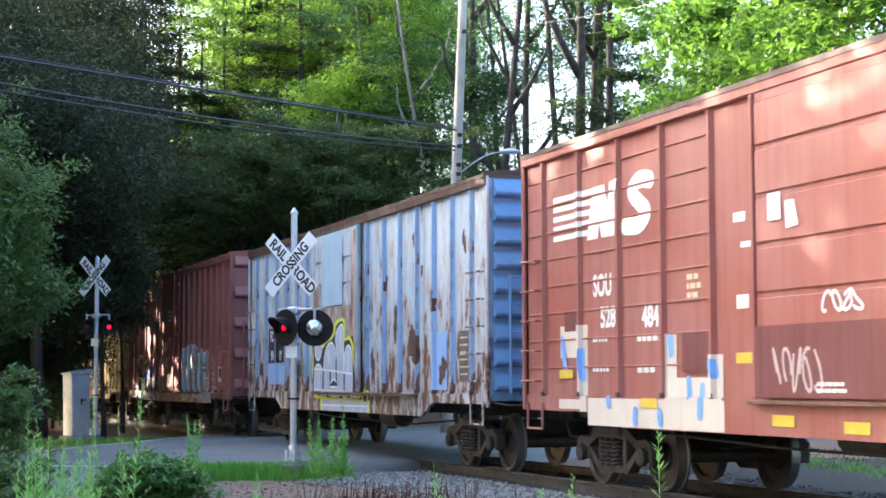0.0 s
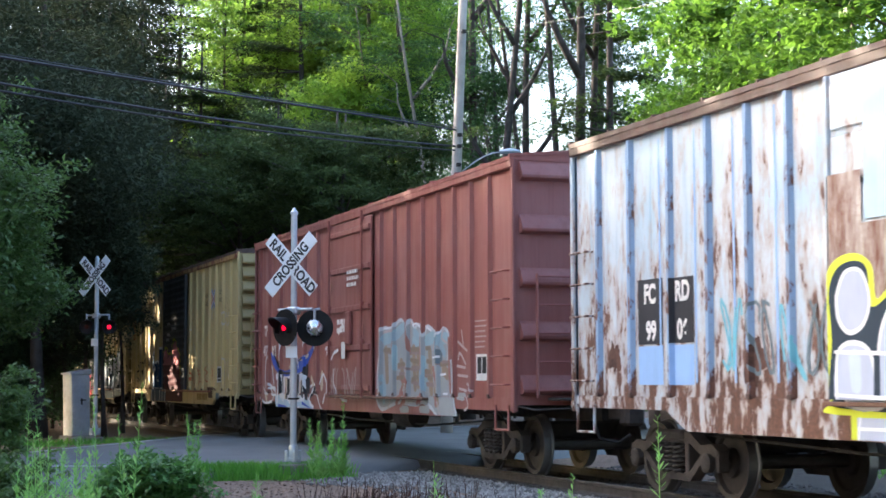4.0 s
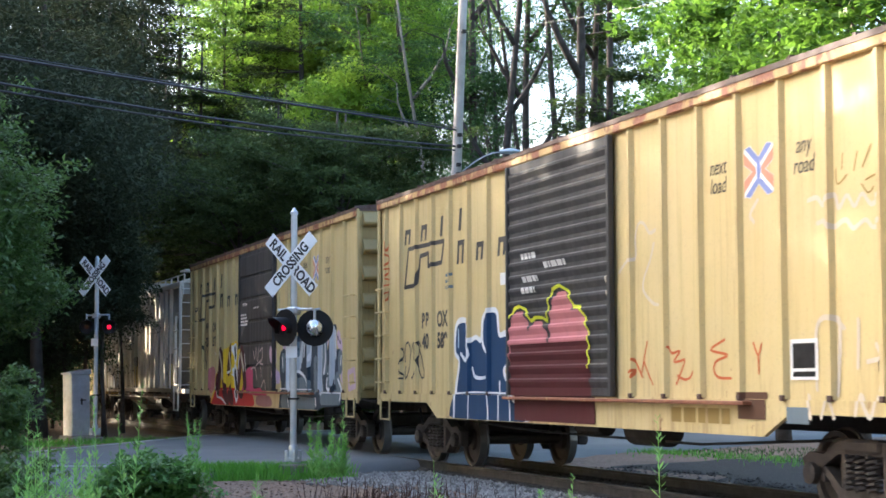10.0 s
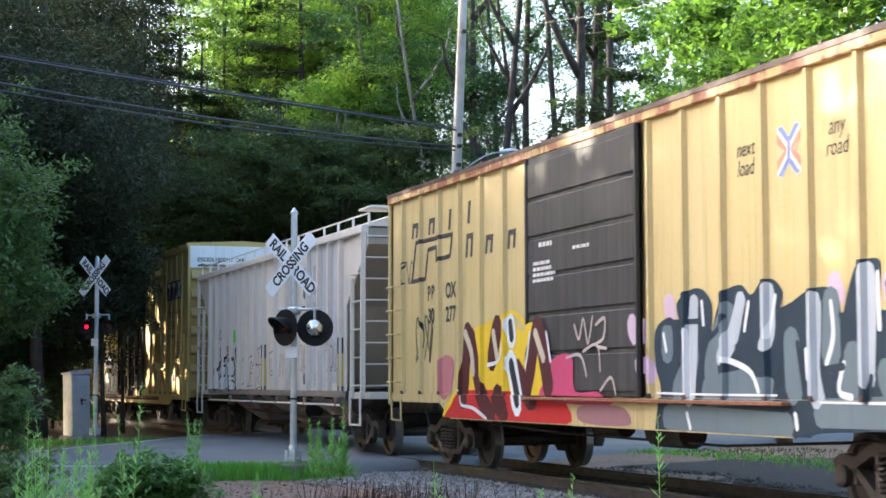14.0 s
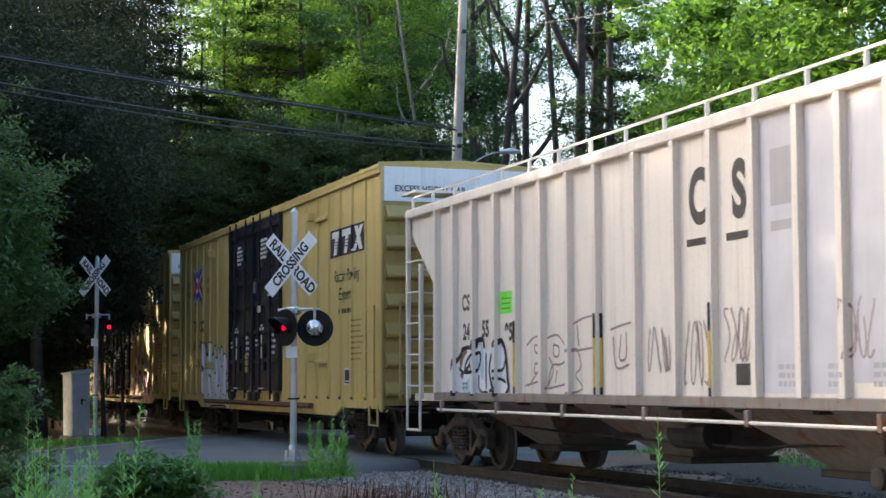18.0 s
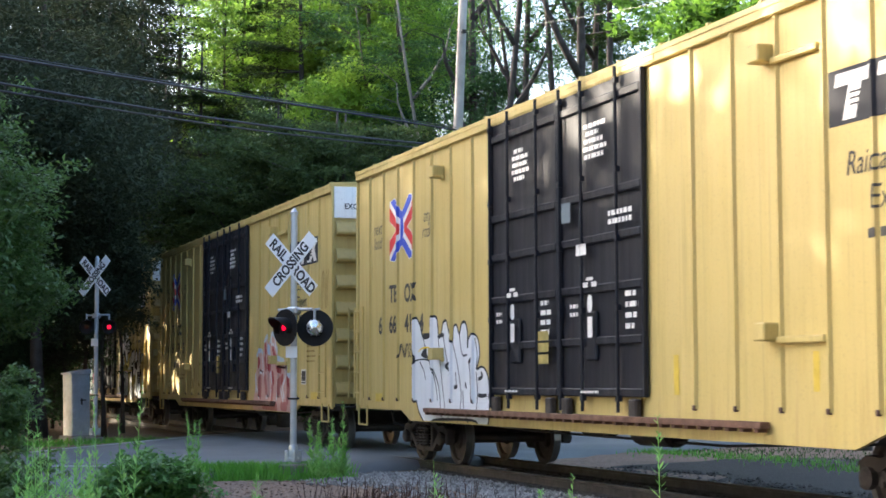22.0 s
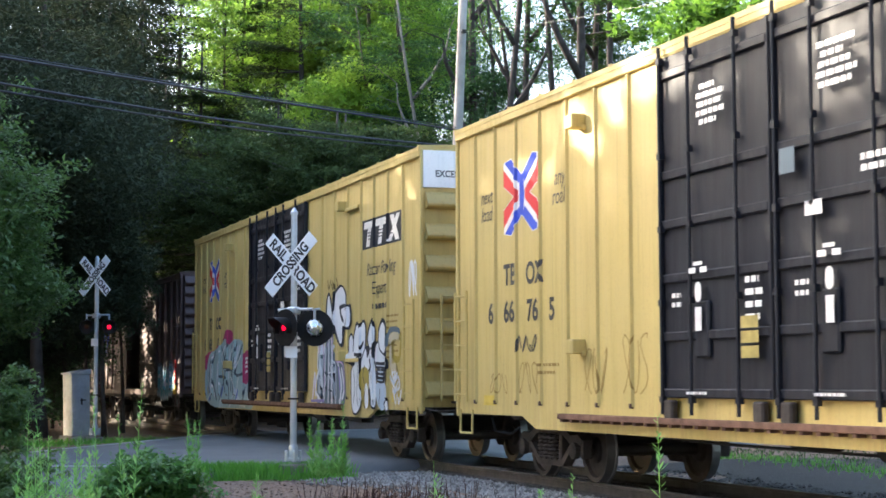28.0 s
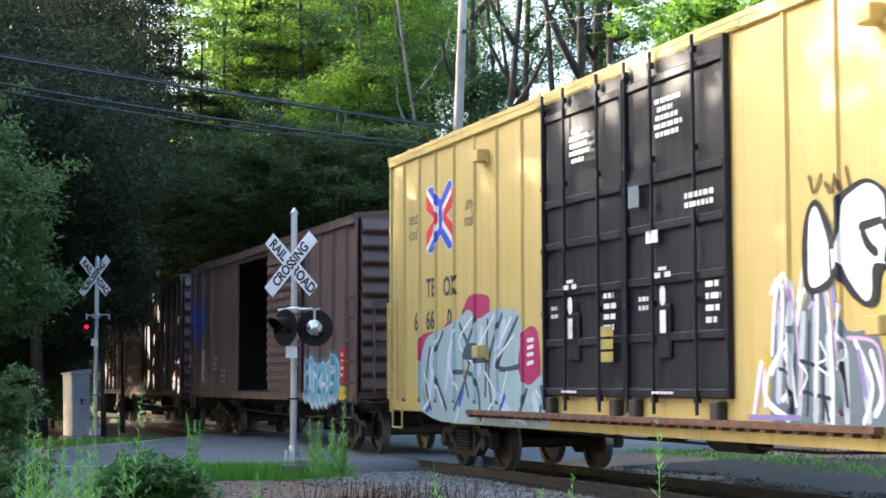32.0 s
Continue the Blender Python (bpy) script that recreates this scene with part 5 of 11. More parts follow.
    bm = bmesh.new()
    for s in (-1, 1):
        vs = [bm.verts.new(v) for v in ((-.025, s * (SIDE + .034), eave + .02), (.025, s * (SIDE + .034), eave + .02), (.025, s * (SIDE + .034), eave + .055), (-.025, s * (SIDE + .034), eave + .055),
                                        (-.025, 0, eave + peak - .01), (.025, 0, eave + peak - .01), (.025, 0, eave + peak + .04), (-.025, 0, eave + peak + .04))]
        for q in ((0, 1, 2, 3), (4, 5, 6, 7), (0, 1, 5, 4), (3, 2, 6, 7), (0, 3, 7, 4), (1, 2, 6, 5)):
            bm.faces.new([vs[k] for k in q])
    seam = part("roof_seam", bm, roof, car)
    seam.location = (-half, 0, 0)
    for i in range(1, n + 1):
        part("roof_seam", seam.data, None, car).location = (-half + 2 * half * i / n, 0, 0)
    # door
    if door:
        DOORS[door_style](car, min(door) - cx, max(door) - cx, sill, eave, door_mat)
    if open_door:
        bm = bmesh.new()
        box(bm, -half + 0.1, half - 0.1, -1.3, 1.3, sill - 0.02, sill + 0.02)
        part("floor_boards", bm, M_TIE, car)
    # grab irons and ladders
    for x in (half - 0.62, -half + 0.12):
        if tall:
            ladder(car, "side_ladder", (x, -SIDE - 0.07), 0.48, "x", sill + 0.02, sill + 1.62, even(sill + 0.12, sill + 1.55, 5), side)
        else:
            grab_irons(car, x, -SIDE - 0.08, even(sill + 0.18, sill + 1.75, 5), side)
    for s in (1, -1):
        bm = bmesh.new()
        x0, x1 = s * (half - 0.15), s * (half - 0.65)
        pipe(bm, [(x0, -SIDE, sill - 0.1), (x0, -SIDE, sill - 0.44), (x1, -SIDE, sill - 0.44), (x1, -SIDE, sill - 0.1)], 0.018)
        part("sill_step", bm, side, car)
    ladder(car, "end_ladder", (half + 0.16, -1.2), 0.75, "y", sill, sill + 1.7, even(sill + 0.1, sill + 1.66, 5), end)
    bm = bmesh.new()
    box(bm, half + 0.03, half + 0.42, -1.0, 1.0, sill - 0.04, sill, 0.01)
    part("crossover_platform", bm, M_TRUCK, car)
    bm = bmesh.new()
    lathe(bm, [(0.26, -0.015), (0.28, 0.0), (0.26, 0.015), (0.24, 0.0)], True, 18)
    for i in range(3):
        w = i * math.pi / 3
        rod(bm, (0.26 * math.cos(w), 0, 0.26 * math.sin(w)), (-0.26 * math.cos(w), 0, -0.26 * math.sin(w)), 0.012, seg=5)
    bw = part("brake_wheel", bm, M_TRUCK, car)
    bw.matrix_basis = pose(half + 0.2, 0.35, sill + 1.4, 0, 0, 90)
    bm = bmesh.new()
    pipe(bm, [(half + 0.12, -1.45, sill - 0.12), (half + 0.3, -1.3, sill - 0.16), (half + 0.5, -0.3, sill - 0.12)], 0.014)
    part("uncoupling_lever", bm, M_TRUCK, car)
    running_gear(car, half, inset, sill)
    return Side(car, cx, ribs, rib_w, door, sill, rib_d, 0.105 if tall else 0.07)


def door_plain(car, a, b, sill, eave, mat):
    bm = bmesh.new()
    box(bm, a, b, -SIDE - 0.03, -SIDE + 0.02, sill + 0.05, eave - 0.15, 0.01)
    d = part("door", bm, mat, car)
    for i in range(5):
        bm = bmesh.new()
        z = sill + 0.25 + (eave - sill - 0.6) * i / 4
        box(bm, a + 0.03, b - 0.03, -SIDE - 0.055, -SIDE - 0.031, z - 0.04, z + 0.04, 0.01)
        part("door_rib", bm, mat, d)
    return d


DOORS = {"plain": door_plain}



# ---- paint on car sides ----
class Side:
    """The near side of a car, on which paint is laid: ribs, door and sill step it in and out."""

    def __init__(self, car, cx, ribs, rib_w, door, sill, depth, proud=0.065):
        self.car, self.cx, self.ribs, self.rib_w = car, cx, [r - cx for r in ribs], rib_w
        self.door = tuple(sorted(d - cx for d in door)) if door else None
        self.sill, self.depth, self.proud, self.door_ribs, self.laid = sill, depth, proud, None, []

    def y(self, x, z):
        if z < self.sill - 1e-4:
            return -(SIDE - 0.03) - 0.006
        if self.door and self.door[0] + 0.006 < x < self.door[1] - 0.006:
            if self.door_ribs:
                z0, h, n = self.door_ribs
                f = ((z - z0) / h) % 1.0 - 0.5
                if 0 <= (z - z0) / h <= n and -0.36 < f < 0.36:
                    k = (f + 0.36) / 0.41 if f < 0.05 else 1.0 if f < 0.24 else (0.36 - f) / 0.12
                    return -SIDE - 0.027 - 0.03 * k
                return -SIDE - 0.027
            return -SIDE - self.proud
        base = -(SIDE - self.depth) - 0.006
        for r in self.ribs:
            d = abs(x - r)
            if d < self.rib_w:
                f = min(1.0, (self.rib_w - d) / (self.rib_w * 0.5))
                return base - self.depth * f
        return base

    def lay(self, name, faces, mats, label="", mesh=None, at=(0, 0)):
        """faces: (points in x and z, number of the material, layer)."""
        bm = bmesh.new()
        if mesh is not None:
            mesh.transform(Matrix.Translation((at[0] - self.cx, 0, at[1])) @ Matrix.Rotation(radians(90), 4, "X"))
            bm.from_mesh(mesh)
        for pts, m, layer in faces:
            f = bm.faces.new([bm.verts.new((x - self.cx, -0.0005 * layer, z)) for x, z in pts])
            f.material_index = m
        bm.normal_update()
        bmesh.ops.triangulate(bm, faces=[f for f in bm.faces if len(f.verts) > 5])
        xs = [v.co.x for v in bm.verts]
        zs = [v.co.z for v in bm.verts]
        lo, hi = min(xs), max(xs)
        z0, z1 = min(zs), max(zs)
        lift = max([0.0] + [top for a, b, c, d, top in self.laid if a < hi and b > lo and c < z1 and d > z0])
        top = lift + 0.6 + max([0.0] + [layer for _, _, layer in faces])
        self.laid.append((lo, hi, z0, z1, top))
        for v in bm.verts:
            v.co.y -= 0.0005 * lift
        cuts = []
        for r in self.ribs:
            cuts += [r - self.rib_w, r - self.rib_w / 2, r + self.rib_w / 2, r + self.rib_w]
        if self.door:
            cuts += [self.door[0], self.door[0] + 0.012, self.door[1] - 0.012, self.door[1]]
        for c in cuts:
            if lo < c < hi:
                bmesh.ops.bisect_plane(bm, geom=bm.verts[:] + bm.edges[:] + bm.faces[:], plane_co=(c, 0, 0), plane_no=(1, 0, 0))
        for c in (self.sill, self.sill - 0.004):
            if min(zs) < c < max(zs):
                bmesh.ops.bisect_plane(bm, geom=bm.verts[:] + bm.edges[:] + bm.faces[:], plane_co=(0, 0, c), plane_no=(0, 0, 1))
        if self.door_ribs and self.door and hi > self.door[0] and lo < self.door[1]:
            z0, h, n = self.door_ribs
            for i in range(n):
                for f in (0.14, 0.55, 0.74, 0.86):
                    c = z0 + h * (i + f)
                    if min(zs) < c < max(zs):
                        bmesh.ops.bisect_plane(bm, geom=bm.verts[:] + bm.edges[:] + bm.faces[:], plane_co=(0, 0, c), plane_no=(0, 0, 1))
        for v in bm.verts:
            v.co.y += self.y(v.co.x, v.co.z)
        return part(name, bm, mats, self.car, label)

    def lay_each(self, name, faces, mats, label=""):
        for pts, m, layer in faces:
            self.lay(name, [(pts, 0, layer)], [mats[m]], label)

    def text(self, body, x, z, size, mat, width=1.0, shear=0.0, thick=0.012):
        me = text_mesh(body, size, shear, width, thick)
        return self.lay("lettering", [], [mat], "", me, (x, z))

    def bars(self, x0, x1, z0, z1, n, mat, fill=0.6, seed=1, label="unreadable lines of small lettering", centred=False):
        rng = random.Random(seed)
        fs = []
        h = (z1 - z0) / n
        for i in range(n):
            z = z1 - h * (i + 1) + h * 0.2
            x = x0
            stop = x1 - (x1 - x0) * rng.uniform(0, 0.3)
            if centred:
                x += (x1 - stop) / 2
                stop -= (x1 - stop) / 2
            while x < stop:
                w = rng.uniform(0.5, 1.6) * h
                fs.append((rect(x, min(x + w, stop), z, z + h * fill), 0, 0))
                x += w + h * 0.28
        return tagged(self.lay("lettering", fs, [mat], label), kind="stuff")


def rect(x0, x1, z0, z1):
    return [(x0, z0), (x1, z0), (x1, z1), (x0, z1)]


def capsule(p, q, r, seg=5):
    (x0, z0), (x1, z1) = p, q
    w = math.atan2(z1 - z0, x1 - x0)
    out = []
    for i in range(seg + 1):
        a = w - math.pi / 2 + math.pi * i / seg
        out.append((x1 + r * math.cos(a), z1 + r * math.sin(a)))
    for i in range(seg + 1):
        a = w + math.pi / 2 + math.pi * i / seg
        out.append((x0 + r * math.cos(a), z0 + r * math.sin(a)))
    return out


def stroke(paths, r, m, layer, step=0.25):
    out = []
    k = 0
    for p in paths:
        for a, b in zip(p, p[1:]):
            out.append((capsule(a, b, r), m, layer + step * 0.02 * (k % 40)))
            k += 1
    return out


def shapes(rng, x0, x1, z0, z1, n, pad=0.1):
    """Thick looping strokes that stand side by side like spray-painted forms; they spell nothing."""
    out = []
    w = (x1 - x0) / n
    for i in range(n):
        a, b = x0 + w * i + pad, x0 + w * (i + 1) - pad
        lo = z0 + pad + rng.uniform(0, 0.08) * (z1 - z0)
        hi = z1 - pad - rng.uniform(0, 0.22) * (z1 - z0)
        mid = (lo + hi) / 2 + rng.uniform(-0.12, 0.12) * (z1 - z0)
        kind = rng.randrange(6)
        bend = rng.uniform(-0.12, 0.12) * w
        stem = [(a, lo), (a + bend, mid), (a + bend * 0.3, hi)]
        other = [(b, lo), (b - bend, mid), (b - bend * 0.3, hi)]
        if kind == 0:
            out += [stem, [stem[-1], (b, (hi + mid) / 2), stem[1], (b, lo)]]
        elif kind == 1:
            out += [stem, [stem[0], (b, lo), (b, mid), stem[1]]]
        elif kind == 2:
            out += [[(b, hi), (a, hi - 0.1), (a, mid), (b, mid - 0.08), (b, lo + 0.06), (a, lo)]]
        elif kind == 3:
            out += [stem, other, [stem[1], other[1]]]
        elif kind == 4:
            out += [[(a, lo), (a, hi), ((a + b) / 2, mid), (b, hi), (b, lo)]]
        else:
            out += [[(a, hi), (b, hi)], [((a + b) / 2, hi), ((a + b) / 2 + bend, lo)]]
    return out


def piece(side, x0, x1, z0, z1, n, fill, line, seed, r=0.16, edge=0.045, shine=None, cloud=None, cloud_r=0.18, inner=None, lines=2, label="spray-painted graffiti in overlapping shapes"):
    """Outlined forms that lap over one another, each with a shadow, a shaded side and gleams."""
    rng = random.Random(seed)
    x0, x1 = min(x0, x1), max(x0, x1)
    mats, fs = [line, fill], []
    for m in (cloud, inner, shine):
        mats.append(m or fill)
    w = (x1 - x0) / n
    forms = []
    for i in range(n):
        a, b = x0 + w * i - 0.10 * w, x0 + w * (i + 1) + 0.10 * w
        tilt = rng.uniform(-0.16, 0.16)
        paths = shapes(rng, max(a, x0), min(b, x1), z0 + rng.uniform(0, 0.10) * (z1 - z0), z1 - rng.uniform(0, 0.14) * (z1 - z0), 1, r * rng.uniform(0.85, 1.05) + edge)
        paths = [[(x + tilt * (z - (z0 + z1) / 2), z) for x, z in p] for p in paths]
        forms.append((paths, r * rng.uniform(0.72, 1.08)))
    if cloud:
        for i, (paths, rr) in enumerate(forms):
            fs += stroke(paths, rr + edge + cloud_r, 2, 0.05 * i)
    order = list(range(n))
    rng.shuffle(order)
    for k, i in enumerate(order):
        paths, rr = forms[i]
        base = 2 + 4 * k
        fs += stroke([[(x - edge * 0.9, z - edge * 0.8) for x, z in p] for p in paths], rr + edge * 0.9, 0, base)
        fs += stroke(paths, rr + edge, 0, base + 0.6)
        fs += stroke(paths, rr, 1, base + 1.2)
        if inner:
            fs += stroke([[(x + rr * 0.30, z - rr * 0.28) for x, z in p] for p in paths], rr * 0.48, 3, base + 1.8)
        if shine:
            for p in paths:
                for (ax, az), (bx, bz) in zip(p, p[1:]):
                    u, v = rng.uniform(0.05, 0.3), rng.uniform(0.55, 0.95)
                    o = rr * 0.45
                    fs.append((capsule((ax + (bx - ax) * u - o, az + (bz - az) * u + o * 0.4), (ax + (bx - ax) * v - o, az + (bz - az) * v + o * 0.4), rr * rng.uniform(0.12, 0.32)), 4, base + 2.4 + 0.01 * rng.random()))
        for _ in range(lines):
            p = rng.choice(paths)
            q = rng.randrange(len(p) - 1)
            (ax, az), (bx, bz) = p[q], p[q + 1]
            o = rng.uniform(-0.6, 0.6) * rr
            fs += stroke([[(ax + o, az), ((ax + bx) / 2 + o + rng.uniform(-0.04, 0.04), (az + bz) / 2), (bx + o * 0.6, bz)]], 0.013, 0, base + 3)
    return side.lay("graffiti", fs, mats, label)


def bubble(side, strokes, r, fill, line, edge=0.05, halo=None, halo_r=0.06, shadow=None, marks=(), mark_r=0.02, extra=(), label="spray-painted graffiti in rounded columns"):
    """Fat columns that melt into one another, with an outline, a halo and thin inner marks."""
    fs = []
    mats = [line, fill, halo or line, shadow or line]
    rng = random.Random(len(strokes) + int(10 * r))
    wide = [r * rng.uniform(0.88, 1.1) for _ in strokes]
    def lay(grow, m, layer, dx=0.0, dz=0.0):
        out = []
        for i, (p, w) in enumerate(zip(strokes, wide)):
            out += stroke([[(x + dx, z + dz) for x, z in p]], w + grow, m, layer + 0.03 * i)
        return out

    if halo:
        fs += lay(edge + halo_r, 2, 0)
    if shadow:
        fs += lay(edge, 3, 1, -0.06, -0.05)
    fs += lay(edge, 0, 2) + lay(0.0, 1, 3)
    fs += [(pts, m, 4) for pts, m in extra]
    fs += stroke(marks, mark_r, 0, 6)
    return side.lay("graffiti", fs, mats, label)


def columns(side, x0, x1, z0, z1, n, fill, line, seed, edge=0.03, fat=0.85, halo=None, halo_r=0.06, shadow=None, slope=0.0, marks=2):
    """Tall slim columns side by side, uneven at the top."""
    rng = random.Random(seed)
    w = (x1 - x0) / n
    r = w / 2 * fat
    out, inner = [], []
    for i in range(n):
        x = x0 + w * (i + 0.5)
        f = i / max(1, n - 1)
        top = z1 - r - slope * f - rng.uniform(0, 0.16) * (z1 - z0)
        low = z0 + r + rng.uniform(0, 0.07) * (z1 - z0)
        b = rng.uniform(-0.25, 0.25) * w
        out.append([(x + b, top), (x + rng.uniform(-0.1, 0.2) * w, (top + low) / 2), (x - b * 0.5, low)])
        if rng.random() < 0.45:
            out.append([(x + b, top), (x + w * 0.55, top - rng.uniform(0.1, 0.25))])
        for _ in range(marks):
            z = rng.uniform(low, top - 0.2)
            o = rng.uniform(-0.6, 0.6) * r
            inner.append([(x + o, z), (x + o + rng.uniform(-0.05, 0.05), z + rng.uniform(0.15, 0.45))])
    return bubble(side, out, r, fill, line, edge, halo, halo_r, shadow, inner, 0.014)


def tag(side, x0, x1, z0, z1, mat, seed, r=0.02, n=5, label="thin hand-drawn spray-paint scrawl"):
    rng = random.Random(seed)
    fs = []
    w = (x1 - x0) / n
    for i in range(n):
        fa, fb, pa, pb = rng.uniform(0.7, 1.9), rng.uniform(0.6, 1.6), rng.uniform(0, 6), rng.uniform(0, 6)
        p = []
        for j in range(11):
            u = j / 10 * math.pi * 1.7
            p.append((x0 + w * (i + 0.5) + w * 0.42 * math.sin(fa * u + pa), (z0 + z1) / 2 + (z1 - z0) * 0.46 * math.cos(fb * u + pb)))
        fs += stroke([p], r * 0.8, 0, i)
    return side.lay("graffiti", fs, [mat], label)


def flow(pts, closed=False, step=5):
    """A smooth curve through the points."""
    n = len(pts)
    if n < 3:
        return list(pts)
    out = []
    for i in range(n if closed else n - 1):
        p0, p1, p2, p3 = ((pts[(i + k) % n] if closed else pts[min(n - 1, max(0, i + k))]) for k in (-1, 0, 1, 2))
        for j in range(step):
            u = j / step
            out.append(tuple(0.5 * (2 * b + (c - a) * u + (2 * a - 5 * b + 4 * c - d) * u * u + (3 * b - a - 3 * c + d) * u ** 3) for a, b, c, d in zip(p0, p1, p2, p3)))
    if not closed:
        out.append(tuple(pts[-1]))
    return out


class Mural:
    """A spray-painted piece: smooth filled forms and strokes, each over the last."""

    def __init__(self, side, floor):
        self.side, self.floor, self.faces, self.mats, self.layer = side, floor, [], [], 0.0

    def put(self, pts, mat):
        if mat not in self.mats:
            self.mats.append(mat)
        self.faces.append(([(x, max(z, self.floor)) for x, z in pts], self.mats.index(mat), self.layer))

    def fill(self, mat, pts, edge=None, r=0.02):
        self.layer += 0.8
        self.put(flow(pts, True, 4), mat)
        if edge:
            self.line(edge, r, list(pts) + [pts[0]])

    def line(self, mat, r, pts):
        self.layer += 0.35
        c = flow(pts, False, 5)
        left, right = [], []
        for i, (x, z) in enumerate(c):
            (ax, az), (bx, bz) = c[max(0, i - 1)], c[min(len(c) - 1, i + 1)]
            d = math.hypot(bx - ax, bz - az) or 1.0
            nx, nz = -(bz - az) / d, (bx - ax) / d
            w = r * (1.0 + 0.12 * math.sin(7 * x + 5 * z))
            left.append((x + nx * w, z + nz * w))
            right.append((x - nx * w, z - nz * w))
        for i in range(len(c) - 1):
            self.put([left[i], left[i + 1], right[i + 1], right[i]], mat)
        for (x, z), (ax, az) in ((c[0], c[1]), (c[-1], c[-2])):
            a = math.atan2(z - az, x - ax)
            self.put([(x + r * math.cos(a + w), z + r * math.sin(a + w)) for w in (-1.57, -0.8, 0.0, 0.8, 1.57)], mat)

    def lay(self, label):
        return self.side.lay("graffiti", self.faces, self.mats, label)


def spray(name, color, rough=0.65):
    n = Nodes(name)
    a = n.noise(2.2, 5.0)
    b = n.noise(1.0, 4.0, 0.7, stretch=(7, 7, 0.5))
    c = n.mix(n.ramp(a, 0.35, 0.7, 0, 0.5), color, tuple(0.75 * v + 0.015 for v in color))
    c = n.mix(n.ramp(b, 0.5, 0.8, 0, 0.35), c, dim(color, 0.6))
    n.bsdf.inputs["Specular IOR Level"].default_value = 0.2
    return n.done(c, rough)


S_WHITE, S_BLACK = spray("white_spray", (0.74, 0.75, 0.77)), spray("black_spray", (0.025, 0.026, 0.032))
S_NAVY, S_PALEBLUE = spray("navy_spray", (0.012, 0.045, 0.11)), spray("pale_blue_spray", (0.42, 0.56, 0.66))
S_STEEL, S_SILVER = spray("steel_grey_spray", (0.14, 0.18, 0.205)), spray("silver_spray", (0.46, 0.50, 0.54))
S_RED, S_YEL = spray("red_spray", (0.55, 0.03, 0.03)), spray("yellow_spray", (0.80, 0.55, 0.03))
S_PINK, S_MAROON = spray("pink_spray", (0.50, 0.19, 0.20)), spray("maroon_spray", (0.085, 0.018, 0.02))
S_LILAC, S_MAGENTA = spray("lilac_spray", (0.55, 0.36, 0.56)), spray("magenta_spray", (0.40, 0.04, 0.13))
S_CREAM, S_BLUE = spray("cream_spray", (0.60, 0.52, 0.40)), spray("blue_spray", (0.05, 0.10, 0.45))
S_TURQ, S_LIME = spray("turquoise_spray", (0.18, 0.45, 0.55)), spray("lime_spray", (0.65, 0.72, 0.05))
S_FAINT = spray("thin_pale_spray", (0.62, 0.53, 0.34))
S_DUSTYPINK = spray("dusty_pink_spray", (0.34, 0.17, 0.18))
S_PINKHOT, S_PINKDULL = spray("hot_pink_spray", (0.55, 0.07, 0.16)), spray("washed_pink_spray", (0.46, 0.17, 0.15))
S_SILVERBLUE, S_LAVENDER = spray("silver_blue_spray", (0.50, 0.58, 0.66)), spray("lavender_spray", (0.44, 0.48, 0.60))
S_OCHRE, S_FADEINKDARK = spray("ochre_spray", (0.40, 0.30, 0.06)), spray("brown_scrawl", (0.16, 0.11, 0.04))
S_RUSTRED = spray("faded_red_spray", (0.50, 0.12, 0.04))
L_GREEN = plain("green_label", (0.18, 0.75, 0.05), 0.5, 0, 0.1)


# ---- doors ----
def lock_rod(d, x, z0, z1, y, mat):
    bm = bmesh.new()
    rod(bm, (x, y, z0), (x, y, z1), 0.022, seg=7)
    for f in (0.04, 0.3, 0.5, 0.7, 0.96):
        z = z0 + (z1 - z0) * f
        box(bm, x - 0.04, x + 0.04, y - 0.02, y + 0.04, z - 0.035, z + 0.035)
    part("lock_rod", bm, mat, d)


def door_track(car, a, b, sill, mat):
    bm = bmesh.new()
    box(bm, a, b, -SIDE - 0.085, -SIDE + 0.02, sill - 0.06, sill - 0.02, 0.006)
    part("door_track", bm, mat, car, "rusty lower door track")


def door_ribbed(car, a, b, sill, eave, mat, n=17):
    """A sheet door pressed into many level ribs."""
    bm = bmesh.new()
    box(bm, a, b, -SIDE - 0.02, -SIDE + 0.02, sill, eave - 0.14, 0.01)
    d = part("door", bm, mat, car)
    bm = bmesh.new()
    h = (eave - sill - 0.3) / n
    prism_pts = [(-h * 0.36, 0.0), (h * 0.05, -0.03), (h * 0.24, -0.03), (h * 0.36, 0.0)]
    va = [bm.verts.new((a + 0.09, -SIDE - 0.02 + y, z)) for z, y in prism_pts]
    vb = [bm.verts.new((b - 0.09, -SIDE - 0.02 + y, z)) for z, y in prism_pts]
    for i in range(4):
        j = (i + 1) % 4
        bm.faces.new((va[i], va[j], vb[j], vb[i]))
    bm.faces.new(va)
    bm.faces.new(vb[::-1])
    bmesh.ops.recalc_face_normals(bm, faces=bm.faces)
    me = bpy.data.meshes.new("door_rib")
    bm.to_mesh(me)
    bm.free()
    me.materials.append(mat)
    for i in range(n):
        r = part("door_rib", me, None, d)
        r.location = (0, 0, sill + 0.08 + h * (i + 0.5))
    for x in (a, b - 0.07):
        bm = bmesh.new()
        box(bm, x, x + 0.07, -SIDE - 0.06, -SIDE + 0.02, sill, eave - 0.14, 0.01)
        part("door_stile", bm, mat, d)
    door_track(car, a - 0.1, b + 3.2, sill, M_YELLOW_CHORD if mat is M_GREYDOOR else M_TRACK)


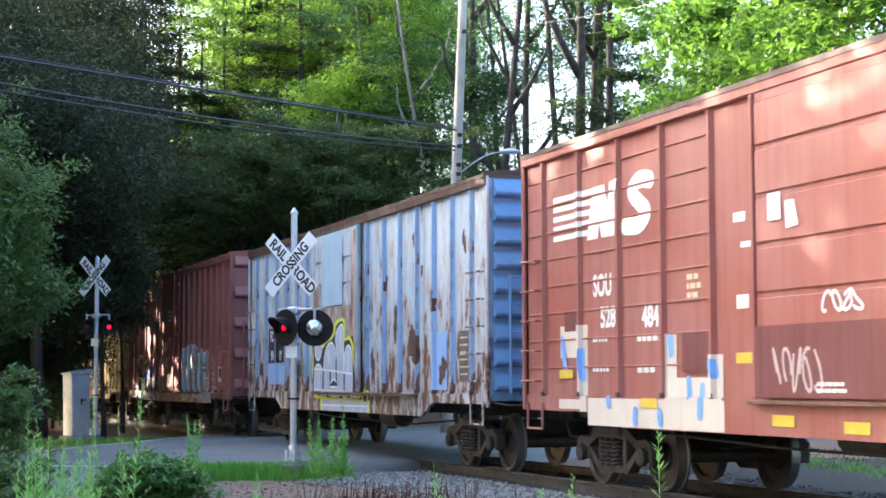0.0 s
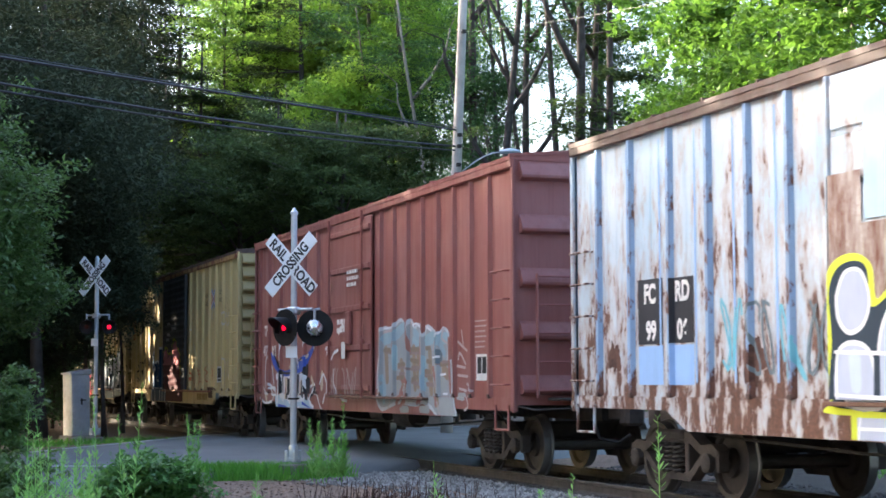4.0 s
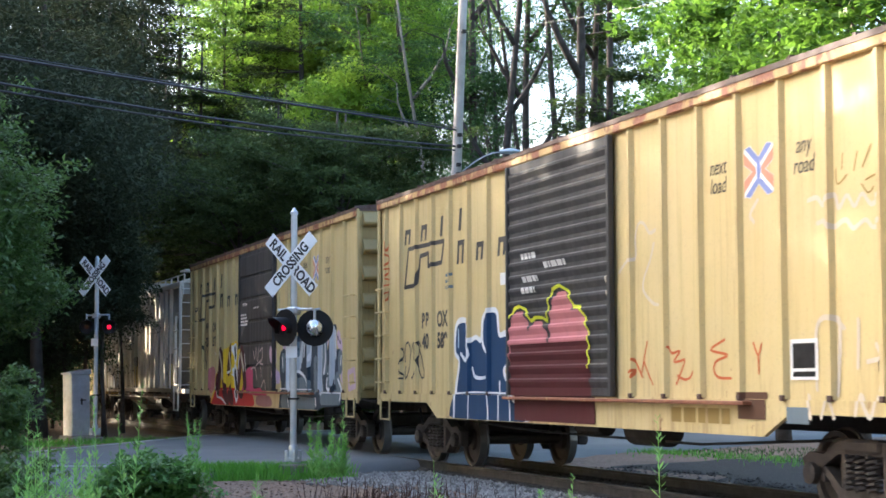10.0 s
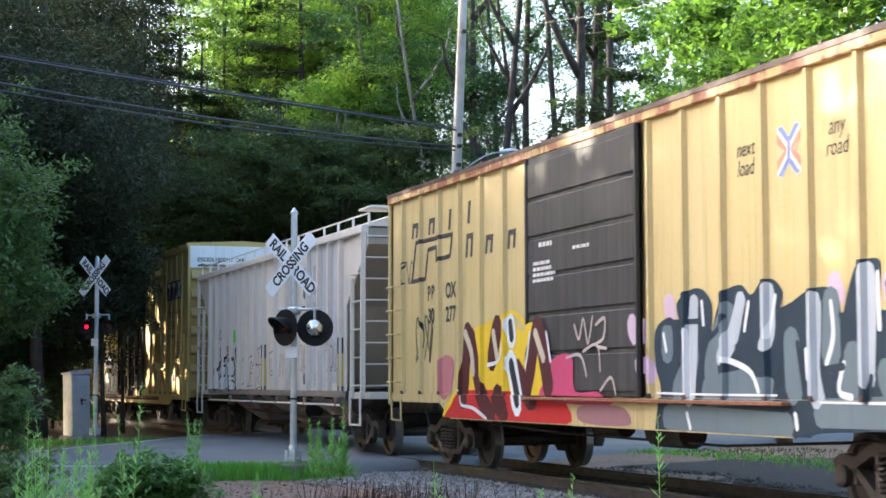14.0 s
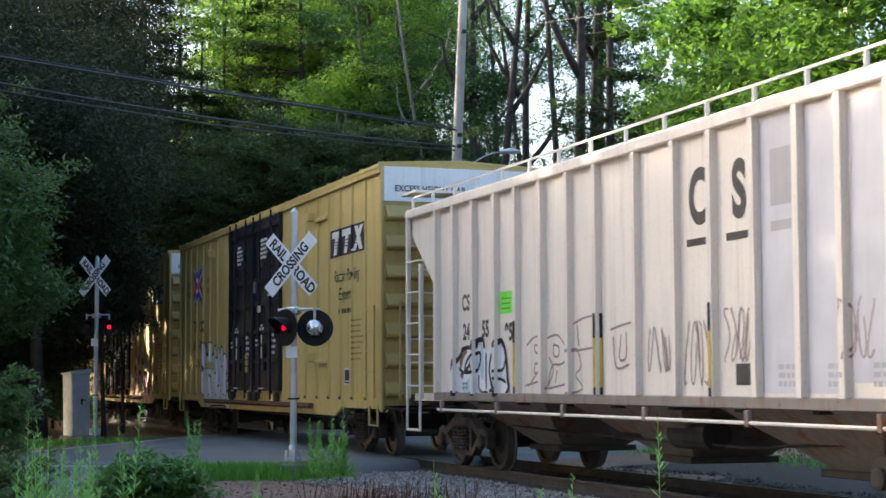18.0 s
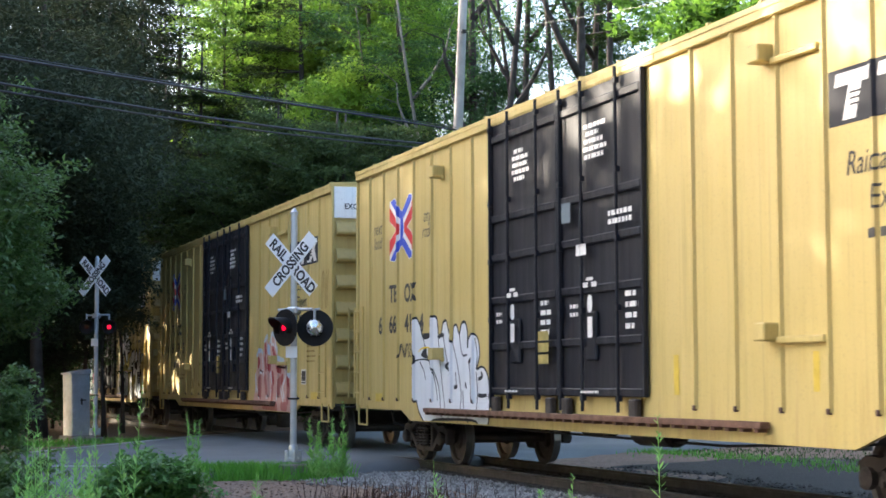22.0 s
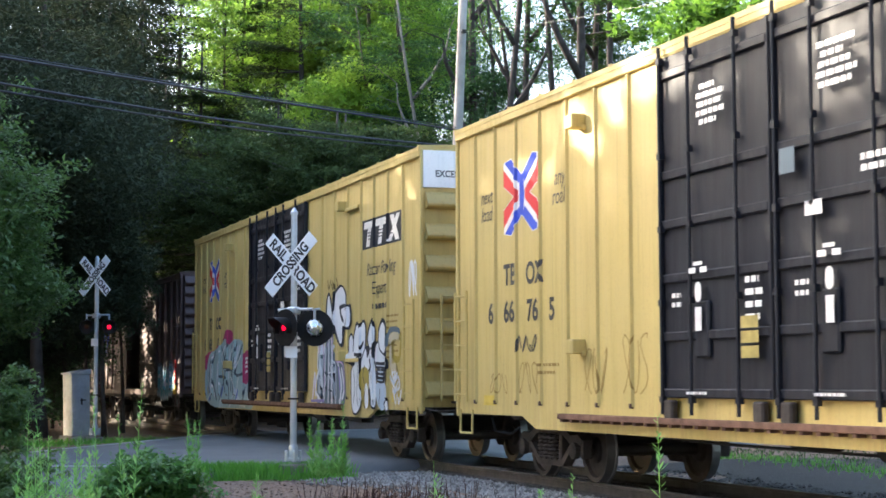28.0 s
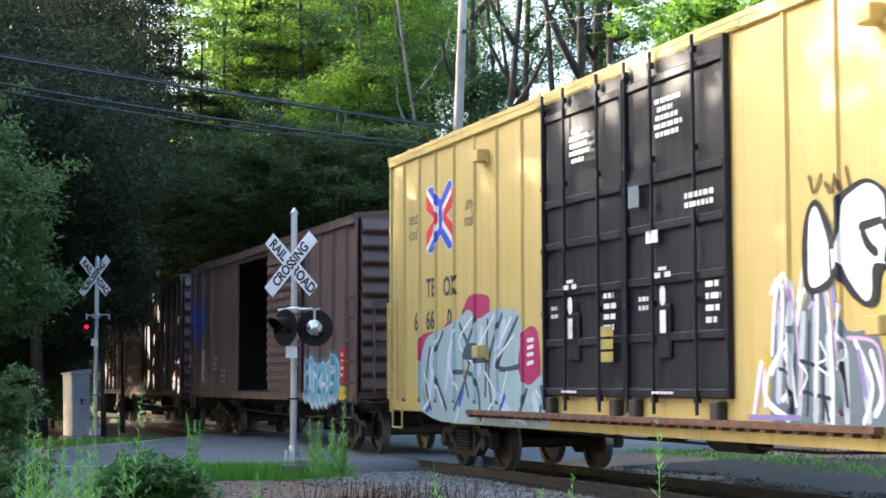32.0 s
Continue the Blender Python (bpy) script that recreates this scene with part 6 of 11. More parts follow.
def door_panelled(car, a, b, sill, eave, mat, n=6):
    bm = bmesh.new()
    box(bm, a, b, -SIDE - 0.03, -SIDE + 0.02, sill, eave - 0.14, 0.01)
    d = part("door", bm, mat, car)
    for i in range(n):
        bm = bmesh.new()
        z0 = sill + 0.06 + (eave - sill - 0.24) * i / n
        z1 = sill + 0.06 + (eave - sill - 0.24) * (i + 1) / n - 0.05
        box(bm, a + 0.08, b - 0.08, -SIDE - 0.055, -SIDE - 0.03, z0, z1, 0.014)
        part("door_panel", bm, mat, d)
    for x in (a, b - 0.06):
        bm = bmesh.new()
        box(bm, x, x + 0.06, -SIDE - 0.07, -SIDE + 0.02, sill, eave - 0.14, 0.01)
        part("door_stile", bm, mat, d)
    door_track(car, a - 0.1, b + 3.2, sill, M_YELLOW_CHORD if mat is M_GREYDOOR else M_TRACK)


def door_rodded(car, a, b, sill, eave, mat):
    """A plug door with level bars and two upright lock rods."""
    bm = bmesh.new()
    box(bm, a, b, -SIDE - 0.02, -SIDE + 0.02, sill, eave - 0.16, 0.01)
    d = part("door", bm, mat, car)
    for f in (0.04, 0.27, 0.5, 0.73, 0.95):
        z = sill + (eave - sill - 0.2) * f
        bm = bmesh.new()
        box(bm, a + 0.03, b - 0.03, -SIDE - 0.06, -SIDE - 0.02, z - 0.05, z + 0.05, 0.012)
        part("door_bar", bm, mat, d)
    for x in (a + 0.12, b - 0.35):
        lock_rod(d, x, sill - 0.05, eave - 0.05, -SIDE - 0.09, mat)
    bm = bmesh.new()
    box(bm, a + 1.2, a + 1.5, -SIDE - 0.09, -SIDE - 0.02, sill + 0.9, sill + 1.5, 0.02)
    part("latch_box", bm, mat, d)
    door_track(car, a - 0.1, b + 3.0, sill, M_TRACK)


def door_double(car, a, b, sill, eave, mat):
    """Two black plug doors, each with rods, bars and stencils."""
    mid = (a + b) / 2
    for k, (p, q) in enumerate(((a, mid - 0.03), (mid + 0.03, b))):
        bm = bmesh.new()
        box(bm, p, q, -SIDE - 0.015, -SIDE + 0.02, sill + 0.12, eave - 0.12, 0.01)
        d = part("door", bm, mat, car, "black plug door with white stencils")
        for f in (0.0, 0.17, 0.345, 0.51, 0.66, 0.97):
            z = sill + 0.17 + (eave - sill - 0.4) * f
            bm = bmesh.new()
            box(bm, p + 0.03, q - 0.03, -SIDE - 0.06, -SIDE - 0.015, z - 0.05, z + 0.05, 0.012)
            part("door_bar", bm, mat, d)
        for x in (p + 0.10, p + 0.78, q - 0.62):
            lock_rod(d, x, sill - 0.06, eave - 0.02, -SIDE - 0.085, mat)
        for x in (p, q - 0.06):
            bm = bmesh.new()
            box(bm, x, x + 0.06, -SIDE - 0.05, -SIDE, sill + 0.12, eave - 0.12, 0.01)
            part("door_stile", bm, mat, d)
        bm = bmesh.new()
        box(bm, p + 0.85, p + 1.15, -SIDE - 0.07, -SIDE - 0.015, sill + 0.55, sill + 1.15, 0.02)
        part("latch_box", bm, mat, d)
        for x in (p + 0.12, q - 0.35):
            bm = bmesh.new()
            box(bm, x, x + 0.2, -SIDE - 0.09, -SIDE, sill - 0.12, sill + 0.10, 0.02)
            part("roller", bm, M_TRUCK, d)
    bm = bmesh.new()
    box(bm, a - 0.3, b + 0.3, -SIDE - 0.03, -SIDE + 0.02, eave - 0.11, eave - 0.03, 0.01)
    part("upper_track", bm, M_YELLOW2, car)
    bm = bmesh.new()
    box(bm, a - 2.8, b + 2.7, -SIDE - 0.115, -SIDE + 0.0, sill - 0.17, sill - 0.10, 0.008)
    track = part("door_track", bm, M_TRACK, car, "rusty lower door track")
    bm = bmesh.new()
    lug = part("lug", box(bm, -0.04, 0.04, -SIDE - 0.10, -SIDE, sill - 0.205, sill - 0.17), M_TRACK, track)
    lug.location = (a - 2.7, 0, 0)
    for x in even(a - 2.4, b + 2.6, 34):
        part("lug", lug.data, None, track).location = (x, 0, 0)


DOORS.update(ribbed=door_ribbed, panelled=door_panelled, rodded=door_rodded, double=door_double)


# ---- covered hopper ----
def hopper(front, rear, label):
    car, cx, half = car_base("hopper_car", front, rear, label, "hopper car")
    eave, sill = 4.08, 1.16
    skin = SIDE - 0.09
    slope = 1.35
    for s in (-1, 1):
        bm = bmesh.new()
        y0, y1 = sorted((s * skin, s * (skin - 0.03)))
        prism(bm, [(-half, eave), (-half, eave - 0.32), (-half + slope, 2.72), (-half + slope, sill), (half - slope, sill), (half - slope, 2.72), (half, eave - 0.32), (half, eave)], y0, y1)
        part("side_sheet", bm, M_GREY, car)
        bm = bmesh.new()
        y0, y1 = sorted((s * SIDE, s * (SIDE - 0.12)))
        box(bm, -half, half, y0, y1, eave - 0.10, eave + 0.04, 0.015)
        part("top_chord", bm, M_GREY, car)
        bm = bmesh.new()
        box(bm, -half + slope - 0.05, half - slope + 0.05, y0 + 0.04, y1 - 0.04, sill - 0.12, sill + 0.004, 0.012)
        part("side_sill", bm, M_UNDERGREY, car)
    ribs = [-106.2, -105.4, -104.55, -103.65, -102.85, -101.95, -101.06, -100.2, -99.1, -98.1, -97.25, -96.35, -95.5, -94.75, -93.95]
    for x in ribs:
        bm = bmesh.new()
        prism(bm, [(-0.05, sill), (0.05, sill), (0.05, eave - 0.1), (-0.05, eave - 0.1)], -SIDE, -skin + 0.002)
        r = part("rib", bm, M_GREY, car)
        r.location = (x - cx, 0, 0)
    # slope sheets and end frames
    for s in (1, -1):
        bm = bmesh.new()
        pts = [(s * half, eave - 0.3), (s * (half - slope), 2.72), (s * (half - slope - 1.2), 1.2), (s * (half - slope - 1.3), 1.2), (s * (half - slope - 0.1), 2.75), (s * (half - 0.05), eave)]
        prism(bm, pts, -skin + 0.03, skin - 0.03)
        part("slope_sheet", bm, M_UNDERTAN, car)
        bm = bmesh.new()
        box(bm, min(s * half, s * (half - slope)), max(s * half, s * (half - slope)), -1.35, 1.35, sill - 0.14, sill - 0.02, 0.01)
        part("end_platform", bm, M_GREY, car)
        for x, z1 in ((half - 0.06, eave), (half - 0.72, 3.2)):
            for y in (-SIDE + 0.03, SIDE - 0.03):
                bm = bmesh.new()
                box(bm, s * x - 0.035, s * x + 0.035, y - 0.035, y + 0.035, sill - 0.1, z1, 0.008)
                part("end_post", bm, M_GREY, car)
        grab_irons(car, min(s * (half - 0.06), s * (half - 0.72)), -SIDE - 0.005, even(sill + 0.1, sill + 2.1, 5), M_GREY, 0.66)
        ladder(car, "end_ladder", (s * half, -SIDE + 0.05), 0.9, "y", sill, eave, even(sill + 0.1, sill + 2.76, 8), M_GREY)
        bm = bmesh.new()
        x0, x1 = s * (half - 0.1), s * (half - 0.75)
        pipe(bm, [(x0, -SIDE, sill), (x0, -SIDE, sill - 0.6), (x1, -SIDE, sill - 0.6), (x1, -SIDE, sill)], 0.022)
        part("sill_step", bm, M_GREY, car)
        bm = bmesh.new()
        box(bm, s * (half - 1.2) - 0.3, s * (half - 1.2) + 0.3, -0.16, 0.16, sill - 0.1, 1.7, 0.03)
        part("shear_plate", bm, M_UNDERTAN, car)
    bm = bmesh.new()
    ys = [(-SIDE, eave + 0.02), (-0.8, eave + 0.26), (0, eave + 0.32), (0.8, eave + 0.26), (SIDE, eave + 0.02)]
    a = [bm.verts.new((-half, y, z)) for y, z in ys]
    b = [bm.verts.new((half, y, z)) for y, z in ys]
    for i in range(4):
        bm.faces.new((a[i], a[i + 1], b[i + 1], b[i]))
    bm.faces.new(a)
    bm.faces.new(b[::-1])
    bm.faces.new((a[0], a[4], b[4], b[0]))
    part("roof", bm, M_GREY, car)
    for y in (-SIDE + 0.12, -SIDE + 0.66):
        bm = bmesh.new()
        board = part("running_board", box(bm, -half, half, y, y + 0.03, eave + 0.24, eave + 0.265), M_GREY, car, "pale grey roof walkway rail on short posts")
        post = None
        for x in even(-half, half, 16):
            if post is None:
                bm = bmesh.new()
                post = part("post", box(bm, -0.018, 0.018, y - 0.005, y + 0.035, eave + (0.0 if y < -1 else 0.1), eave + 0.24), M_GREY, board)
            else:
                post = part("post", post.data, None, board)
            post.location = (x, 0, 0)
    for sy in (-1, 1):
        bm = bmesh.new()
        rod(bm, (-half + slope + 0.2, sy * (SIDE - 0.02), sill - 0.26), (half - slope - 0.2, sy * (SIDE - 0.02), sill - 0.26), 0.022, seg=6)
        rail = part("side_pipe", bm, M_GREY, car, "pale pipe slung under the side sill")
        for x in even(-half + slope + 0.4, half - slope - 0.4, 6):
            bm = bmesh.new()
            box(bm, x - 0.04, x + 0.04, sy * (SIDE - 0.02) - 0.03, sy * (SIDE - 0.02) + 0.03, sill - 0.30, sill - 0.13, 0.008)
            part("pipe_bracket", bm, M_UNDERGREY, rail)
    for s in (1, -1):
        bm = bmesh.new()
        box(bm, s * half - 0.55, s * half + 0.25, -SIDE + 0.1, SIDE - 0.1, eave + 0.33, eave + 0.37, 0.006)
        part("roof_end_walkway", bm, M_GREY, car, "pale grey end walkway above the roof")
    for k in range(3):
        c = -half + 2 * half * (k + 0.5) / 3 * 0.78 + half * 0.22
        bm = bmesh.new()
        top = [(c - 1.75, -1.38), (c + 1.75, -1.38), (c + 1.75, 1.38), (c - 1.75, 1.38)]
        bot = [(c - 0.45, -0.5), (c + 0.45, -0.5), (c + 0.45, 0.5), (c - 0.45, 0.5)]
        t = [bm.verts.new((x, y, sill)) for x, y in top]
        u = [bm.verts.new((x, y, 0.42)) for x, y in bot]
        bm.faces.new(t)
        bm.faces.new(u)
        for i in range(4):
            bm.faces.new((t[i], t[(i + 1) % 4], u[(i + 1) % 4], u[i]))
        h = part("hopper_bay", bm, M_UNDERGREY, car, "grimy grey discharge hopper")
        bm = bmesh.new()
        box(bm, c - 0.55, c + 0.55, -0.6, 0.6, 0.34, 0.42, 0.01)
        part("gate", bm, M_TRUCK, h)
    running_gear(car, half, 1.5, sill)
    side = Side(car, cx, ribs, 0.05, None, sill - 0.2, 0.09)
    side.rib_w = 0.06
    return car, side


M_UNDERTAN = paint("grimy_tan_paint", (0.30, 0.25, 0.19), 0.3, 0.2)
M_UNDERGREY = paint("grimy_grey_paint", (0.22, 0.19, 0.165), 0.35, 0.2)


# ---- car lettering ----
def chevron_x(s, x, z, h, w, red, blue):
    """The crossed arrow mark: red and blue bars that meet in an X."""
    fs = []
    for sx in (-1, 1):
        for sz in (-1, 1):
            def q(*pts):
                return [(x + sx * a * w, z + sz * b * h) for a, b in pts]
            fs.append((q((0.0, 0.28), (0.02, 0.28), (0.285, 0.515), (0.50, 0.475), (0.50, 0.15), (0.215, -0.01), (0.0, 0.0)), 2, 1))
            fs.append((q((0.02, 0.27), (0.29, 0.50), (0.47, 0.47), (0.07, 0.15)), 1, 2))
            fs.append((q((0.09, 0.06), (0.50, 0.39), (0.50, 0.16), (0.21, 0.0), (0.09, 0.0)), 0, 3))
    fs.append(([(x - w * 0.05, z - h * 0.27), (x + w * 0.04, z - h * 0.27), (x + w * 0.075, z), (x + w * 0.04, z + h * 0.27), (x - w * 0.05, z + h * 0.27), (x - w * 0.055, z)], 1, 5))
    s.lay("emblem", fs, [red, blue, M_STENCIL], "red and blue crossed bar emblem")


def rail_mark(s, x0, z0, k=1.0):
    """Dark slanted blocks and a bent outline mark."""
    fs = []
    for i, (dx, dz, h) in enumerate(((0.21, 0.73, .25), (1.06, 0.73, .26), (1.93, 0.73, .32), (2.80, 0.75, .34), (2.82, 0.24, .36), (3.66, 0.24, .27), (4.56, 0.24, .27))):
        x, z = x0 + dx * k, z0 + dz * k
        h *= k
        if i in (2, 3):
            fs.append(([(x - .05, z), (x + .06, z), (x + .12, z + h), (x + .01, z + h)], 0, 0))
        else:
            w = 0.30 * k
            fs += [([(x - w / 2, z), (x - w / 2 + .09, z), (x - w / 2 + .14, z + h), (x - w / 2 + .05, z + h)], 0, 0),
                   ([(x + w / 2 - .09, z), (x + w / 2, z), (x + w / 2 + .05, z + h), (x + w / 2 - .04, z + h)], 0, 0),
                   (rect(x - w / 2 + 0.05, x + w / 2, z + h - 0.08, z + h), 0, 1)]
    p = [(0.08, 0.02), (0.28, 0.65), (2.07, 0.65), (1.96, 0.32), (1.30, 0.30), (1.31, 0.51), (0.91, 0.49), (0.76, 0.03), (0.08, 0.02)]
    path = [[(x0 + a * k, z0 + b * k) for a, b in p]]
    fs += stroke(path, 0.035, 0, 0)
    s.lay("emblem", fs, [M_INK], "dark bent-bar emblem with slanted blocks")


def build_marks_old_red(s):
    fs = []
    for i in range(5):
        z = 3.62 - 0.125 * i
        fs.append((rect(-20.2, -18.95 + 0.02 * i, z, z + 0.07), 0, 0))
    fs.append(([(-19.14, 3.06), (-18.82, 3.06), (-18.64, 3.70), (-18.96, 3.70)], 0, 1))
    fs.append(([(-18.96, 3.70), (-18.62, 3.70), (-18.38, 3.06), (-18.70, 3.06)], 0, 2))
    fs.append(([(-18.64, 3.06), (-18.34, 3.06), (-18.16, 3.72), (-18.46, 3.72)], 0, 3))
    curl = flow([(-17.36, 3.62), (-17.64, 3.65), (-17.86, 3.54), (-17.66, 3.39), (-17.46, 3.26), (-17.66, 3.13), (-18.04, 3.14)], False, 5)
    fs += stroke([curl], 0.105, 0, 4, 0.2)
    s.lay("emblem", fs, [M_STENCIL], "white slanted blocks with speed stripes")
    s.text("SOU", -18.7, 2.47, 0.36, M_STENCIL, 0.75)
    s.text("528", -18.55, 2.08, 0.34, M_STENCIL, 0.85)
    s.text("484", -17.4, 2.05, 0.34, M_STENCIL, 0.85)
    s.bars(-19.0, -18.4, 1.78, 1.88, 1, M_STENCIL, seed=2)
    s.bars(-17.75, -17.15, 1.76, 1.86, 1, M_STENCIL, seed=3)
    s.bars(-19.0, -18.5, 1.42, 1.52, 1, M_STENCIL, seed=4)
    s.bars(-17.75, -17.2, 1.40, 1.50, 1, M_STENCIL, seed=5)
    s.bars(-16.5, -16.15, 2.2, 2.5, 3, S_FAINT, seed=6)
    pale = spray("patched_white_paint", (0.62, 0.55, 0.46))
    fs = [(rect(-20.0, -19.15, 1.62, 2.02), 0, 0), (rect(-19.35, -19.15, 0.95, 1.7), 0, 1), (rect(-20.0, -19.2, 0.98, 1.10), 0, 2), (rect(-19.1, -15.65, 0.79, 1.12), 0, 3),
          (rect(-17.0, -16.75, 1.1, 1.85), 0, 4), (rect(-15.95, -15.7, 1.1, 1.6), 0, 5), (rect(-17.0, -15.7, 1.1, 1.36), 0, 6)]
    s.lay_each("patch", fs, [pale], "flaking white paint patch")
    s.lay("patch", stroke([[(-19.92, 1.85), (-19.8, 1.42)], [(-19.28, 1.68), (-19.25, 1.37)], [(-18.49, 1.1), (-18.47, 1.05)], [(-17.75, 0.98), (-17.76, 0.86)], [(-17.13, 0.97), (-17.11, 0.87)], [(-16.46, 1.33), (-16.44, 1.18)], [(-16.15, 1.25), (-16.18, 0.96)], [(-15.88, 1.5), (-15.84, 1.4)], [(-16.89, 1.79), (-16.87, 1.63)]], 0.06, 0, 9), [spray("bright_blue_dabs", (0.20, 0.38, 0.75))], "bright blue paint dabs")
    s.lay_each("patch", [(rect(-16.6, -15.95, 1.42, 1.85), 0, 8), (rect(-19.85, -19.4, 1.95, 2.2), 0, 8)], [M_MAROON], "dark red repainted square")
    s.lay_each("reflector", [(rect(a, a + 0.42, z, z + 0.11), 0, 9) for a, z in ((-20.0, 1.36), (-17.6, 1.02), (-15.42, 1.50), (-14.68, 0.88), (-13.4, 0.84))], [M_YLABEL], "yellow reflective label")
    s.lay_each("patch", [(rect(-15.4, -15.15, 2.06, 2.20), 0, 0), (rect(-15.45, -15.2, 2.95, 3.05), 0, 0), (rect(-15.3, -15.05, 2.68, 2.74), 0, 0), (rect(-14.55, -14.3, 2.88, 3.15), 0, 0), ([(-14.2, 2.78), (-13.98, 2.8), (-14.05, 3.05), (-14.22, 3.05)], 0, 0)], [M_STENCIL], "white paint dabs")
    s.lay_each("patch", [(rect(-14.85, -11.4, 1.16, 1.86), 0, 0)], [M_MAROON], "dark maroon lower part of the door")
    tag(s, -14.5, -13.6, 1.2, 1.65, S_FADEWHITE, 31, 0.022, 5)
    tag(s, -13.6, -12.9, 1.95, 2.15, S_WHITE, 32, 0.02, 4)
    s.bars(-13.7, -13.2, 1.2, 1.32, 2, M_STENCIL, seed=7)


M_MAROON = paint("dark_maroon_paint", (0.13, 0.03, 0.03), 0.1, 0.1)


def build_marks_blue(s):
    s.lay_each("stencil_panel", [(rect(-36.15, -35.52, 1.74, 2.48), 0, 0), (rect(-35.28, -34.78, 1.74, 2.46), 0, 0)], [S_BLACK], "black number panel")
    for word, x, z in (("FC", -35.85, 2.30), ("RD", -35.05, 2.30), ("99", -35.82, 1.88), ("06", -35.05, 1.88)):
        s.text(word, x, z, 0.30, M_STENCIL, 0.85)
    s.lay_each("stencil_panel", [(rect(-23.85, -23.4, 1.75, 2.08), 0, 0), (rect(-23.85, -23.4, 1.32, 1.72), 0, 0)], [M_PANEL], "dark data panel")
    s.bars(-23.8, -23.45, 1.4, 2.05, 6, S_FAINT, 0.25, seed=8)
    clean = spray("clean_pale_blue_paint", (0.42, 0.57, 0.68))
    s.lay_each("patch", [(rect(-31.3, -29.85, 2.75, 4.1), 0, 0)], [clean], "clean pale blue sheet on the door")
    s.lay_each("patch", [(rect(-31.92, -28.95, 1.95, 2.72), 0, 0), (rect(-29.30, -28.95, 1.2, 4.05), 0, 0), (rect(-31.92, -31.35, 2.72, 3.2), 0, 0)], [M_DOORRUST], "rust-stained sheet on the door")
    bl = spray("fresh_blue_patch", (0.30, 0.46, 0.74))
    s.lay_each("patch", [(rect(-25.1, -24.4, 1.2, 2.1), 0, 0), (rect(-36.15, -35.52, 1.28, 1.72), 0, 0), (rect(-35.28, -34.78, 1.28, 1.72), 0, 0)], [bl], "blue touched-up patch")
    for x in even(-23.75, -28.15, 6) + even(-32.75, -37.0, 6):
        s.lay_each("patch", [(rect(x - 0.30, x - 0.26, 1.3, 4.05), 0, 0)], [bl], "blue streak along a rib")
    for i, (x, z, w, h) in enumerate(((-31.5, 2.2, 0.6, 0.5), (-29.3, 1.8, 0.55, 1.1), (-26.0, 1.9, 0.7, 1.0), (-28.3, 1.6, 0.3, 0.8), (-25.0, 2.6, 0.4, 0.4), (-27.0, 2.3, 0.35, 0.7), (-24.6, 1.5, 0.5, 0.5), (-33.5, 1.5, 0.5, 0.7), (-36.8, 1.6, 0.35, 0.6), (-23.6, 3.4, 0.2, 0.5), (-26.0, 3.6, 0.25, 0.3), (-25.6, 3.1, .2, .2), (-27.5, 3.0, .2, .3))):
        rng = random.Random(70 + i)
        pts = []
        for k in range(40):
            a = 2 * math.pi * k / 40
            r = 0.72 + 0.22 * math.sin(2 * a + i) + 0.12 * math.sin(5 * a + 2 * i) + rng.uniform(-0.1, 0.1)
            pts.append((x + w / 2 * r * math.cos(a), z + h / 2 * r * math.sin(a)))
        s.lay("rust_patch", [(pts, 0, 1)], [M_RUST], "flaked rust patch")
    m = Mural(s, 0.79)
    m.fill(S_LIME, [(-32.04, 1.17), (-31.95, 1.76), (-31.98, 2.18), (-31.83, 2.4), (-31.49, 2.46), (-31.21, 2.34), (-31.15, 2.04), (-30.95, 2.12), (-30.6, 2.17), (-30.42, 2.27), (-30.34, 2.42), (-30.03, 2.49), (-29.69, 2.45), (-29.63, 2.13), (-29.44, 2.15), (-29.19, 2.06), (-29.07, 1.84), (-29.1, 1.19), (-29.16, 1.04), (-31.97, 1.01)])
    m.fill(S_NAVYGREY, [(-31.94, 1.23), (-31.87, 1.7), (-31.91, 2.12), (-31.76, 2.34), (-31.47, 2.39), (-31.28, 2.3), (-31.23, 1.97), (-30.91, 2.07), (-30.56, 2.12), (-30.34, 2.22), (-30.26, 2.35), (-29.99, 2.43), (-29.77, 2.39), (-29.73, 2.07), (-29.46, 2.09), (-29.26, 2.01), (-29.16, 1.79), (-29.19, 1.09), (-31.87, 1.07)])
    m.fill(S_LAVENDER, [(-31.79, 2.08), (-31.64, 2.29), (-31.38, 2.29), (-31.25, 2.04), (-31.35, 1.82), (-31.58, 1.75), (-31.75, 1.87)], S_WHITE, 0.02)
    m.fill(S_LAVENDER, [(-31.8, 1.1), (-31.78, 1.56), (-31.51, 1.66), (-31.24, 1.54), (-31.21, 1.1)], S_WHITE, 0.02)
    m.fill(S_LAVENDER, [(-31.16, 1.1), (-31.12, 1.63), (-30.96, 1.93), (-30.62, 2.06), (-30.35, 1.96), (-30.26, 1.72), (-30.26, 1.1)], S_WHITE, 0.02)
    m.fill(S_LAVENDER, [(-30.2, 1.1), (-30.18, 1.72), (-30.28, 2.15), (-30.03, 2.34), (-29.79, 2.35), (-29.73, 2.07), (-29.78, 1.1)], S_WHITE, 0.02)
    m.fill(S_LAVENDER, [(-29.71, 1.1), (-29.7, 1.71), (-29.58, 1.93), (-29.39, 1.98), (-29.21, 1.86), (-29.17, 1.59), (-29.22, 1.1)], S_WHITE, 0.02)
    m.line(S_SILVERBLUE, 0.09, [(-29.96, 2.24), (-29.91, 1.92)])
    m.line(S_SILVERBLUE, 0.09, [(-30.8, 1.85), (-30.68, 1.73)])
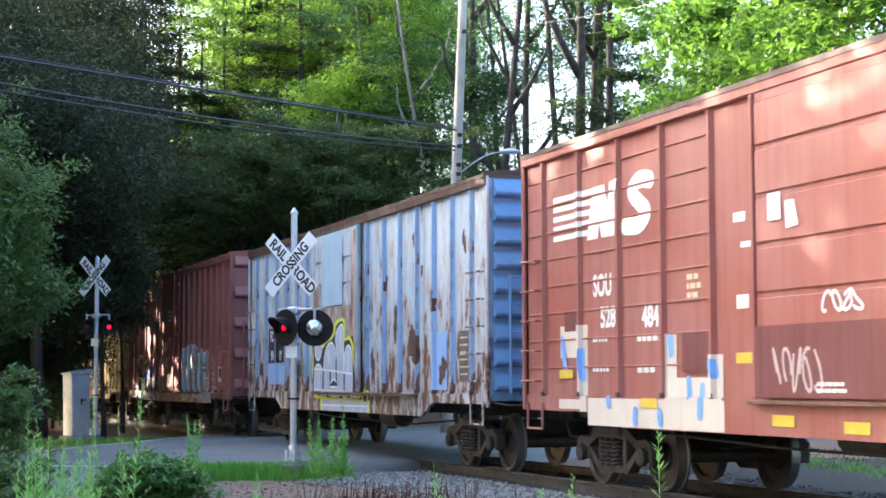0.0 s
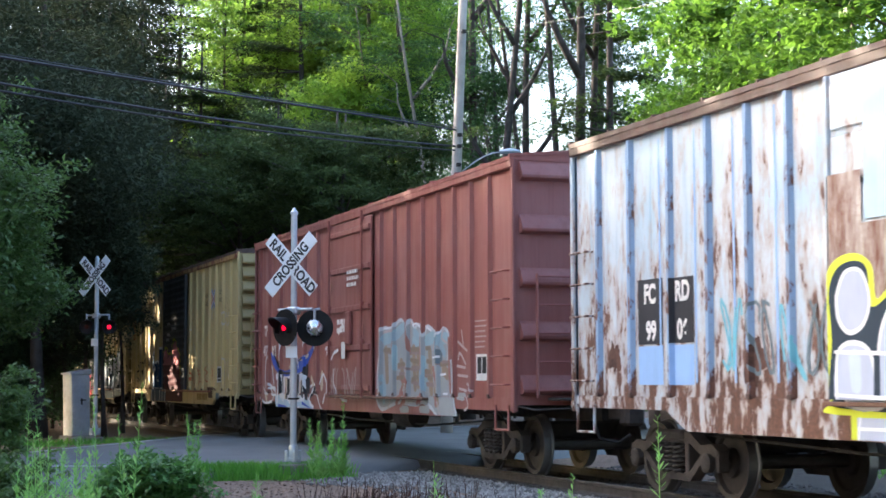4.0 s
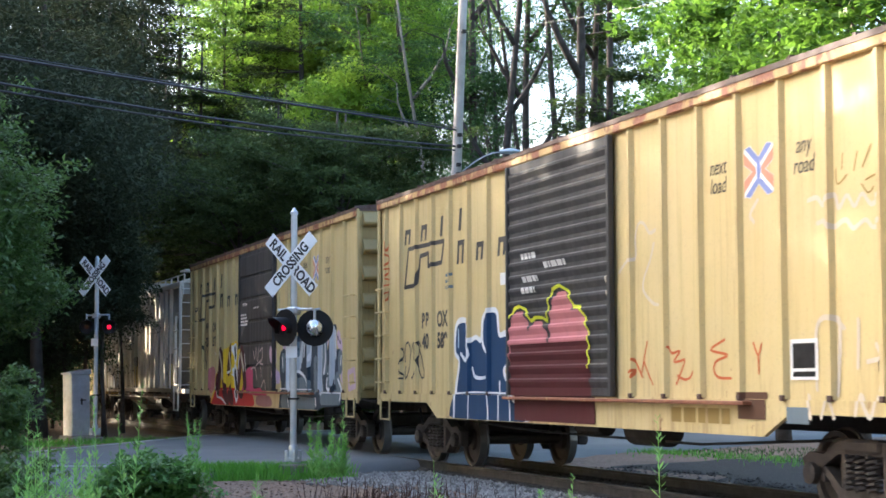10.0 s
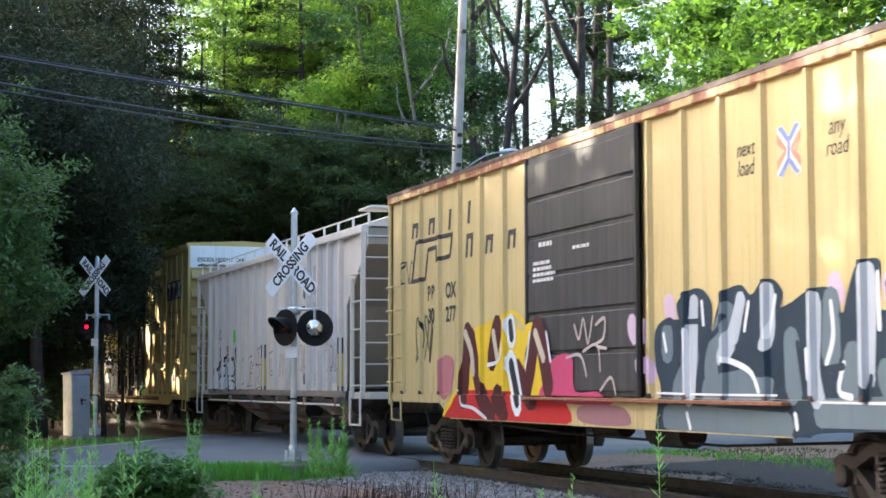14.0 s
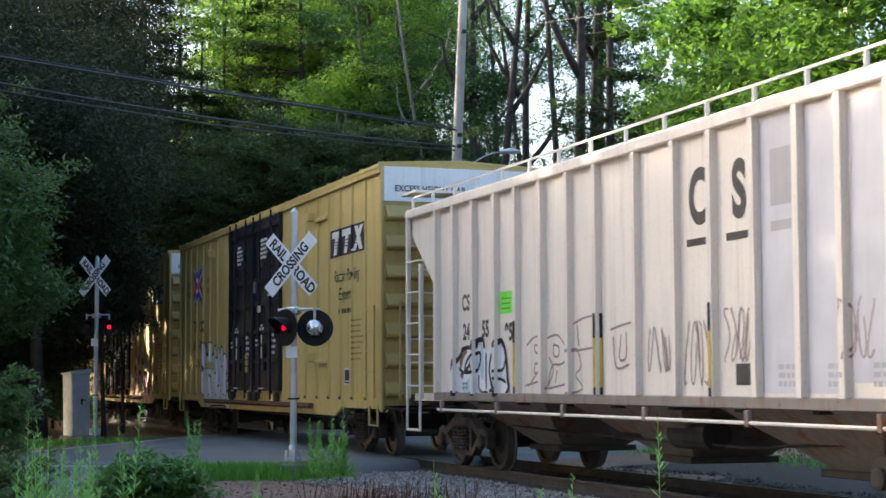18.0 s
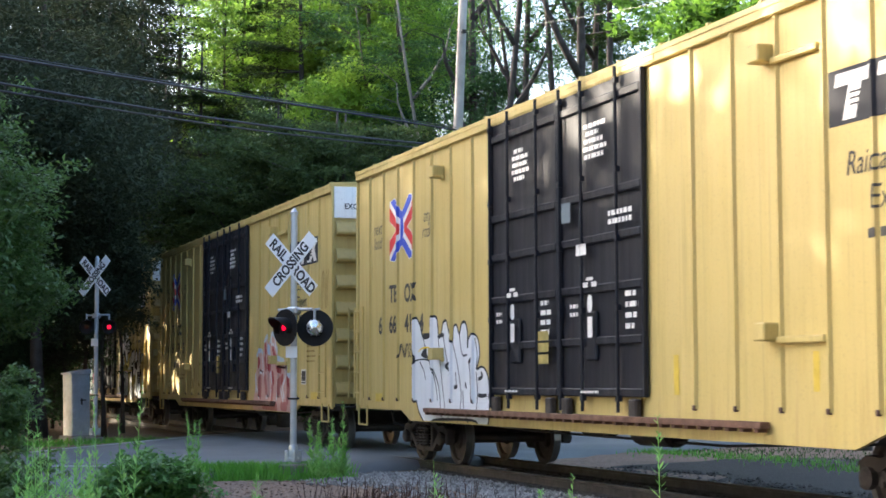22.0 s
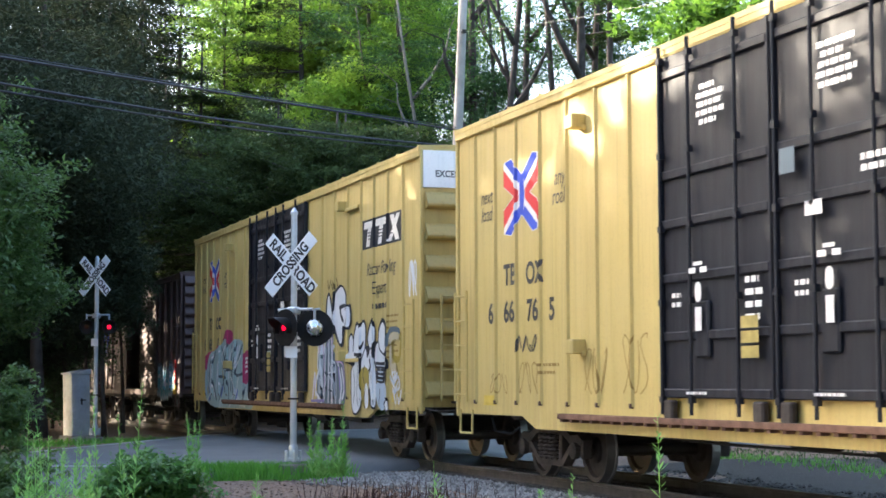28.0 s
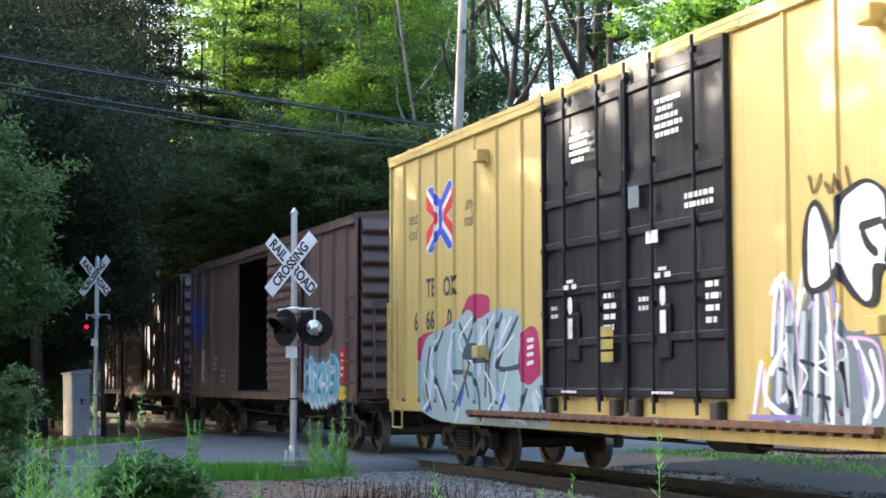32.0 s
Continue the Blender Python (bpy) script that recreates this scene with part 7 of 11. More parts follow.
    m.line(S_SILVERBLUE, 0.09, [(-31.5, 1.52), (-31.48, 1.29)])
    m.line(S_SILVERBLUE, 0.09, [(-29.44, 1.8), (-29.44, 1.6)])
    m.line(S_NAVYGREY, 0.045, [(-30.64, 1.51), (-30.65, 1.24)])
    m.line(S_NAVYGREY, 0.045, [(-30.61, 1.29), (-30.19, 1.31)])
    m.line(S_NAVYGREY, 0.045, [(-30.24, 1.72), (-30.21, 1.24)])
    m.line(S_NAVYGREY, 0.045, [(-31.15, 1.52), (-31.16, 1.18)])
    m.line(S_NAVYGREY, 0.045, [(-29.69, 1.45), (-29.7, 1.19)])
    m.line(S_WHITE, 0.018, [(-31.81, 1.58), (-31.15, 1.56), (-30.18, 1.52), (-29.17, 1.47)])
    m.line(S_WHITE, 0.018, [(-31.82, 1.19), (-30.72, 1.16), (-29.19, 1.13)])
    m.line(S_WHITE, 0.018, [(-30.63, 1.31), (-30.39, 1.38), (-30.21, 1.32)])
    m.line(S_WHITE, 0.018, [(-30.65, 1.24), (-30.15, 1.23)])
    m.line(S_WHITE, 0.018, [(-30.94, 1.18), (-30.93, 1.51)])
    m.lay("lavender spray-painted rounded forms with lime halo and navy shadow")
    s.lay("graffiti", [(rect(-31.72, -28.38, 0.79, 1.01), 0, 0), (rect(-31.62, -28.48, 0.79, 0.99), 1, 1)] + stroke([[(x, 0.80), (x + 0.03, 0.98)] for x in (-31.6, -30.9, -30.1, -29.4, -28.9, -28.5)] + [[(-31.6, 0.89), (-28.5, 0.90)]], 0.016, 2, 3), [S_LIME, S_LAVENDER, S_WHITE], "lavender spray-painted band with white lines")
    s.lay("graffiti", [(capsule((-28.75, 1.10), (-28.6, 1.08), 0.12), 0, 2), (capsule((-28.72, 1.06), (-28.62, 1.05), 0.07), 1, 3)], [S_LIME, S_NAVYGREY], "lime and navy spray-painted end")
    for i, (x, z) in enumerate(((-34.2, 1.4), (-33.6, 1.35), (-33.0, 1.3), (-32.5, 1.35))):
        tag(s, x, x + 0.5, z, z + 0.8, S_STEEL if i % 2 else S_TURQ, 330 + i, 0.025, 2)


def rust_material():
    n = Nodes("flaky_rust")
    a = n.noise(5.0, 8.0, 0.7)
    b = n.noise(22.0, 5.0)
    c = n.mix(n.ramp(a, 0.35, 0.65), (0.045, 0.020, 0.014), (0.125, 0.058, 0.040))
    c = n.mix(n.ramp(b, 0.5, 0.75, 0, 0.6), c, (0.16, 0.07, 0.04))
    n.bump(b, 0.4, 0.02)
    return n.done(c, 0.9)


M_RUST = rust_material()


def door_rust():
    n = Nodes("rust_stained_sheet")
    a = n.noise(1.6, 6.0, 0.7, stretch=(3.0, 3.0, 0.7))
    b = n.noise(18.0, 5.0)
    c = n.mix(n.ramp(a, 0.36, 0.62), (0.15, 0.058, 0.034), (0.50, 0.45, 0.41))
    c = n.mix(n.ramp(b, 0.5, 0.75, 0, 0.6), c, (0.19, 0.08, 0.045))
    n.bump(b, 0.3, 0.01)
    return n.done(c, 0.85)


M_DOORRUST = door_rust()


def build_marks_tuscan(s):
    m = Mural(s, 0.81)
    m.fill(S_PALEBLUE, [(-53.81, 0.82), (-53.77, 1.06), (-52.37, 1.03), (-51.58, 1.05), (-50.85, 0.91), (-50.82, 0.75), (-52.38, 0.76), (-53.78, 0.77)])
    m.line(S_BLACK, 0.12, [(-53.36, 1.43), (-53.37, 1.15)])
    m.line(S_BLACK, 0.12, [(-52.83, 1.48), (-52.77, 1.11)])
    m.line(S_BLACK, 0.12, [(-52.26, 1.48), (-52.27, 1.11)])
    m.line(S_BLACK, 0.12, [(-51.57, 1.58), (-51.64, 1.16)])
    m.line(S_BLACK, 0.12, [(-51.96, 1.49), (-51.95, 1.22)])
    m.line(S_CREAM, 0.08, [(-53.04, 1.4), (-53.08, 1.29)])
    m.line(S_CREAM, 0.08, [(-52.53, 1.22), (-52.5, 1.15)])
    m.line(S_CREAM, 0.08, [(-51.18, 1.35), (-51.13, 1.23)])
    m.line(S_CREAM, 0.08, [(-51.8, 1.36), (-51.79, 1.22)])
    m.line(S_CREAM, 0.08, [(-54.74, 1.05), (-54.66, 0.96)])
    m.line(S_CREAM, 0.08, [(-50.12, 1.47), (-50.15, 1.23)])
    m.line(S_WHITE, 0.06, [(-53.57, 1.54), (-53.7, 0.93)])
    m.line(S_WHITE, 0.06, [(-53.18, 1.5), (-53.16, 0.97)])
    m.line(S_WHITE, 0.06, [(-52.53, 1.48), (-52.61, 0.93)])
    m.line(S_WHITE, 0.06, [(-52.03, 1.54), (-51.95, 1.01)])
    m.line(S_WHITE, 0.06, [(-51.35, 1.55), (-51.46, 0.99)])
    m.line(S_WHITE, 0.06, [(-53.85, 1.44), (-53.39, 1.5), (-52.69, 1.46)])
    m.line(S_WHITE, 0.06, [(-51.88, 1.42), (-51.27, 1.48)])
    m.line(S_WHITE, 0.06, [(-53.4, 1.06), (-52.37, 0.98), (-51.43, 1.02)])
    m.fill(S_BLUE, [(-54.36, 1.97), (-54.04, 1.88), (-53.66, 1.71), (-53.21, 1.57), (-52.52, 1.61), (-51.87, 1.81), (-51.26, 1.88), (-50.73, 2.07), (-50.79, 1.92), (-51.08, 1.78), (-51.41, 1.58), (-52.36, 1.48), (-53.22, 1.45), (-53.85, 1.57), (-54.23, 1.76)])
    m.line(S_CREAM, 0.03, [(-51.87, 1.78), (-51.41, 1.81), (-51.17, 1.87)])
    m.line(S_CREAM, 0.03, [(-52.69, 1.64), (-52.36, 1.68)])
    m.line(S_WHITE, 0.028, [(-51.56, 1.95), (-51.34, 2.15), (-50.95, 2.36), (-50.69, 2.41)])
    m.line(S_WHITE, 0.028, [(-50.69, 2.36), (-50.73, 1.98)])
    m.line(S_WHITE, 0.028, [(-53.56, 2.08), (-53.31, 2.17), (-53.03, 2.08)])
    m.line(S_WHITE, 0.028, [(-53.38, 2.15), (-53.42, 1.79)])
    m.line(S_WHITE, 0.028, [(-52.68, 1.91), (-52.48, 1.87), (-52.25, 2.07)])
    m.line(S_WHITE, 0.028, [(-54.52, 1.89), (-54.81, 1.82), (-54.89, 1.44), (-54.82, 1.21)])
    m.line(S_WHITE, 0.028, [(-55.02, 1.21), (-54.82, 1.09), (-54.54, 1.08)])
    m.line(S_WHITE, 0.028, [(-55.26, 0.98), (-54.74, 0.88), (-54.15, 0.92)])
    m.line(S_WHITE, 0.028, [(-54.34, 1.22), (-54.15, 1.07), (-53.77, 1.06)])
    m.line(S_WHITE, 0.028, [(-49.87, 1.95), (-49.74, 1.98), (-49.77, 1.86)])
    m.line(S_WHITE, 0.028, [(-50.7, 1.16), (-50.43, 1.09), (-50.16, 0.86), (-49.98, 0.78)])
    m.line(S_WHITE, 0.028, [(-50.29, 1.29), (-50.01, 1.47), (-49.76, 1.23), (-49.95, 0.93)])
    m.line(S_WHITE, 0.028, [(-51.13, 1.03), (-50.85, 0.91)])
    m.line(S_WHITE, 0.028, [(-50.98, 1.23), (-50.7, 1.29), (-50.56, 1.1)])
    m.line(S_WHITE, 0.028, [(-49.01, 1.75), (-48.82, 1.86), (-48.55, 1.91)])
    m.line(S_WHITE, 0.028, [(-48.86, 1.54), (-48.84, 1.29), (-48.69, 1.18), (-48.62, 1.01), (-48.29, 0.98)])
    m.line(S_WHITE, 0.028, [(-49.36, 2), (-49.39, 1.88)])
    m.line(S_WHITE, 0.028, [(-52.35, 1.71), (-52.19, 1.78), (-52.16, 1.65)])
    m.line(S_WHITE, 0.028, [(-54.44, 1.29), (-53.96, 1.14)])
    m.fill(S_BLACK, [(-53.5, 1.56), (-53.21, 1.51), (-53.33, 1.11), (-53.53, 1.2)])
    m.fill(S_BLACK, [(-52.99, 1.38), (-52.71, 1.36), (-52.77, 1.01), (-52.96, 1.01)])
    m.fill(S_BLACK, [(-52.13, 1.46), (-51.84, 1.42), (-51.92, 1.02), (-52.15, 1.07)])
    m.fill(S_BLACK, [(-51.66, 1.42), (-51.46, 1.39), (-51.47, 1.02), (-51.69, 1.12)])
    m.fill(S_BLACK, [(-51.36, 1.36), (-51.02, 1.39), (-51.12, 0.99), (-51.32, 1.02)])
    m.fill(S_BLACK, [(-51.38, 1.62), (-51.16, 1.69), (-51.21, 1.44), (-51.39, 1.5)])
    m.fill(S_BLACK, [(-50.83, 1.21), (-50.6, 1.24), (-50.64, 1.09), (-50.98, 0.99)])
    m.line(S_BLACK, 0.022, [(-53.79, 1.74), (-53.44, 1.56), (-52.93, 1.51), (-52.42, 1.53)])
    m.line(S_BLACK, 0.022, [(-54.09, 1.97), (-53.85, 1.79), (-53.38, 1.65)])
    m.line(S_BLACK, 0.022, [(-52.15, 1.63), (-51.89, 1.76), (-51.51, 1.83)])
    m.line(S_WHITE, 0.03, [(-52.44, 1.46), (-52.39, 0.94)])
    m.line(S_WHITE, 0.03, [(-52.23, 1.5), (-52.18, 1.12)])
    m.line(S_WHITE, 0.03, [(-51.76, 1.5), (-51.87, 1.2), (-51.77, 0.97)])
    m.line(S_WHITE, 0.03, [(-51.41, 1.46), (-51.32, 1.21)])
    m.line(S_WHITE, 0.03, [(-53.33, 1.47), (-53.27, 0.98)])
    m.line(S_WHITE, 0.03, [(-53.67, 1.47), (-53.73, 1.11)])
    m.line(S_WHITE, 0.03, [(-50.74, 1.21), (-50.98, 0.96), (-50.65, 0.84)])
    m.line(S_WHITE, 0.03, [(-52.42, 1.01), (-52.03, 0.79), (-51.77, 0.82)])
    m.line(S_WHITE, 0.03, [(-54.39, 1.2), (-53.91, 1.2), (-54.03, 0.97)])
    m.line(S_WHITE, 0.03, [(-54.21, 1.66), (-54.03, 1.29)])
    m.line(S_WHITE, 0.03, [(-52.02, 1.85), (-51.94, 1.63)])
    m.line(S_CREAM, 0.05, [(-52.91, 1.39), (-52.94, 1.02)])
    m.line(S_CREAM, 0.05, [(-50.88, 1.41), (-50.74, 1.29)])
    m.line(S_CREAM, 0.05, [(-51.82, 1.29), (-51.77, 1.12)])
    m.line(S_BLUE, 0.03, [(-54.15, 1.89), (-53.79, 1.65), (-53.44, 1.56)])
    m.line(S_BLUE, 0.03, [(-51.61, 1.78), (-51.36, 1.81)])
    m.line(S_BLUE, 0.03, [(-53.53, 0.84), (-52.83, 0.81)])
    m.line(S_BLUE, 0.03, [(-51.52, 0.91), (-50.91, 0.8)])
    m.lay("blue, white and black spray-painted forms over a pale blue strip")
    m = Mural(s, 0.81)
    m.fill(S_MILK, [(-46.43, 1.02), (-46.38, 1.74), (-46.33, 2.12), (-46.07, 2.24), (-45.61, 2.22), (-45.17, 2.35), (-44.92, 2.25), (-44.8, 2.09), (-44.63, 2.32), (-44.4, 2.19), (-44.28, 2.24), (-44.04, 2.19), (-43.91, 2.06), (-43.76, 2.2), (-43.33, 2.07), (-43.12, 2.08), (-42.95, 2.14), (-42.75, 2.02), (-42.81, 1.63), (-42.49, 1.61), (-42.46, 1.02), (-42.39, 0.79), (-43.1, 0.75), (-43.51, 0.92), (-43.94, 1), (-44.25, 0.96), (-44.88, 0.98), (-45.3, 0.98), (-46.1, 0.86)], S_MILKEDGE, 0.03)
    m.line(S_MILKTURQ, 0.1, [(-46.07, 2.06), (-45.53, 2.08)])
    m.line(S_MILKTURQ, 0.1, [(-45.35, 2.12), (-45.01, 2.22)])
    m.line(S_MILKTURQ, 0.1, [(-44.45, 1.97), (-44.14, 1.95)])
    m.line(S_MILKTURQ, 0.1, [(-43.8, 1.98), (-43.47, 2.02)])
    m.line(S_MILKTURQ, 0.1, [(-43.23, 1.99), (-42.86, 1.99)])
    m.line(S_MILKTURQ, 0.1, [(-46.09, 1.21), (-46.01, 1.05)])
    m.line(S_MILKTURQ, 0.1, [(-43.92, 1.65), (-43.86, 1.29)])
    m.line(S_MILKTURQ, 0.1, [(-45.4, 1.84), (-45.37, 1.6)])
    m.line(S_BEIGE, 0.09, [(-45.96, 1.86), (-45.89, 1.37)])
    m.line(S_BEIGE, 0.09, [(-45.11, 1.64), (-44.99, 1.29)])
    m.line(S_BEIGE, 0.09, [(-44.45, 1.85), (-44.38, 1.25)])
    m.line(S_BEIGE, 0.09, [(-44.22, 1.81), (-44.21, 1.29)])
    m.line(S_BEIGE, 0.09, [(-43.64, 1.79), (-43.57, 1.18)])
    m.line(S_BEIGE, 0.09, [(-42.98, 1.51), (-42.81, 1.43)])
    m.line(S_BEIGE, 0.09, [(-43.36, 1.18), (-43.23, 1.01)])
    m.line(S_BROWNLINE, 0.035, [(-45.2, 1.46), (-44.87, 1.45)])
    m.line(S_BROWNLINE, 0.035, [(-44.53, 1.82), (-44.07, 1.8)])
    m.line(S_BROWNLINE, 0.035, [(-44.54, 1.55), (-44.11, 1.54)])
    m.line(S_BROWNLINE, 0.035, [(-45.17, 1.37), (-44.85, 1.37)])
    m.line(S_BROWNLINE, 0.035, [(-46.04, 1.85), (-45.66, 1.82)])
    m.line(S_BROWNLINE, 0.035, [(-43.86, 1.43), (-43.5, 1.41)])
    m.line(S_BROWNLINE, 0.035, [(-43.21, 1.62), (-42.71, 1.61)])
    m.line(S_BROWNLINE, 0.035, [(-44.55, 1.33), (-44.19, 1.29)])
    m.line(S_BROWNLINE, 0.035, [(-43.79, 1.29), (-43.47, 1.27)])
    m.line(S_FADEWHITE, 0.022, [(-46.09, 2.17), (-45.61, 2.19)])
    m.line(S_FADEWHITE, 0.022, [(-44.85, 2.02), (-44.91, 1.37), (-45.13, 1.02)])
    m.line(S_FADEWHITE, 0.022, [(-43.97, 2.06), (-43.96, 1.29), (-44.25, 0.99)])
    m.line(S_FADEWHITE, 0.022, [(-44.6, 2.28), (-44.59, 1.82)])
    m.line(S_FADEWHITE, 0.022, [(-43.36, 2.03), (-43.48, 1.82)])
    m.line(S_FADEWHITE, 0.022, [(-42.99, 2.12), (-43.06, 1.99), (-42.8, 1.91)])
    m.line(S_FADEWHITE, 0.022, [(-45.74, 0.89), (-45.55, 1.25)])
    m.line(S_FADEWHITE, 0.022, [(-43.23, 1.01), (-43.1, 0.8)])
    m.line(S_FADEWHITE, 0.022, [(-46.35, 1.54), (-46.32, 1.12)])
    m.line(S_FADEWHITE, 0.022, [(-42.49, 1.59), (-42.49, 1.09)])
    m.line(S_TUSCANPALE, 0.05, [(-45.3, 0.98), (-45.04, 1.13)])
    m.line(S_TUSCANPALE, 0.05, [(-44.88, 0.99), (-44.71, 1.33)])
    m.line(S_TUSCANPALE, 0.05, [(-44.09, 1.01), (-43.98, 1.11)])
    m.line(S_STEEL, 0.07, [(-43.33, 1.77), (-43.1, 1.74)])
    m.line(S_STEEL, 0.07, [(-43.32, 1.7), (-43.1, 1.67)])
    m.line(S_FADEWHITE, 0.02, [(-42.36, 1.56), (-42, 1.53)])
    m.line(S_FADEWHITE, 0.02, [(-42.31, 1.92), (-41.93, 1.78)])
    m.line(S_FADEWHITE, 0.02, [(-42.16, 2.08), (-42.08, 1.88)])
    m.line(S_FADEWHITE, 0.02, [(-42.31, 1.42), (-41.89, 1.4)])
    m.line(S_FADEWHITE, 0.02, [(-42.25, 1.22), (-41.95, 1.19)])
    m.line(S_FADEWHITE, 0.02, [(-41.9, 1.1), (-41.82, 0.97), (-41.97, 0.9)])
    m.line(S_FADEWHITE, 0.02, [(-42.3, 1.66), (-42.23, 1.75), (-41.97, 1.58)])
    m.line(S_FADEWHITE, 0.02, [(-41.92, 1.29), (-41.66, 1.19)])
    m.line(S_MILK, 0.06, [(-42.26, 1.11), (-42.02, 1.1)])
    m.line(S_MILK, 0.06, [(-45.05, 0.88), (-44.68, 0.88)])
    m.line(S_MILK, 0.06, [(-44.02, 0.89), (-43.62, 0.89)])
    m.line(S_TUSCANPALE, 0.045, [(-44.75, 2.23), (-44.67, 1.95), (-44.59, 1.79)])
    m.line(S_TUSCANPALE, 0.045, [(-44.05, 2.17), (-44, 1.83), (-44.04, 1.53)])
    m.line(S_TUSCANPALE, 0.045, [(-44.83, 1.23), (-44.92, 1.04), (-45.04, 0.94)])
    m.line(S_TUSCANPALE, 0.045, [(-44.08, 1.17), (-44.19, 0.99)])
    m.line(S_TUSCANPALE, 0.045, [(-45.06, 1.34), (-44.8, 1.37)])
    m.line(S_TUSCANPALE, 0.045, [(-43.46, 1.53), (-43.32, 1.23), (-43.28, 0.97)])
    m.line(S_TUSCANPALE, 0.045, [(-45.24, 1.03), (-45.06, 1.23)])
    m.line(S_TUSCANPALE, 0.045, [(-42.74, 1.97), (-42.71, 1.52), (-42.65, 1.18)])
    m.line(S_TUSCANPALE, 0.045, [(-45.6, 2.08), (-45.58, 1.68)])
    m.line(S_BEIGEDEEP, 0.038, [(-46.04, 1.86), (-45.7, 1.86)])
    m.line(S_BEIGEDEEP, 0.038, [(-44.57, 1.85), (-44.14, 1.84)])
    m.line(S_BEIGEDEEP, 0.038, [(-43.8, 1.85), (-43.6, 1.85)])
    m.line(S_BEIGEDEEP, 0.038, [(-45.26, 1.6), (-44.91, 1.61)])
    m.line(S_BEIGEDEEP, 0.038, [(-44.57, 1.68), (-44.19, 1.64)])
    m.line(S_BEIGEDEEP, 0.038, [(-43.75, 1.65), (-43.55, 1.63)])
    m.line(S_BEIGEDEEP, 0.038, [(-45.32, 1.39), (-44.97, 1.4)])
    m.line(S_BEIGEDEEP, 0.038, [(-44.52, 1.36), (-44.2, 1.4)])
    m.line(S_BEIGEDEEP, 0.038, [(-43.84, 1.49), (-43.61, 1.48)])
    m.line(S_BEIGEDEEP, 0.038, [(-43.1, 1.59), (-42.75, 1.6)])
    m.line(S_BEIGEDEEP, 0.038, [(-43.69, 1.39), (-43.51, 1.37)])
    m.line(S_BROWNLINE, 0.02, [(-44.62, 1.79), (-44.14, 1.78)])
    m.line(S_BROWNLINE, 0.02, [(-45.26, 1.55), (-44.91, 1.56)])
    m.line(S_BROWNLINE, 0.02, [(-43.05, 1.62), (-42.77, 1.63)])
    m.line(S_BROWNLINE, 0.02, [(-44.69, 1.54), (-44.3, 1.5)])
    m.line(S_BROWNLINE, 0.02, [(-44.28, 1.41), (-44.34, 1.23)])
    m.line(S_SKYPALE, 0.07, [(-45.42, 2.07), (-45.18, 2.16)])
    m.line(S_SKYPALE, 0.07, [(-44.39, 2.12), (-44.13, 2.02)])
    m.line(S_SKYPALE, 0.07, [(-43.32, 2.02), (-43.28, 1.81)])
    m.line(S_SKYPALE, 0.07, [(-43.09, 1.9), (-42.91, 1.75)])
    m.line(S_SKYPALE, 0.07, [(-46.12, 1.39), (-45.96, 1.22)])
    m.line(S_SKYPALE, 0.07, [(-44.04, 1.47), (-43.84, 1.23)])
    m.line(S_WHITE, 0.016, [(-46.26, 2.1), (-46.41, 1.56), (-46.45, 1.22)])
    m.line(S_WHITE, 0.016, [(-46.03, 2.23), (-45.63, 2.24)])
    m.line(S_WHITE, 0.016, [(-44.47, 2.23), (-44.28, 2.26), (-44.1, 2.2)])
    m.line(S_WHITE, 0.016, [(-43.81, 2.2), (-43.54, 2.12)])
    m.line(S_WHITE, 0.016, [(-43.25, 2.03), (-42.96, 2.16)])
    m.line(S_WHITE, 0.016, [(-43.1, 1.43), (-42.85, 1.44)])
    m.line(S_WHITE, 0.016, [(-42.97, 1.14), (-42.77, 1.14)])
    m.line(S_WHITE, 0.016, [(-43.48, 1.7), (-43.14, 1.71)])
    m.lay("flaking milky grey, turquoise and beige spray-painted forms")
    for i, (a, b) in enumerate(((-49.2, -48.4), (-48.3, -47.3))):
        tag(s, a, b, 1.0, 1.6, S_FADEWHITE, 200 + i, 0.02, 3)
    s.lay_each("label_panel", [(rect(-41.55, -41.08, 1.34, 1.72), 0, 0), (rect(-41.50, -41.33, 1.44, 1.68), 1, 2), (rect(-41.30, -41.13, 1.44, 1.68), 1, 2)], [M_STENCIL, M_BLACKPAINT], "white label with dark print")
    s.bars(-41.6, -41.05, 1.8, 2.25, 6, S_FADEWHITE, 0.3, seed=9)
    s.text("TR", -54.78, 2.43, 0.32, M_STENCIL, 0.8)
    s.text("407", -54.83, 2.0, 0.30, M_STENCIL, 0.8)
    s.text("065", -54.03, 1.98, 0.30, M_STENCIL, 0.8)
    s.bars(-52.0, -51.75, 2.3, 2.6, 3, M_STENCIL, seed=10)
    s.bars(-48.0, -47.2, 3.02, 3.36, 3, M_STENCIL, seed=11)
    s.bars(-48.6, -47.9, 2.2, 2.5, 2, M_STENCIL, seed=12)
    s.lay_each("patch", [(rect(-48.3, -48.05, 1.75, 2.05), 0, 0), ([(-48.6, 2.25), (-48.2, 2.4), (-47.8, 2.25), (-47.9, 2.18), (-48.2, 2.3), (-48.5, 2.18)], 0, 0)], [M_STENCIL], "white stencil marks")


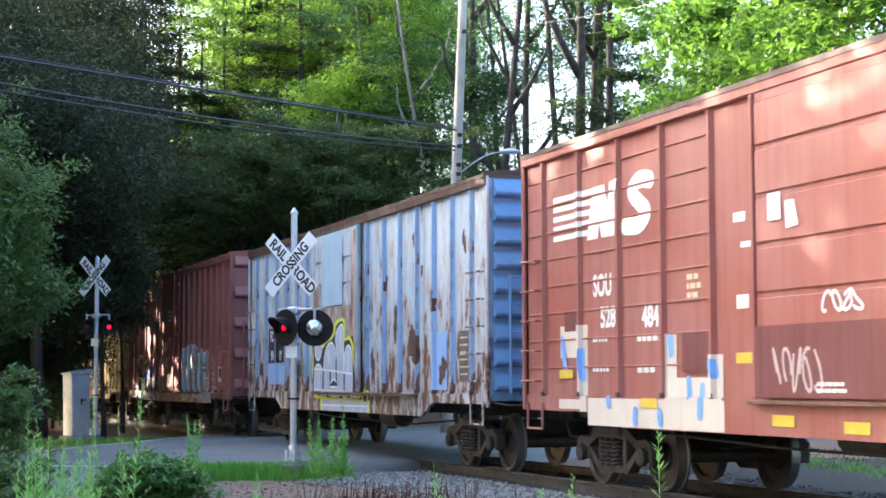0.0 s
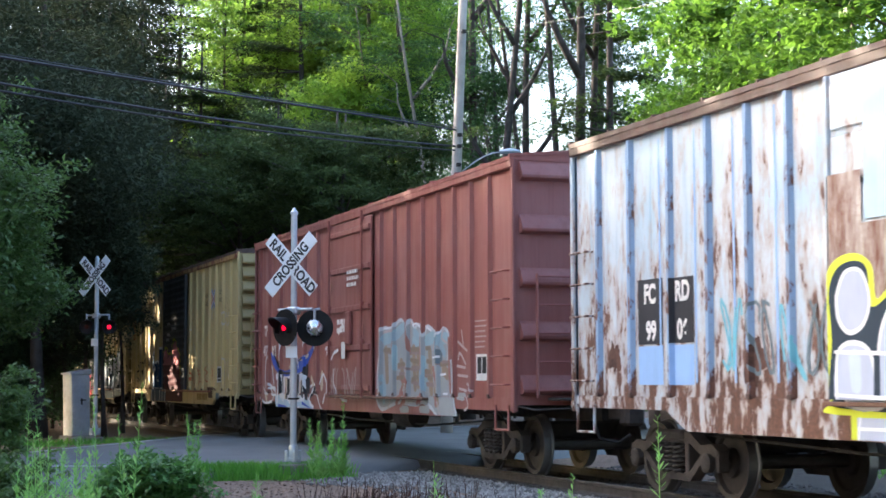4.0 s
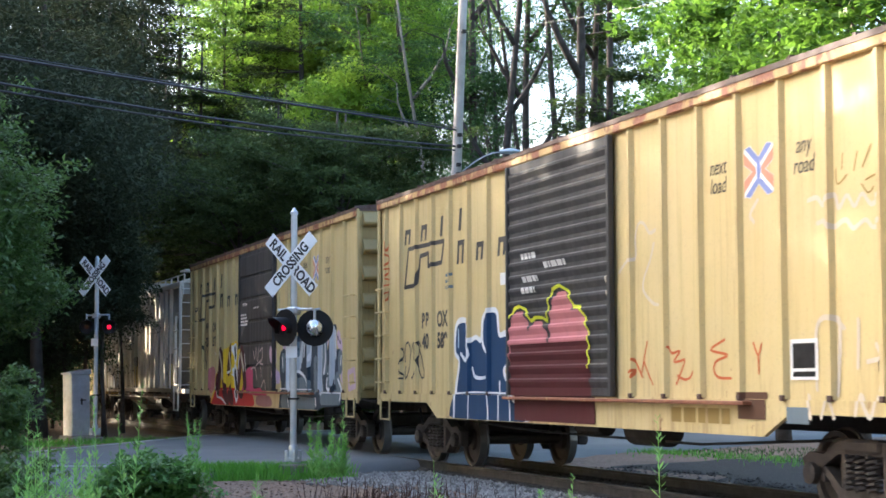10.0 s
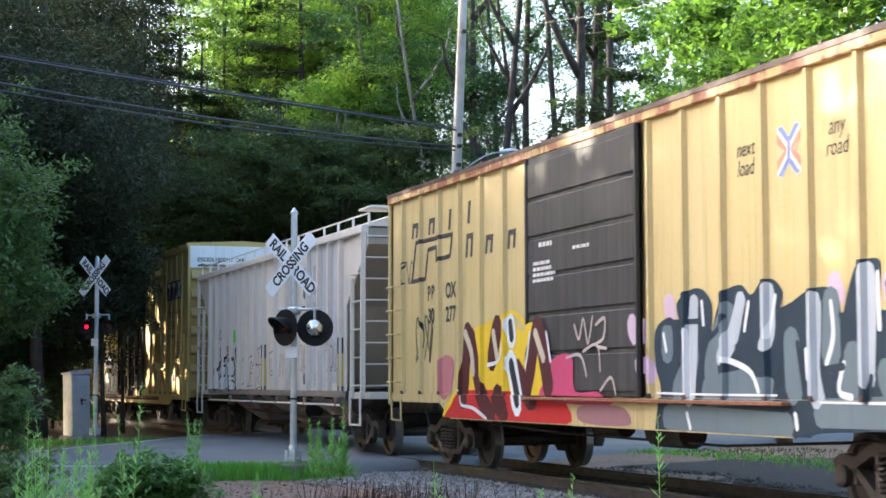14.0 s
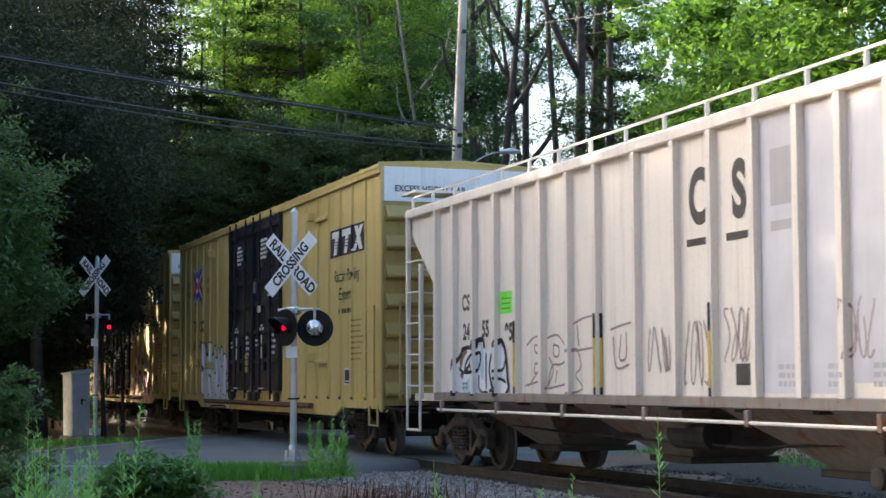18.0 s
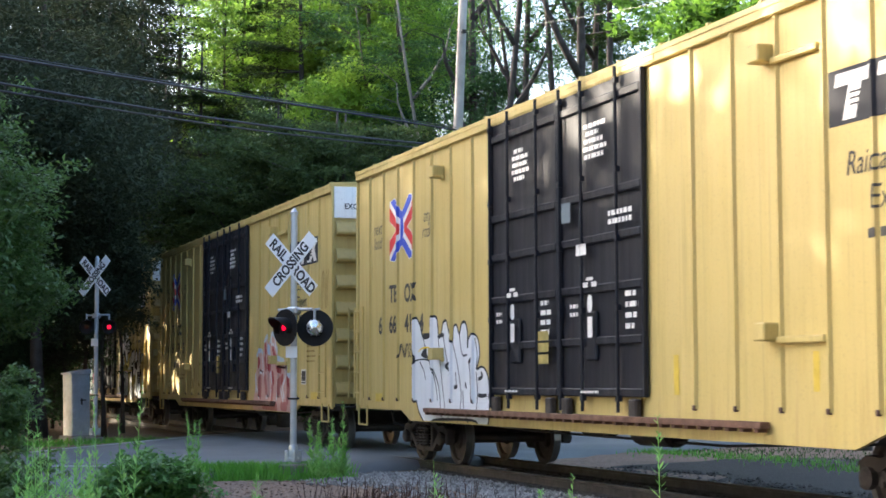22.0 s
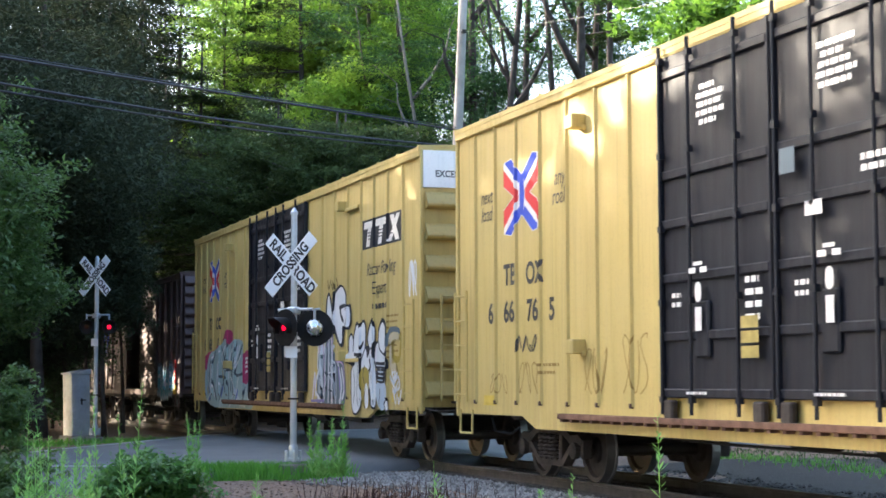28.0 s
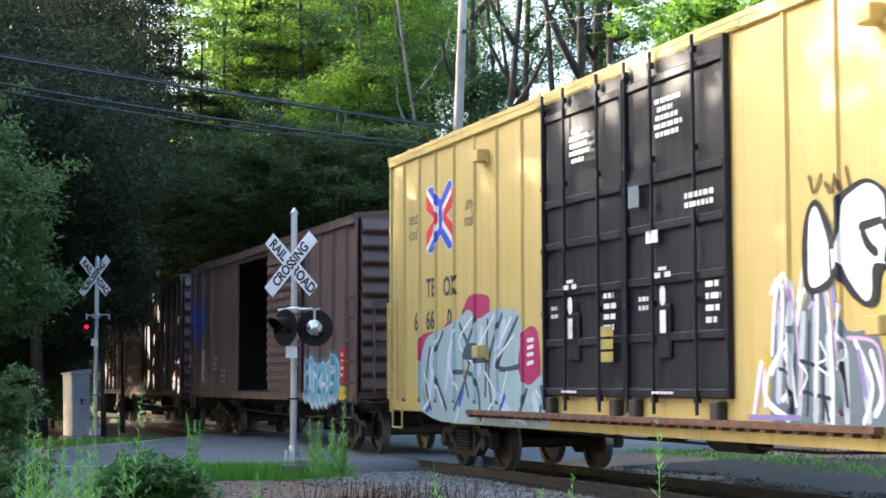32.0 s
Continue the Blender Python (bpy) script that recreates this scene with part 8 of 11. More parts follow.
S_TUSCANPALE, S_FADEWHITE = spray("thin_red_brown_spray", (0.36, 0.17, 0.14)), spray("faded_white_spray", (0.50, 0.41, 0.39))
S_MILK, S_MILKEDGE, S_MILKTURQ, S_BEIGE = spray("milky_grey_spray", (0.36, 0.37, 0.37)), spray("milky_white_spray", (0.55, 0.58, 0.60)), spray("milky_turquoise_spray", (0.33, 0.45, 0.50)), spray("beige_spray", (0.33, 0.24, 0.17))


def build_marks_rail_a(s):
    s.door_ribs = (1.14 + 0.08, (4.40 - 1.14 - 0.3) / 17, 17)
    rail_mark(s, -72.3, 2.85, 0.98)
    chevron_x(s, -60.65, 3.43, 0.52, 0.58, S_FADERED, S_BLUEMARK)
    s.text("next", -61.5, 3.56, 0.24, M_INK, 0.85, 0.2, 0.0)
    s.text("load", -61.5, 3.36, 0.24, M_INK, 0.85, 0.2, 0.0)
    s.text("any", -59.8, 3.58, 0.24, M_INK, 0.85, 0.2, 0.0)
    s.text("road", -59.8, 3.38, 0.24, M_INK, 0.85, 0.2, 0.0)
    for word, x, z in (("RB", -71.17, 2.28), ("OX", -70.36, 2.28), ("40", -71.17, 1.95), ("589", -70.36, 1.95)):
        s.text(word, x, z, 0.33, M_INK, 0.95)
    m = Mural(s, 0.78)
    m.fill(S_NAVY, [(-69.77, 0.72), (-69.73, 1.22), (-69.58, 1.62), (-69.76, 1.77), (-69.72, 2.14), (-69.47, 2.24), (-69.16, 2.17), (-69.17, 1.93), (-68.87, 1.97), (-68.64, 1.93), (-68.57, 2.23), (-68.32, 2.33), (-68.01, 2.3), (-67.92, 1.99), (-67.68, 1.99), (-67.48, 1.87), (-67.51, 1.59), (-67.75, 1.47), (-67.52, 1.25), (-67.38, 1.1), (-67.07, 0.96), (-66.96, 0.74)], S_WHITE, 0.04)
    m.line(S_WHITE, 0.022, [(-69.13, 1.13), (-69.15, 0.91), (-69.14, 0.73)])
    m.line(S_WHITE, 0.022, [(-68.4, 1.24), (-68.34, 0.99), (-68.32, 0.74)])
    m.line(S_WHITE, 0.022, [(-67.91, 1.32), (-67.91, 0.99), (-67.92, 0.75)])
    m.line(S_WHITE, 0.022, [(-67.5, 1.13), (-67.47, 0.94), (-67.47, 0.75)])
    m.line(S_WHITE, 0.026, [(-69.01, 1.52), (-68.88, 1.39), (-68.46, 1.39), (-68.36, 1.51)])
    m.line(S_WHITE, 0.03, [(-69.51, 1.74), (-69.31, 1.64), (-69.11, 1.68), (-69.14, 1.92)])
    m.line(S_WHITE, 0.03, [(-68.61, 2.06), (-68.55, 1.82), (-68.33, 1.75)])
    m.line(S_WHITE, 0.012, [(-69.73, 1.15), (-68.88, 1.17), (-67.57, 1.16)])
    m.line(S_PALEBLUE, 0.02, [(-69.61, 2.09), (-69.61, 1.84)])
    m.line(S_OCHRE, 0.05, [(-67.63, 1.48), (-67.46, 1.51), (-67.4, 1.39)])
    m.lay("navy spray-painted forked form with a white outline")
    fs = [(rect(-67.28, -64.62, 0.80, 1.82), 0, 6)] + [(capsule((x, 1.7), (x, z), 0.38), 1, 2 + i) for i, (x, z) in enumerate(((-66.95, 1.9), (-66.3, 1.75), (-65.5, 2.1), (-65.05, 1.85)))]
    s.lay("graffiti", fs, [S_MAROON, S_PINK], "pink and dark red spray-painted block")
    s.lay("graffiti", stroke([[(-67.25, 2.2), (-67.1, 2.3), (-66.9, 2.33), (-66.7, 2.28), (-66.5, 2.12), (-66.3, 2.16), (-66.1, 2.15), (-65.95, 2.1), (-65.9, 2.35), (-65.75, 2.5), (-65.5, 2.54), (-65.25, 2.45), (-65.1, 2.25), (-64.9, 2.24), (-64.75, 2.12), (-64.65, 1.9), (-64.66, 1.5)]], 0.022, 0, 12), [S_LIME], "lime spray-painted outline")
    m = Mural(s, 0.80)
    m.line(S_RUSTRED, 0.016, [(-63.23, 1.77), (-63.38, 1.42)])
    m.line(S_RUSTRED, 0.016, [(-63.56, 1.58), (-63.36, 1.37)])
    m.line(S_RUSTRED, 0.016, [(-63.65, 1.42), (-63.53, 1.45), (-63.58, 1.37)])
    m.line(S_RUSTRED, 0.016, [(-63.32, 1.55), (-63.21, 1.41), (-63.1, 1.29)])
    m.line(S_RUSTRED, 0.016, [(-62.69, 1.7), (-62.61, 1.63), (-62.42, 1.65), (-62.56, 1.54), (-62.42, 1.54), (-62.31, 1.54), (-62.51, 1.29)])
    m.line(S_RUSTRED, 0.016, [(-62.48, 1.38), (-62.32, 1.34), (-62.19, 1.36), (-62.13, 1.42)])
    m.line(S_RUSTRED, 0.016, [(-61.41, 1.75), (-61.71, 1.65), (-61.35, 1.59), (-61.59, 1.53), (-61.65, 1.44), (-61.55, 1.36), (-61.28, 1.35)])
    m.line(S_RUSTRED, 0.016, [(-60.81, 1.7), (-60.72, 1.58), (-60.65, 1.69)])
    m.line(S_RUSTRED, 0.016, [(-60.72, 1.58), (-60.71, 1.4)])
    m.lay("rust-red spray-painted zigzag strokes")
    m = Mural(s, 0.80)
    m.line(M_FADEINK, 0.009, [(-59.12, 3.4), (-59.14, 3.26)])
    m.line(M_FADEINK, 0.009, [(-58.88, 3.39), (-58.94, 3.23)])
    m.line(M_FADEINK, 0.009, [(-58.66, 3.43), (-58.8, 3.24)])
    m.line(M_FADEINK, 0.009, [(-59.24, 3.27), (-59.21, 3.13), (-59.06, 3.2)])
    m.line(M_FADEINK, 0.009, [(-58.82, 3.09), (-58.72, 3), (-58.63, 3.04)])
    m.line(M_FADEINK, 0.009, [(-58.75, 3.12), (-58.6, 3.15)])
    m.lay("faint brown scrawl")
    m = Mural(s, 0.80)
    m.line(S_THINWHITE, 0.024, [(-59.72, 3.03), (-59.57, 3.04), (-59.45, 2.96), (-59.27, 3.04), (-59.2, 2.91), (-59.06, 3.01), (-58.94, 2.9), (-58.81, 3), (-58.67, 2.89), (-58.52, 2.96)])
    m.line(S_THINWHITE, 0.024, [(-59.57, 2.8), (-59.4, 2.81), (-59.28, 2.74), (-59.09, 2.79), (-58.96, 2.7), (-58.77, 2.76), (-58.64, 2.68), (-58.5, 2.74)])
    m.line(S_THINWHITE, 0.024, [(-60.68, 3.13), (-60.83, 3), (-60.76, 2.92)])
    m.line(S_THINWHITE, 0.024, [(-59.63, 1.24), (-59.64, 1.71), (-59.55, 1.89), (-59.32, 1.9), (-59.22, 1.81), (-59.27, 1.19)])
    m.line(S_THINWHITE, 0.024, [(-59.32, 1.91), (-59.15, 1.8)])
    m.line(S_THINWHITE, 0.024, [(-58.92, 1.87), (-58.92, 1.7), (-58.94, 1.44)])
    m.line(S_THINWHITE, 0.024, [(-58.64, 1.64), (-58.55, 1.49), (-58.59, 1.24)])
    m.line(S_THINWHITE, 0.024, [(-58.78, 1.49), (-58.53, 1.52)])
    m.line(S_THINWHITE, 0.024, [(-59.78, 1.18), (-59.72, 0.97)])
    m.line(S_THINWHITE, 0.024, [(-59.53, 0.98), (-59.42, 1.16), (-59.31, 0.98)])
    m.line(S_THINWHITE, 0.024, [(-58.96, 1.01), (-58.9, 1.19), (-58.79, 1.04), (-58.71, 1), (-58.63, 1.17)])
    m.lay("thin white spray-painted scrawl, half rubbed away")
    m = Mural(s, 0.80)
    m.line(S_RUSTRED, 0.014, [(-73.19, 3.71), (-73.17, 3.54), (-73.11, 3.65)])
    m.line(S_RUSTRED, 0.014, [(-73.21, 3.5), (-73.09, 3.41), (-73.2, 3.28)])
    m.line(S_RUSTRED, 0.014, [(-73.22, 3.23), (-73.08, 3.23), (-73.19, 3.09), (-73.07, 3.05)])
    m.line(S_RUSTRED, 0.014, [(-73.23, 2.95), (-73.09, 2.97)])
    m.line(S_RUSTRED, 0.014, [(-73.22, 2.81), (-73.1, 2.84), (-73.16, 2.7)])
    m.lay("column of rust-red spray-painted strokes")
    m = Mural(s, 0.80)
    m.line(S_THINWHITE, 0.02, [(-64.13, 2.57), (-64.1, 2.4), (-64.06, 2.24)])
    m.line(S_THINWHITE, 0.02, [(-63.95, 2.61), (-63.75, 2.72), (-63.51, 2.75), (-63.51, 2.99), (-63.41, 3.14), (-63.27, 3.12), (-63.14, 3.01), (-62.99, 3.03)])
    m.line(S_THINWHITE, 0.02, [(-63.03, 2.88), (-63.13, 2.69), (-63.29, 2.5), (-63.3, 2.35), (-63.08, 2.21), (-62.94, 2.18)])
    m.lay("thin white spray-painted curls")
    s.bars(-66.88, -66.19, 2.930, 3.040, 1, M_STENCIL, 0.7, seed=70)
    s.bars(-66.08, -65.3, 2.775, 2.885, 1, M_STENCIL, 0.7, seed=71)
    s.bars(-66.8, -66.26, 2.620, 2.730, 1, M_STENCIL, 0.7, seed=72)
    s.bars(-66.8, -66.28, 2.470, 2.580, 1, M_STENCIL, 0.7, seed=73)
    s.lay_each("label_panel", [(rect(-67.87, -67.49, 2.67, 2.84), 0, 0)], [M_STENCIL], "worn white label")
    s.lay_each("plate", [(rect(-60.15, -59.75, 0.91, 1.07), 0, 0)], [S_STEEL], "grey riveted plate")
    s.lay_each("patch", [(rect(-61.1, -60.55, 0.94, 1.21), 0, 0)], [S_RUSTDARK], "dark rusted patch")
    s.lay_each("label_panel", [(rect(-60.1, -59.6, 1.33, 1.72), 0, 0), (rect(-60.05, -59.65, 1.44, 1.68), 1, 2), (rect(-60.05, -59.65, 1.36, 1.41), 1, 2)], [M_STENCIL, M_BLACKPAINT], "white label with dark print")
    tag(s, -72.6, -71.2, 1.35, 2.0, M_INK, 240, 0.02, 4)
    s.bars(-62.6, -61.0, 0.84, 1.04, 1, M_FADEINK, 0.8, seed=33)
    s.bars(-70.2, -69.8, 2.72, 3.0, 3, S_STEEL, 0.5, seed=34)


def build_marks_rail_b(s):
    rail_mark(s, -89.75, 2.92, 0.98)
    chevron_x(s, -77.9, 3.56, 0.5, 0.44, S_FADERED, S_BLUEMARK)
    s.text("next", -78.75, 3.68, 0.24, M_INK, 0.85, 0.2, 0.0)
    s.text("load", -78.75, 3.48, 0.24, M_INK, 0.85, 0.2, 0.0)
    s.text("any", -77.05, 3.68, 0.24, M_INK, 0.85, 0.2, 0.0)
    s.text("road", -77.05, 3.48, 0.24, M_INK, 0.85, 0.2, 0.0)
    for word, x, z in (("RB", -88.72, 2.70), ("OX", -87.8, 2.70), ("30", -88.72, 2.34), ("277", -87.8, 2.34)):
        s.text(word, x, z, 0.32, M_INK, 0.95)
    m = Mural(s, 0.785)
    m.fill(S_YEL, [(-87.92, 0.73), (-87.59, 1.19), (-87.2, 1.67), (-86.89, 2.04), (-86.22, 2.16), (-85.55, 2.23), (-84.85, 1.99), (-84.32, 2.1), (-83.94, 1.96), (-83.87, 1.21), (-84.08, 0.77)])
    m.fill(S_RED, [(-87.92, 0.73), (-87.72, 0.98), (-87.27, 1.18), (-85.69, 1.2), (-84.08, 1.12), (-83.43, 1.08), (-83.34, 0.76), (-85.7, 0.74)])
    m.fill(S_PINK, [(-88.29, 1.19), (-88.32, 1.58), (-88.05, 1.73), (-87.65, 1.62), (-87.78, 1.19), (-88.05, 1.05)])
    m.fill(S_PINKHOT, [(-83.92, 1.08), (-83.77, 1.39), (-83.52, 1.62), (-82.95, 1.64), (-82.86, 1.21), (-82.18, 1.2), (-82.05, 1.04)])
    m.fill(S_DUSTYPINK, [(-82.86, 0.82), (-82.95, 1.01), (-82.23, 1.04), (-81.64, 1.01), (-81.54, 0.81)])
    m.line(S_MAROON, 0.19, [(-87.04, 2.02), (-87.2, 1.1)])
    m.line(S_MAROON, 0.19, [(-86.89, 1.93), (-86.52, 1.2), (-86.04, 0.85)])
    m.line(S_MAROON, 0.19, [(-85.83, 2.08), (-86.04, 1.65)])
    m.line(S_MAROON, 0.19, [(-85.84, 1.11), (-85.55, 0.86)])
    m.line(S_MAROON, 0.19, [(-84.07, 2), (-84.33, 1.55), (-84.49, 1.12)])
    m.line(S_MAROON, 0.19, [(-83.92, 1.88), (-83.72, 1.29)])
    m.line(S_MAROON, 0.19, [(-85.13, 1.46), (-84.59, 1.12)])
    m.line(S_CREAM, 0.075, [(-87.14, 2.03), (-86.89, 1.76), (-86.82, 1.46)])
    m.line(S_CREAM, 0.075, [(-85.98, 2), (-85.84, 1.67)])
    m.line(S_CREAM, 0.075, [(-84.12, 1.95), (-83.87, 1.63)])
    m.line(S_WHITE, 0.026, [(-87.33, 1.19), (-87.27, 0.99), (-86.76, 0.94), (-86.22, 0.8)])
    m.line(S_WHITE, 0.026, [(-87.39, 2.05), (-87.46, 1.67), (-87.39, 1.19)])
    m.line(S_WHITE, 0.026, [(-85.58, 2.14), (-85.75, 1.65), (-86.22, 1.56)])
    m.line(S_WHITE, 0.026, [(-84.32, 1.97), (-84.43, 1.63), (-84.65, 1.2)])
    m.line(S_WHITE, 0.026, [(-83.76, 1.96), (-83.62, 1.58)])
    m.line(S_WHITE, 0.17, [(-85.32, 2.11), (-85.27, 1.94)])
    m.line(S_WHITE, 0.17, [(-85.3, 1.6), (-85.03, 1.01)])
    m.line(S_BLACK, 0.085, [(-85.32, 2.11), (-85.27, 1.94)])
    m.line(S_BLACK, 0.085, [(-85.3, 1.57), (-85.03, 1.04)])
    m.line(S_YEL, 0.03, [(-85.55, 2.2), (-85.24, 2.28), (-84.8, 2.12)])
    m.line(S_YEL, 0.03, [(-84.8, 1.99), (-84.7, 1.64)])
    m.line(S_FADEWHITE, 0.02, [(-82.85, 2.02), (-82.71, 1.84), (-82.57, 2.09), (-82.44, 1.78), (-82.3, 2.1)])
    m.line(S_FADEWHITE, 0.02, [(-82.21, 2), (-81.95, 2.07), (-81.99, 1.84), (-82.22, 1.76), (-81.91, 1.71)])
    m.line(S_FADEWHITE, 0.02, [(-82.58, 1.69), (-82.17, 1.76), (-82.09, 1.45)])
    m.line(S_FADEWHITE, 0.02, [(-83.09, 1.62), (-82.67, 1.64), (-82.49, 1.39)])
    m.line(S_FADEWHITE, 0.02, [(-82.09, 1.21), (-81.79, 1.37), (-81.66, 1.17)])
    m.lay("red, yellow and maroon spray-painted letters-like forms with a dotted stroke")
    m = Mural(s, 0.785)
    m.line(S_LILACPALE, 0.13, [(-80.51, 2.17), (-80.46, 2.07)])
    m.line(S_LILACPALE, 0.13, [(-81.21, 1.97), (-81.15, 1.86)])
    m.line(S_LILACPALE, 0.13, [(-77.13, 2.21), (-77.09, 2.12)])
    m.line(S_LILACPALE, 0.13, [(-76.13, 2.01), (-76.09, 1.92)])
    m.line(S_LILACPALE, 0.13, [(-75.99, 1.47), (-75.96, 1.39)])
    m.line(S_LILACPALE, 0.13, [(-81.02, 1.51), (-80.96, 1.41)])
    m.line(S_LILACPALE, 0.13, [(-76.25, 2.17), (-76.22, 2.08)])
    m.fill(S_NAVYGREY, [(-80.83, 0.77), (-80.73, 1.22), (-80.86, 1.51), (-80.85, 1.89), (-80.52, 2.03), (-80.27, 1.96), (-80.32, 2.17), (-80.04, 2.3), (-79.73, 2.3), (-79.52, 2.14), (-79.52, 1.85), (-79.41, 2.06), (-79.24, 2.25), (-78.89, 2.3), (-78.68, 2.19), (-78.48, 2.31), (-78.24, 2.32), (-78.06, 2.18), (-78.1, 2), (-77.71, 2.15), (-77.34, 2.2), (-77.09, 2.12), (-77.02, 1.93), (-76.92, 2.13), (-76.78, 2.36), (-76.57, 2.41), (-76.38, 2.35), (-76.43, 1.97), (-76.1, 1.93), (-75.91, 1.73), (-75.99, 1.55), (-76.27, 1.46), (-76.35, 1.44), (-76.13, 1.23), (-75.96, 1.05), (-76.04, 0.9), (-77.38, 0.83), (-77.82, 0.74), (-79.8, 0.7), (-80.64, 0.72)])
    m.line(S_STEEL, 0.15, [(-80.56, 1.82), (-80.56, 1.66)])
    m.line(S_STEEL, 0.15, [(-79.96, 1.58), (-80.3, 1.22)])
    m.line(S_STEEL, 0.15, [(-79.17, 2), (-79.53, 1.57), (-79.5, 1.22)])
    m.line(S_STEEL, 0.15, [(-78.75, 1.29), (-79.43, 1.23)])
    m.line(S_STEEL, 0.15, [(-77.92, 1.7), (-77.87, 1.23)])
    m.line(S_STEEL, 0.15, [(-77.2, 2.05), (-77.22, 1.54)])
    m.line(S_STEEL, 0.15, [(-76.86, 1.54), (-76.95, 1.17)])
    m.line(S_STEEL, 0.15, [(-76.33, 1.38), (-76.16, 1.1)])
    m.line(S_STEEL, 0.15, [(-76.13, 1.78), (-76.14, 1.6)])
    m.line(S_STEEL, 0.15, [(-80.5, 0.92), (-78, 0.88)])
    m.line(S_STEEL, 0.15, [(-77.35, 1.02), (-76.16, 1.04)])
    m.line(S_STEEL, 0.15, [(-79.61, 1.22), (-78.35, 1.22)])
    m.line(S_SILVER, 0.11, [(-79.91, 2.15), (-79.96, 1.72), (-80.01, 1.15)])
    m.line(S_SILVER, 0.11, [(-78.9, 2.13), (-79.08, 1.77), (-79.32, 1.57)])
    m.line(S_SILVER, 0.11, [(-78.33, 2.19), (-78.34, 1.82), (-78.45, 1.66)])
    m.line(S_SILVER, 0.11, [(-77.49, 2.06), (-77.5, 1.68), (-77.51, 1.42), (-77.44, 1.16)])
    m.line(S_SILVER, 0.11, [(-76.58, 2.28), (-76.59, 1.78), (-76.6, 1.35)])
    m.line(S_WHITE, 0.03, [(-80.64, 1.84), (-80.58, 1.66)])
    m.line(S_WHITE, 0.03, [(-79.73, 2.16), (-79.7, 1.93)])
    m.line(S_WHITE, 0.03, [(-80.07, 1.87), (-80.03, 1.18)])
    m.line(S_WHITE, 0.03, [(-78.73, 2.11), (-78.82, 1.84)])
    m.line(S_WHITE, 0.03, [(-79.34, 1.57), (-78.75, 1.43), (-78.56, 1.22)])
    m.line(S_WHITE, 0.03, [(-78.2, 2.15), (-78.34, 1.76)])
    m.line(S_WHITE, 0.03, [(-77.65, 1.61), (-77.63, 1.35)])
    m.line(S_WHITE, 0.03, [(-77.2, 2.05), (-77.17, 1.73), (-77.29, 1.48)])
    m.line(S_WHITE, 0.03, [(-76.43, 2.27), (-76.42, 1.78)])
    m.line(S_WHITE, 0.03, [(-77, 1.48), (-77.09, 1.23), (-76.88, 1.17)])
    m.line(S_WHITE, 0.03, [(-76.28, 1.38), (-76.03, 1.17), (-76.06, 0.99)])
    m.line(S_WHITE, 0.03, [(-76.06, 1.8), (-76.08, 1.65)])
    m.line(S_WHITE, 0.03, [(-80.05, 0.97), (-79.98, 0.82)])
    m.line(S_WHITE, 0.03, [(-77.82, 1), (-77.79, 0.87)])
    m.line(S_WHITE, 0.012, [(-80.83, 1.19), (-79.61, 1.18), (-78.2, 1.18)])
    m.line(S_WHITE, 0.012, [(-77.37, 1.12), (-76.05, 1.12)])
    m.line(S_NAVYGREY, 0.035, [(-79.78, 1.7), (-79.45, 1.82), (-79.21, 1.99)])
    m.line(S_NAVYGREY, 0.035, [(-78.99, 1.67), (-78.71, 1.62), (-78.14, 1.55)])
    m.line(S_NAVYGREY, 0.035, [(-78.14, 1.55), (-78.24, 1.22)])
    m.line(S_NAVYGREY, 0.035, [(-78.1, 2), (-77.76, 2.07)])
    m.line(S_NAVYGREY, 0.035, [(-77.8, 1.68), (-77.69, 1.23)])
    m.line(S_NAVYGREY, 0.035, [(-77.37, 1.42), (-77.01, 1.45)])
    m.line(S_NAVYGREY, 0.035, [(-77.04, 1.92), (-76.79, 1.79)])
    m.line(S_NAVYGREY, 0.035, [(-76.56, 1.35), (-76.6, 1.14)])
    m.line(S_NAVYGREY, 0.035, [(-80.56, 1.97), (-79.77, 1.96)])
    m.line(S_BLACK, 0.035, [(-76.28, 2.17), (-76.25, 2.12)])
    m.line(S_BLACK, 0.035, [(-76.13, 2.08), (-76.11, 2.06)])
    m.line(S_BLACK, 0.035, [(-80.24, 1.52), (-80.28, 1.49)])
    m.lay("silver and dark blue spray-painted forms with white gleams and lilac cloud")
    s.lay("graffiti", stroke([[(-75.6, 1.5), (-75.2, 1.55), (-75.15, 1.25), (-75.55, 1.2), (-75.6, 1.5)]], 0.05, 0, 0), [S_LILACPALE], "lilac spray-painted loop")
    s.bars(-84.2, -83.4, 2.6, 2.9, 4, M_STENCIL, seed=15)
    s.bars(-84.0, -83.5, 3.05, 3.15, 1, M_STENCIL, seed=16)
    s.bars(-82.9, -82.3, 2.95, 3.02, 1, M_STENCIL, seed=17)
    tag(s, -90.2, -89.6, 2.9, 3.3, M_INK, 243, 0.018, 3)
    tag(s, -89.5, -88.6, 1.6, 2.4, M_INK, 244, 0.022, 4)


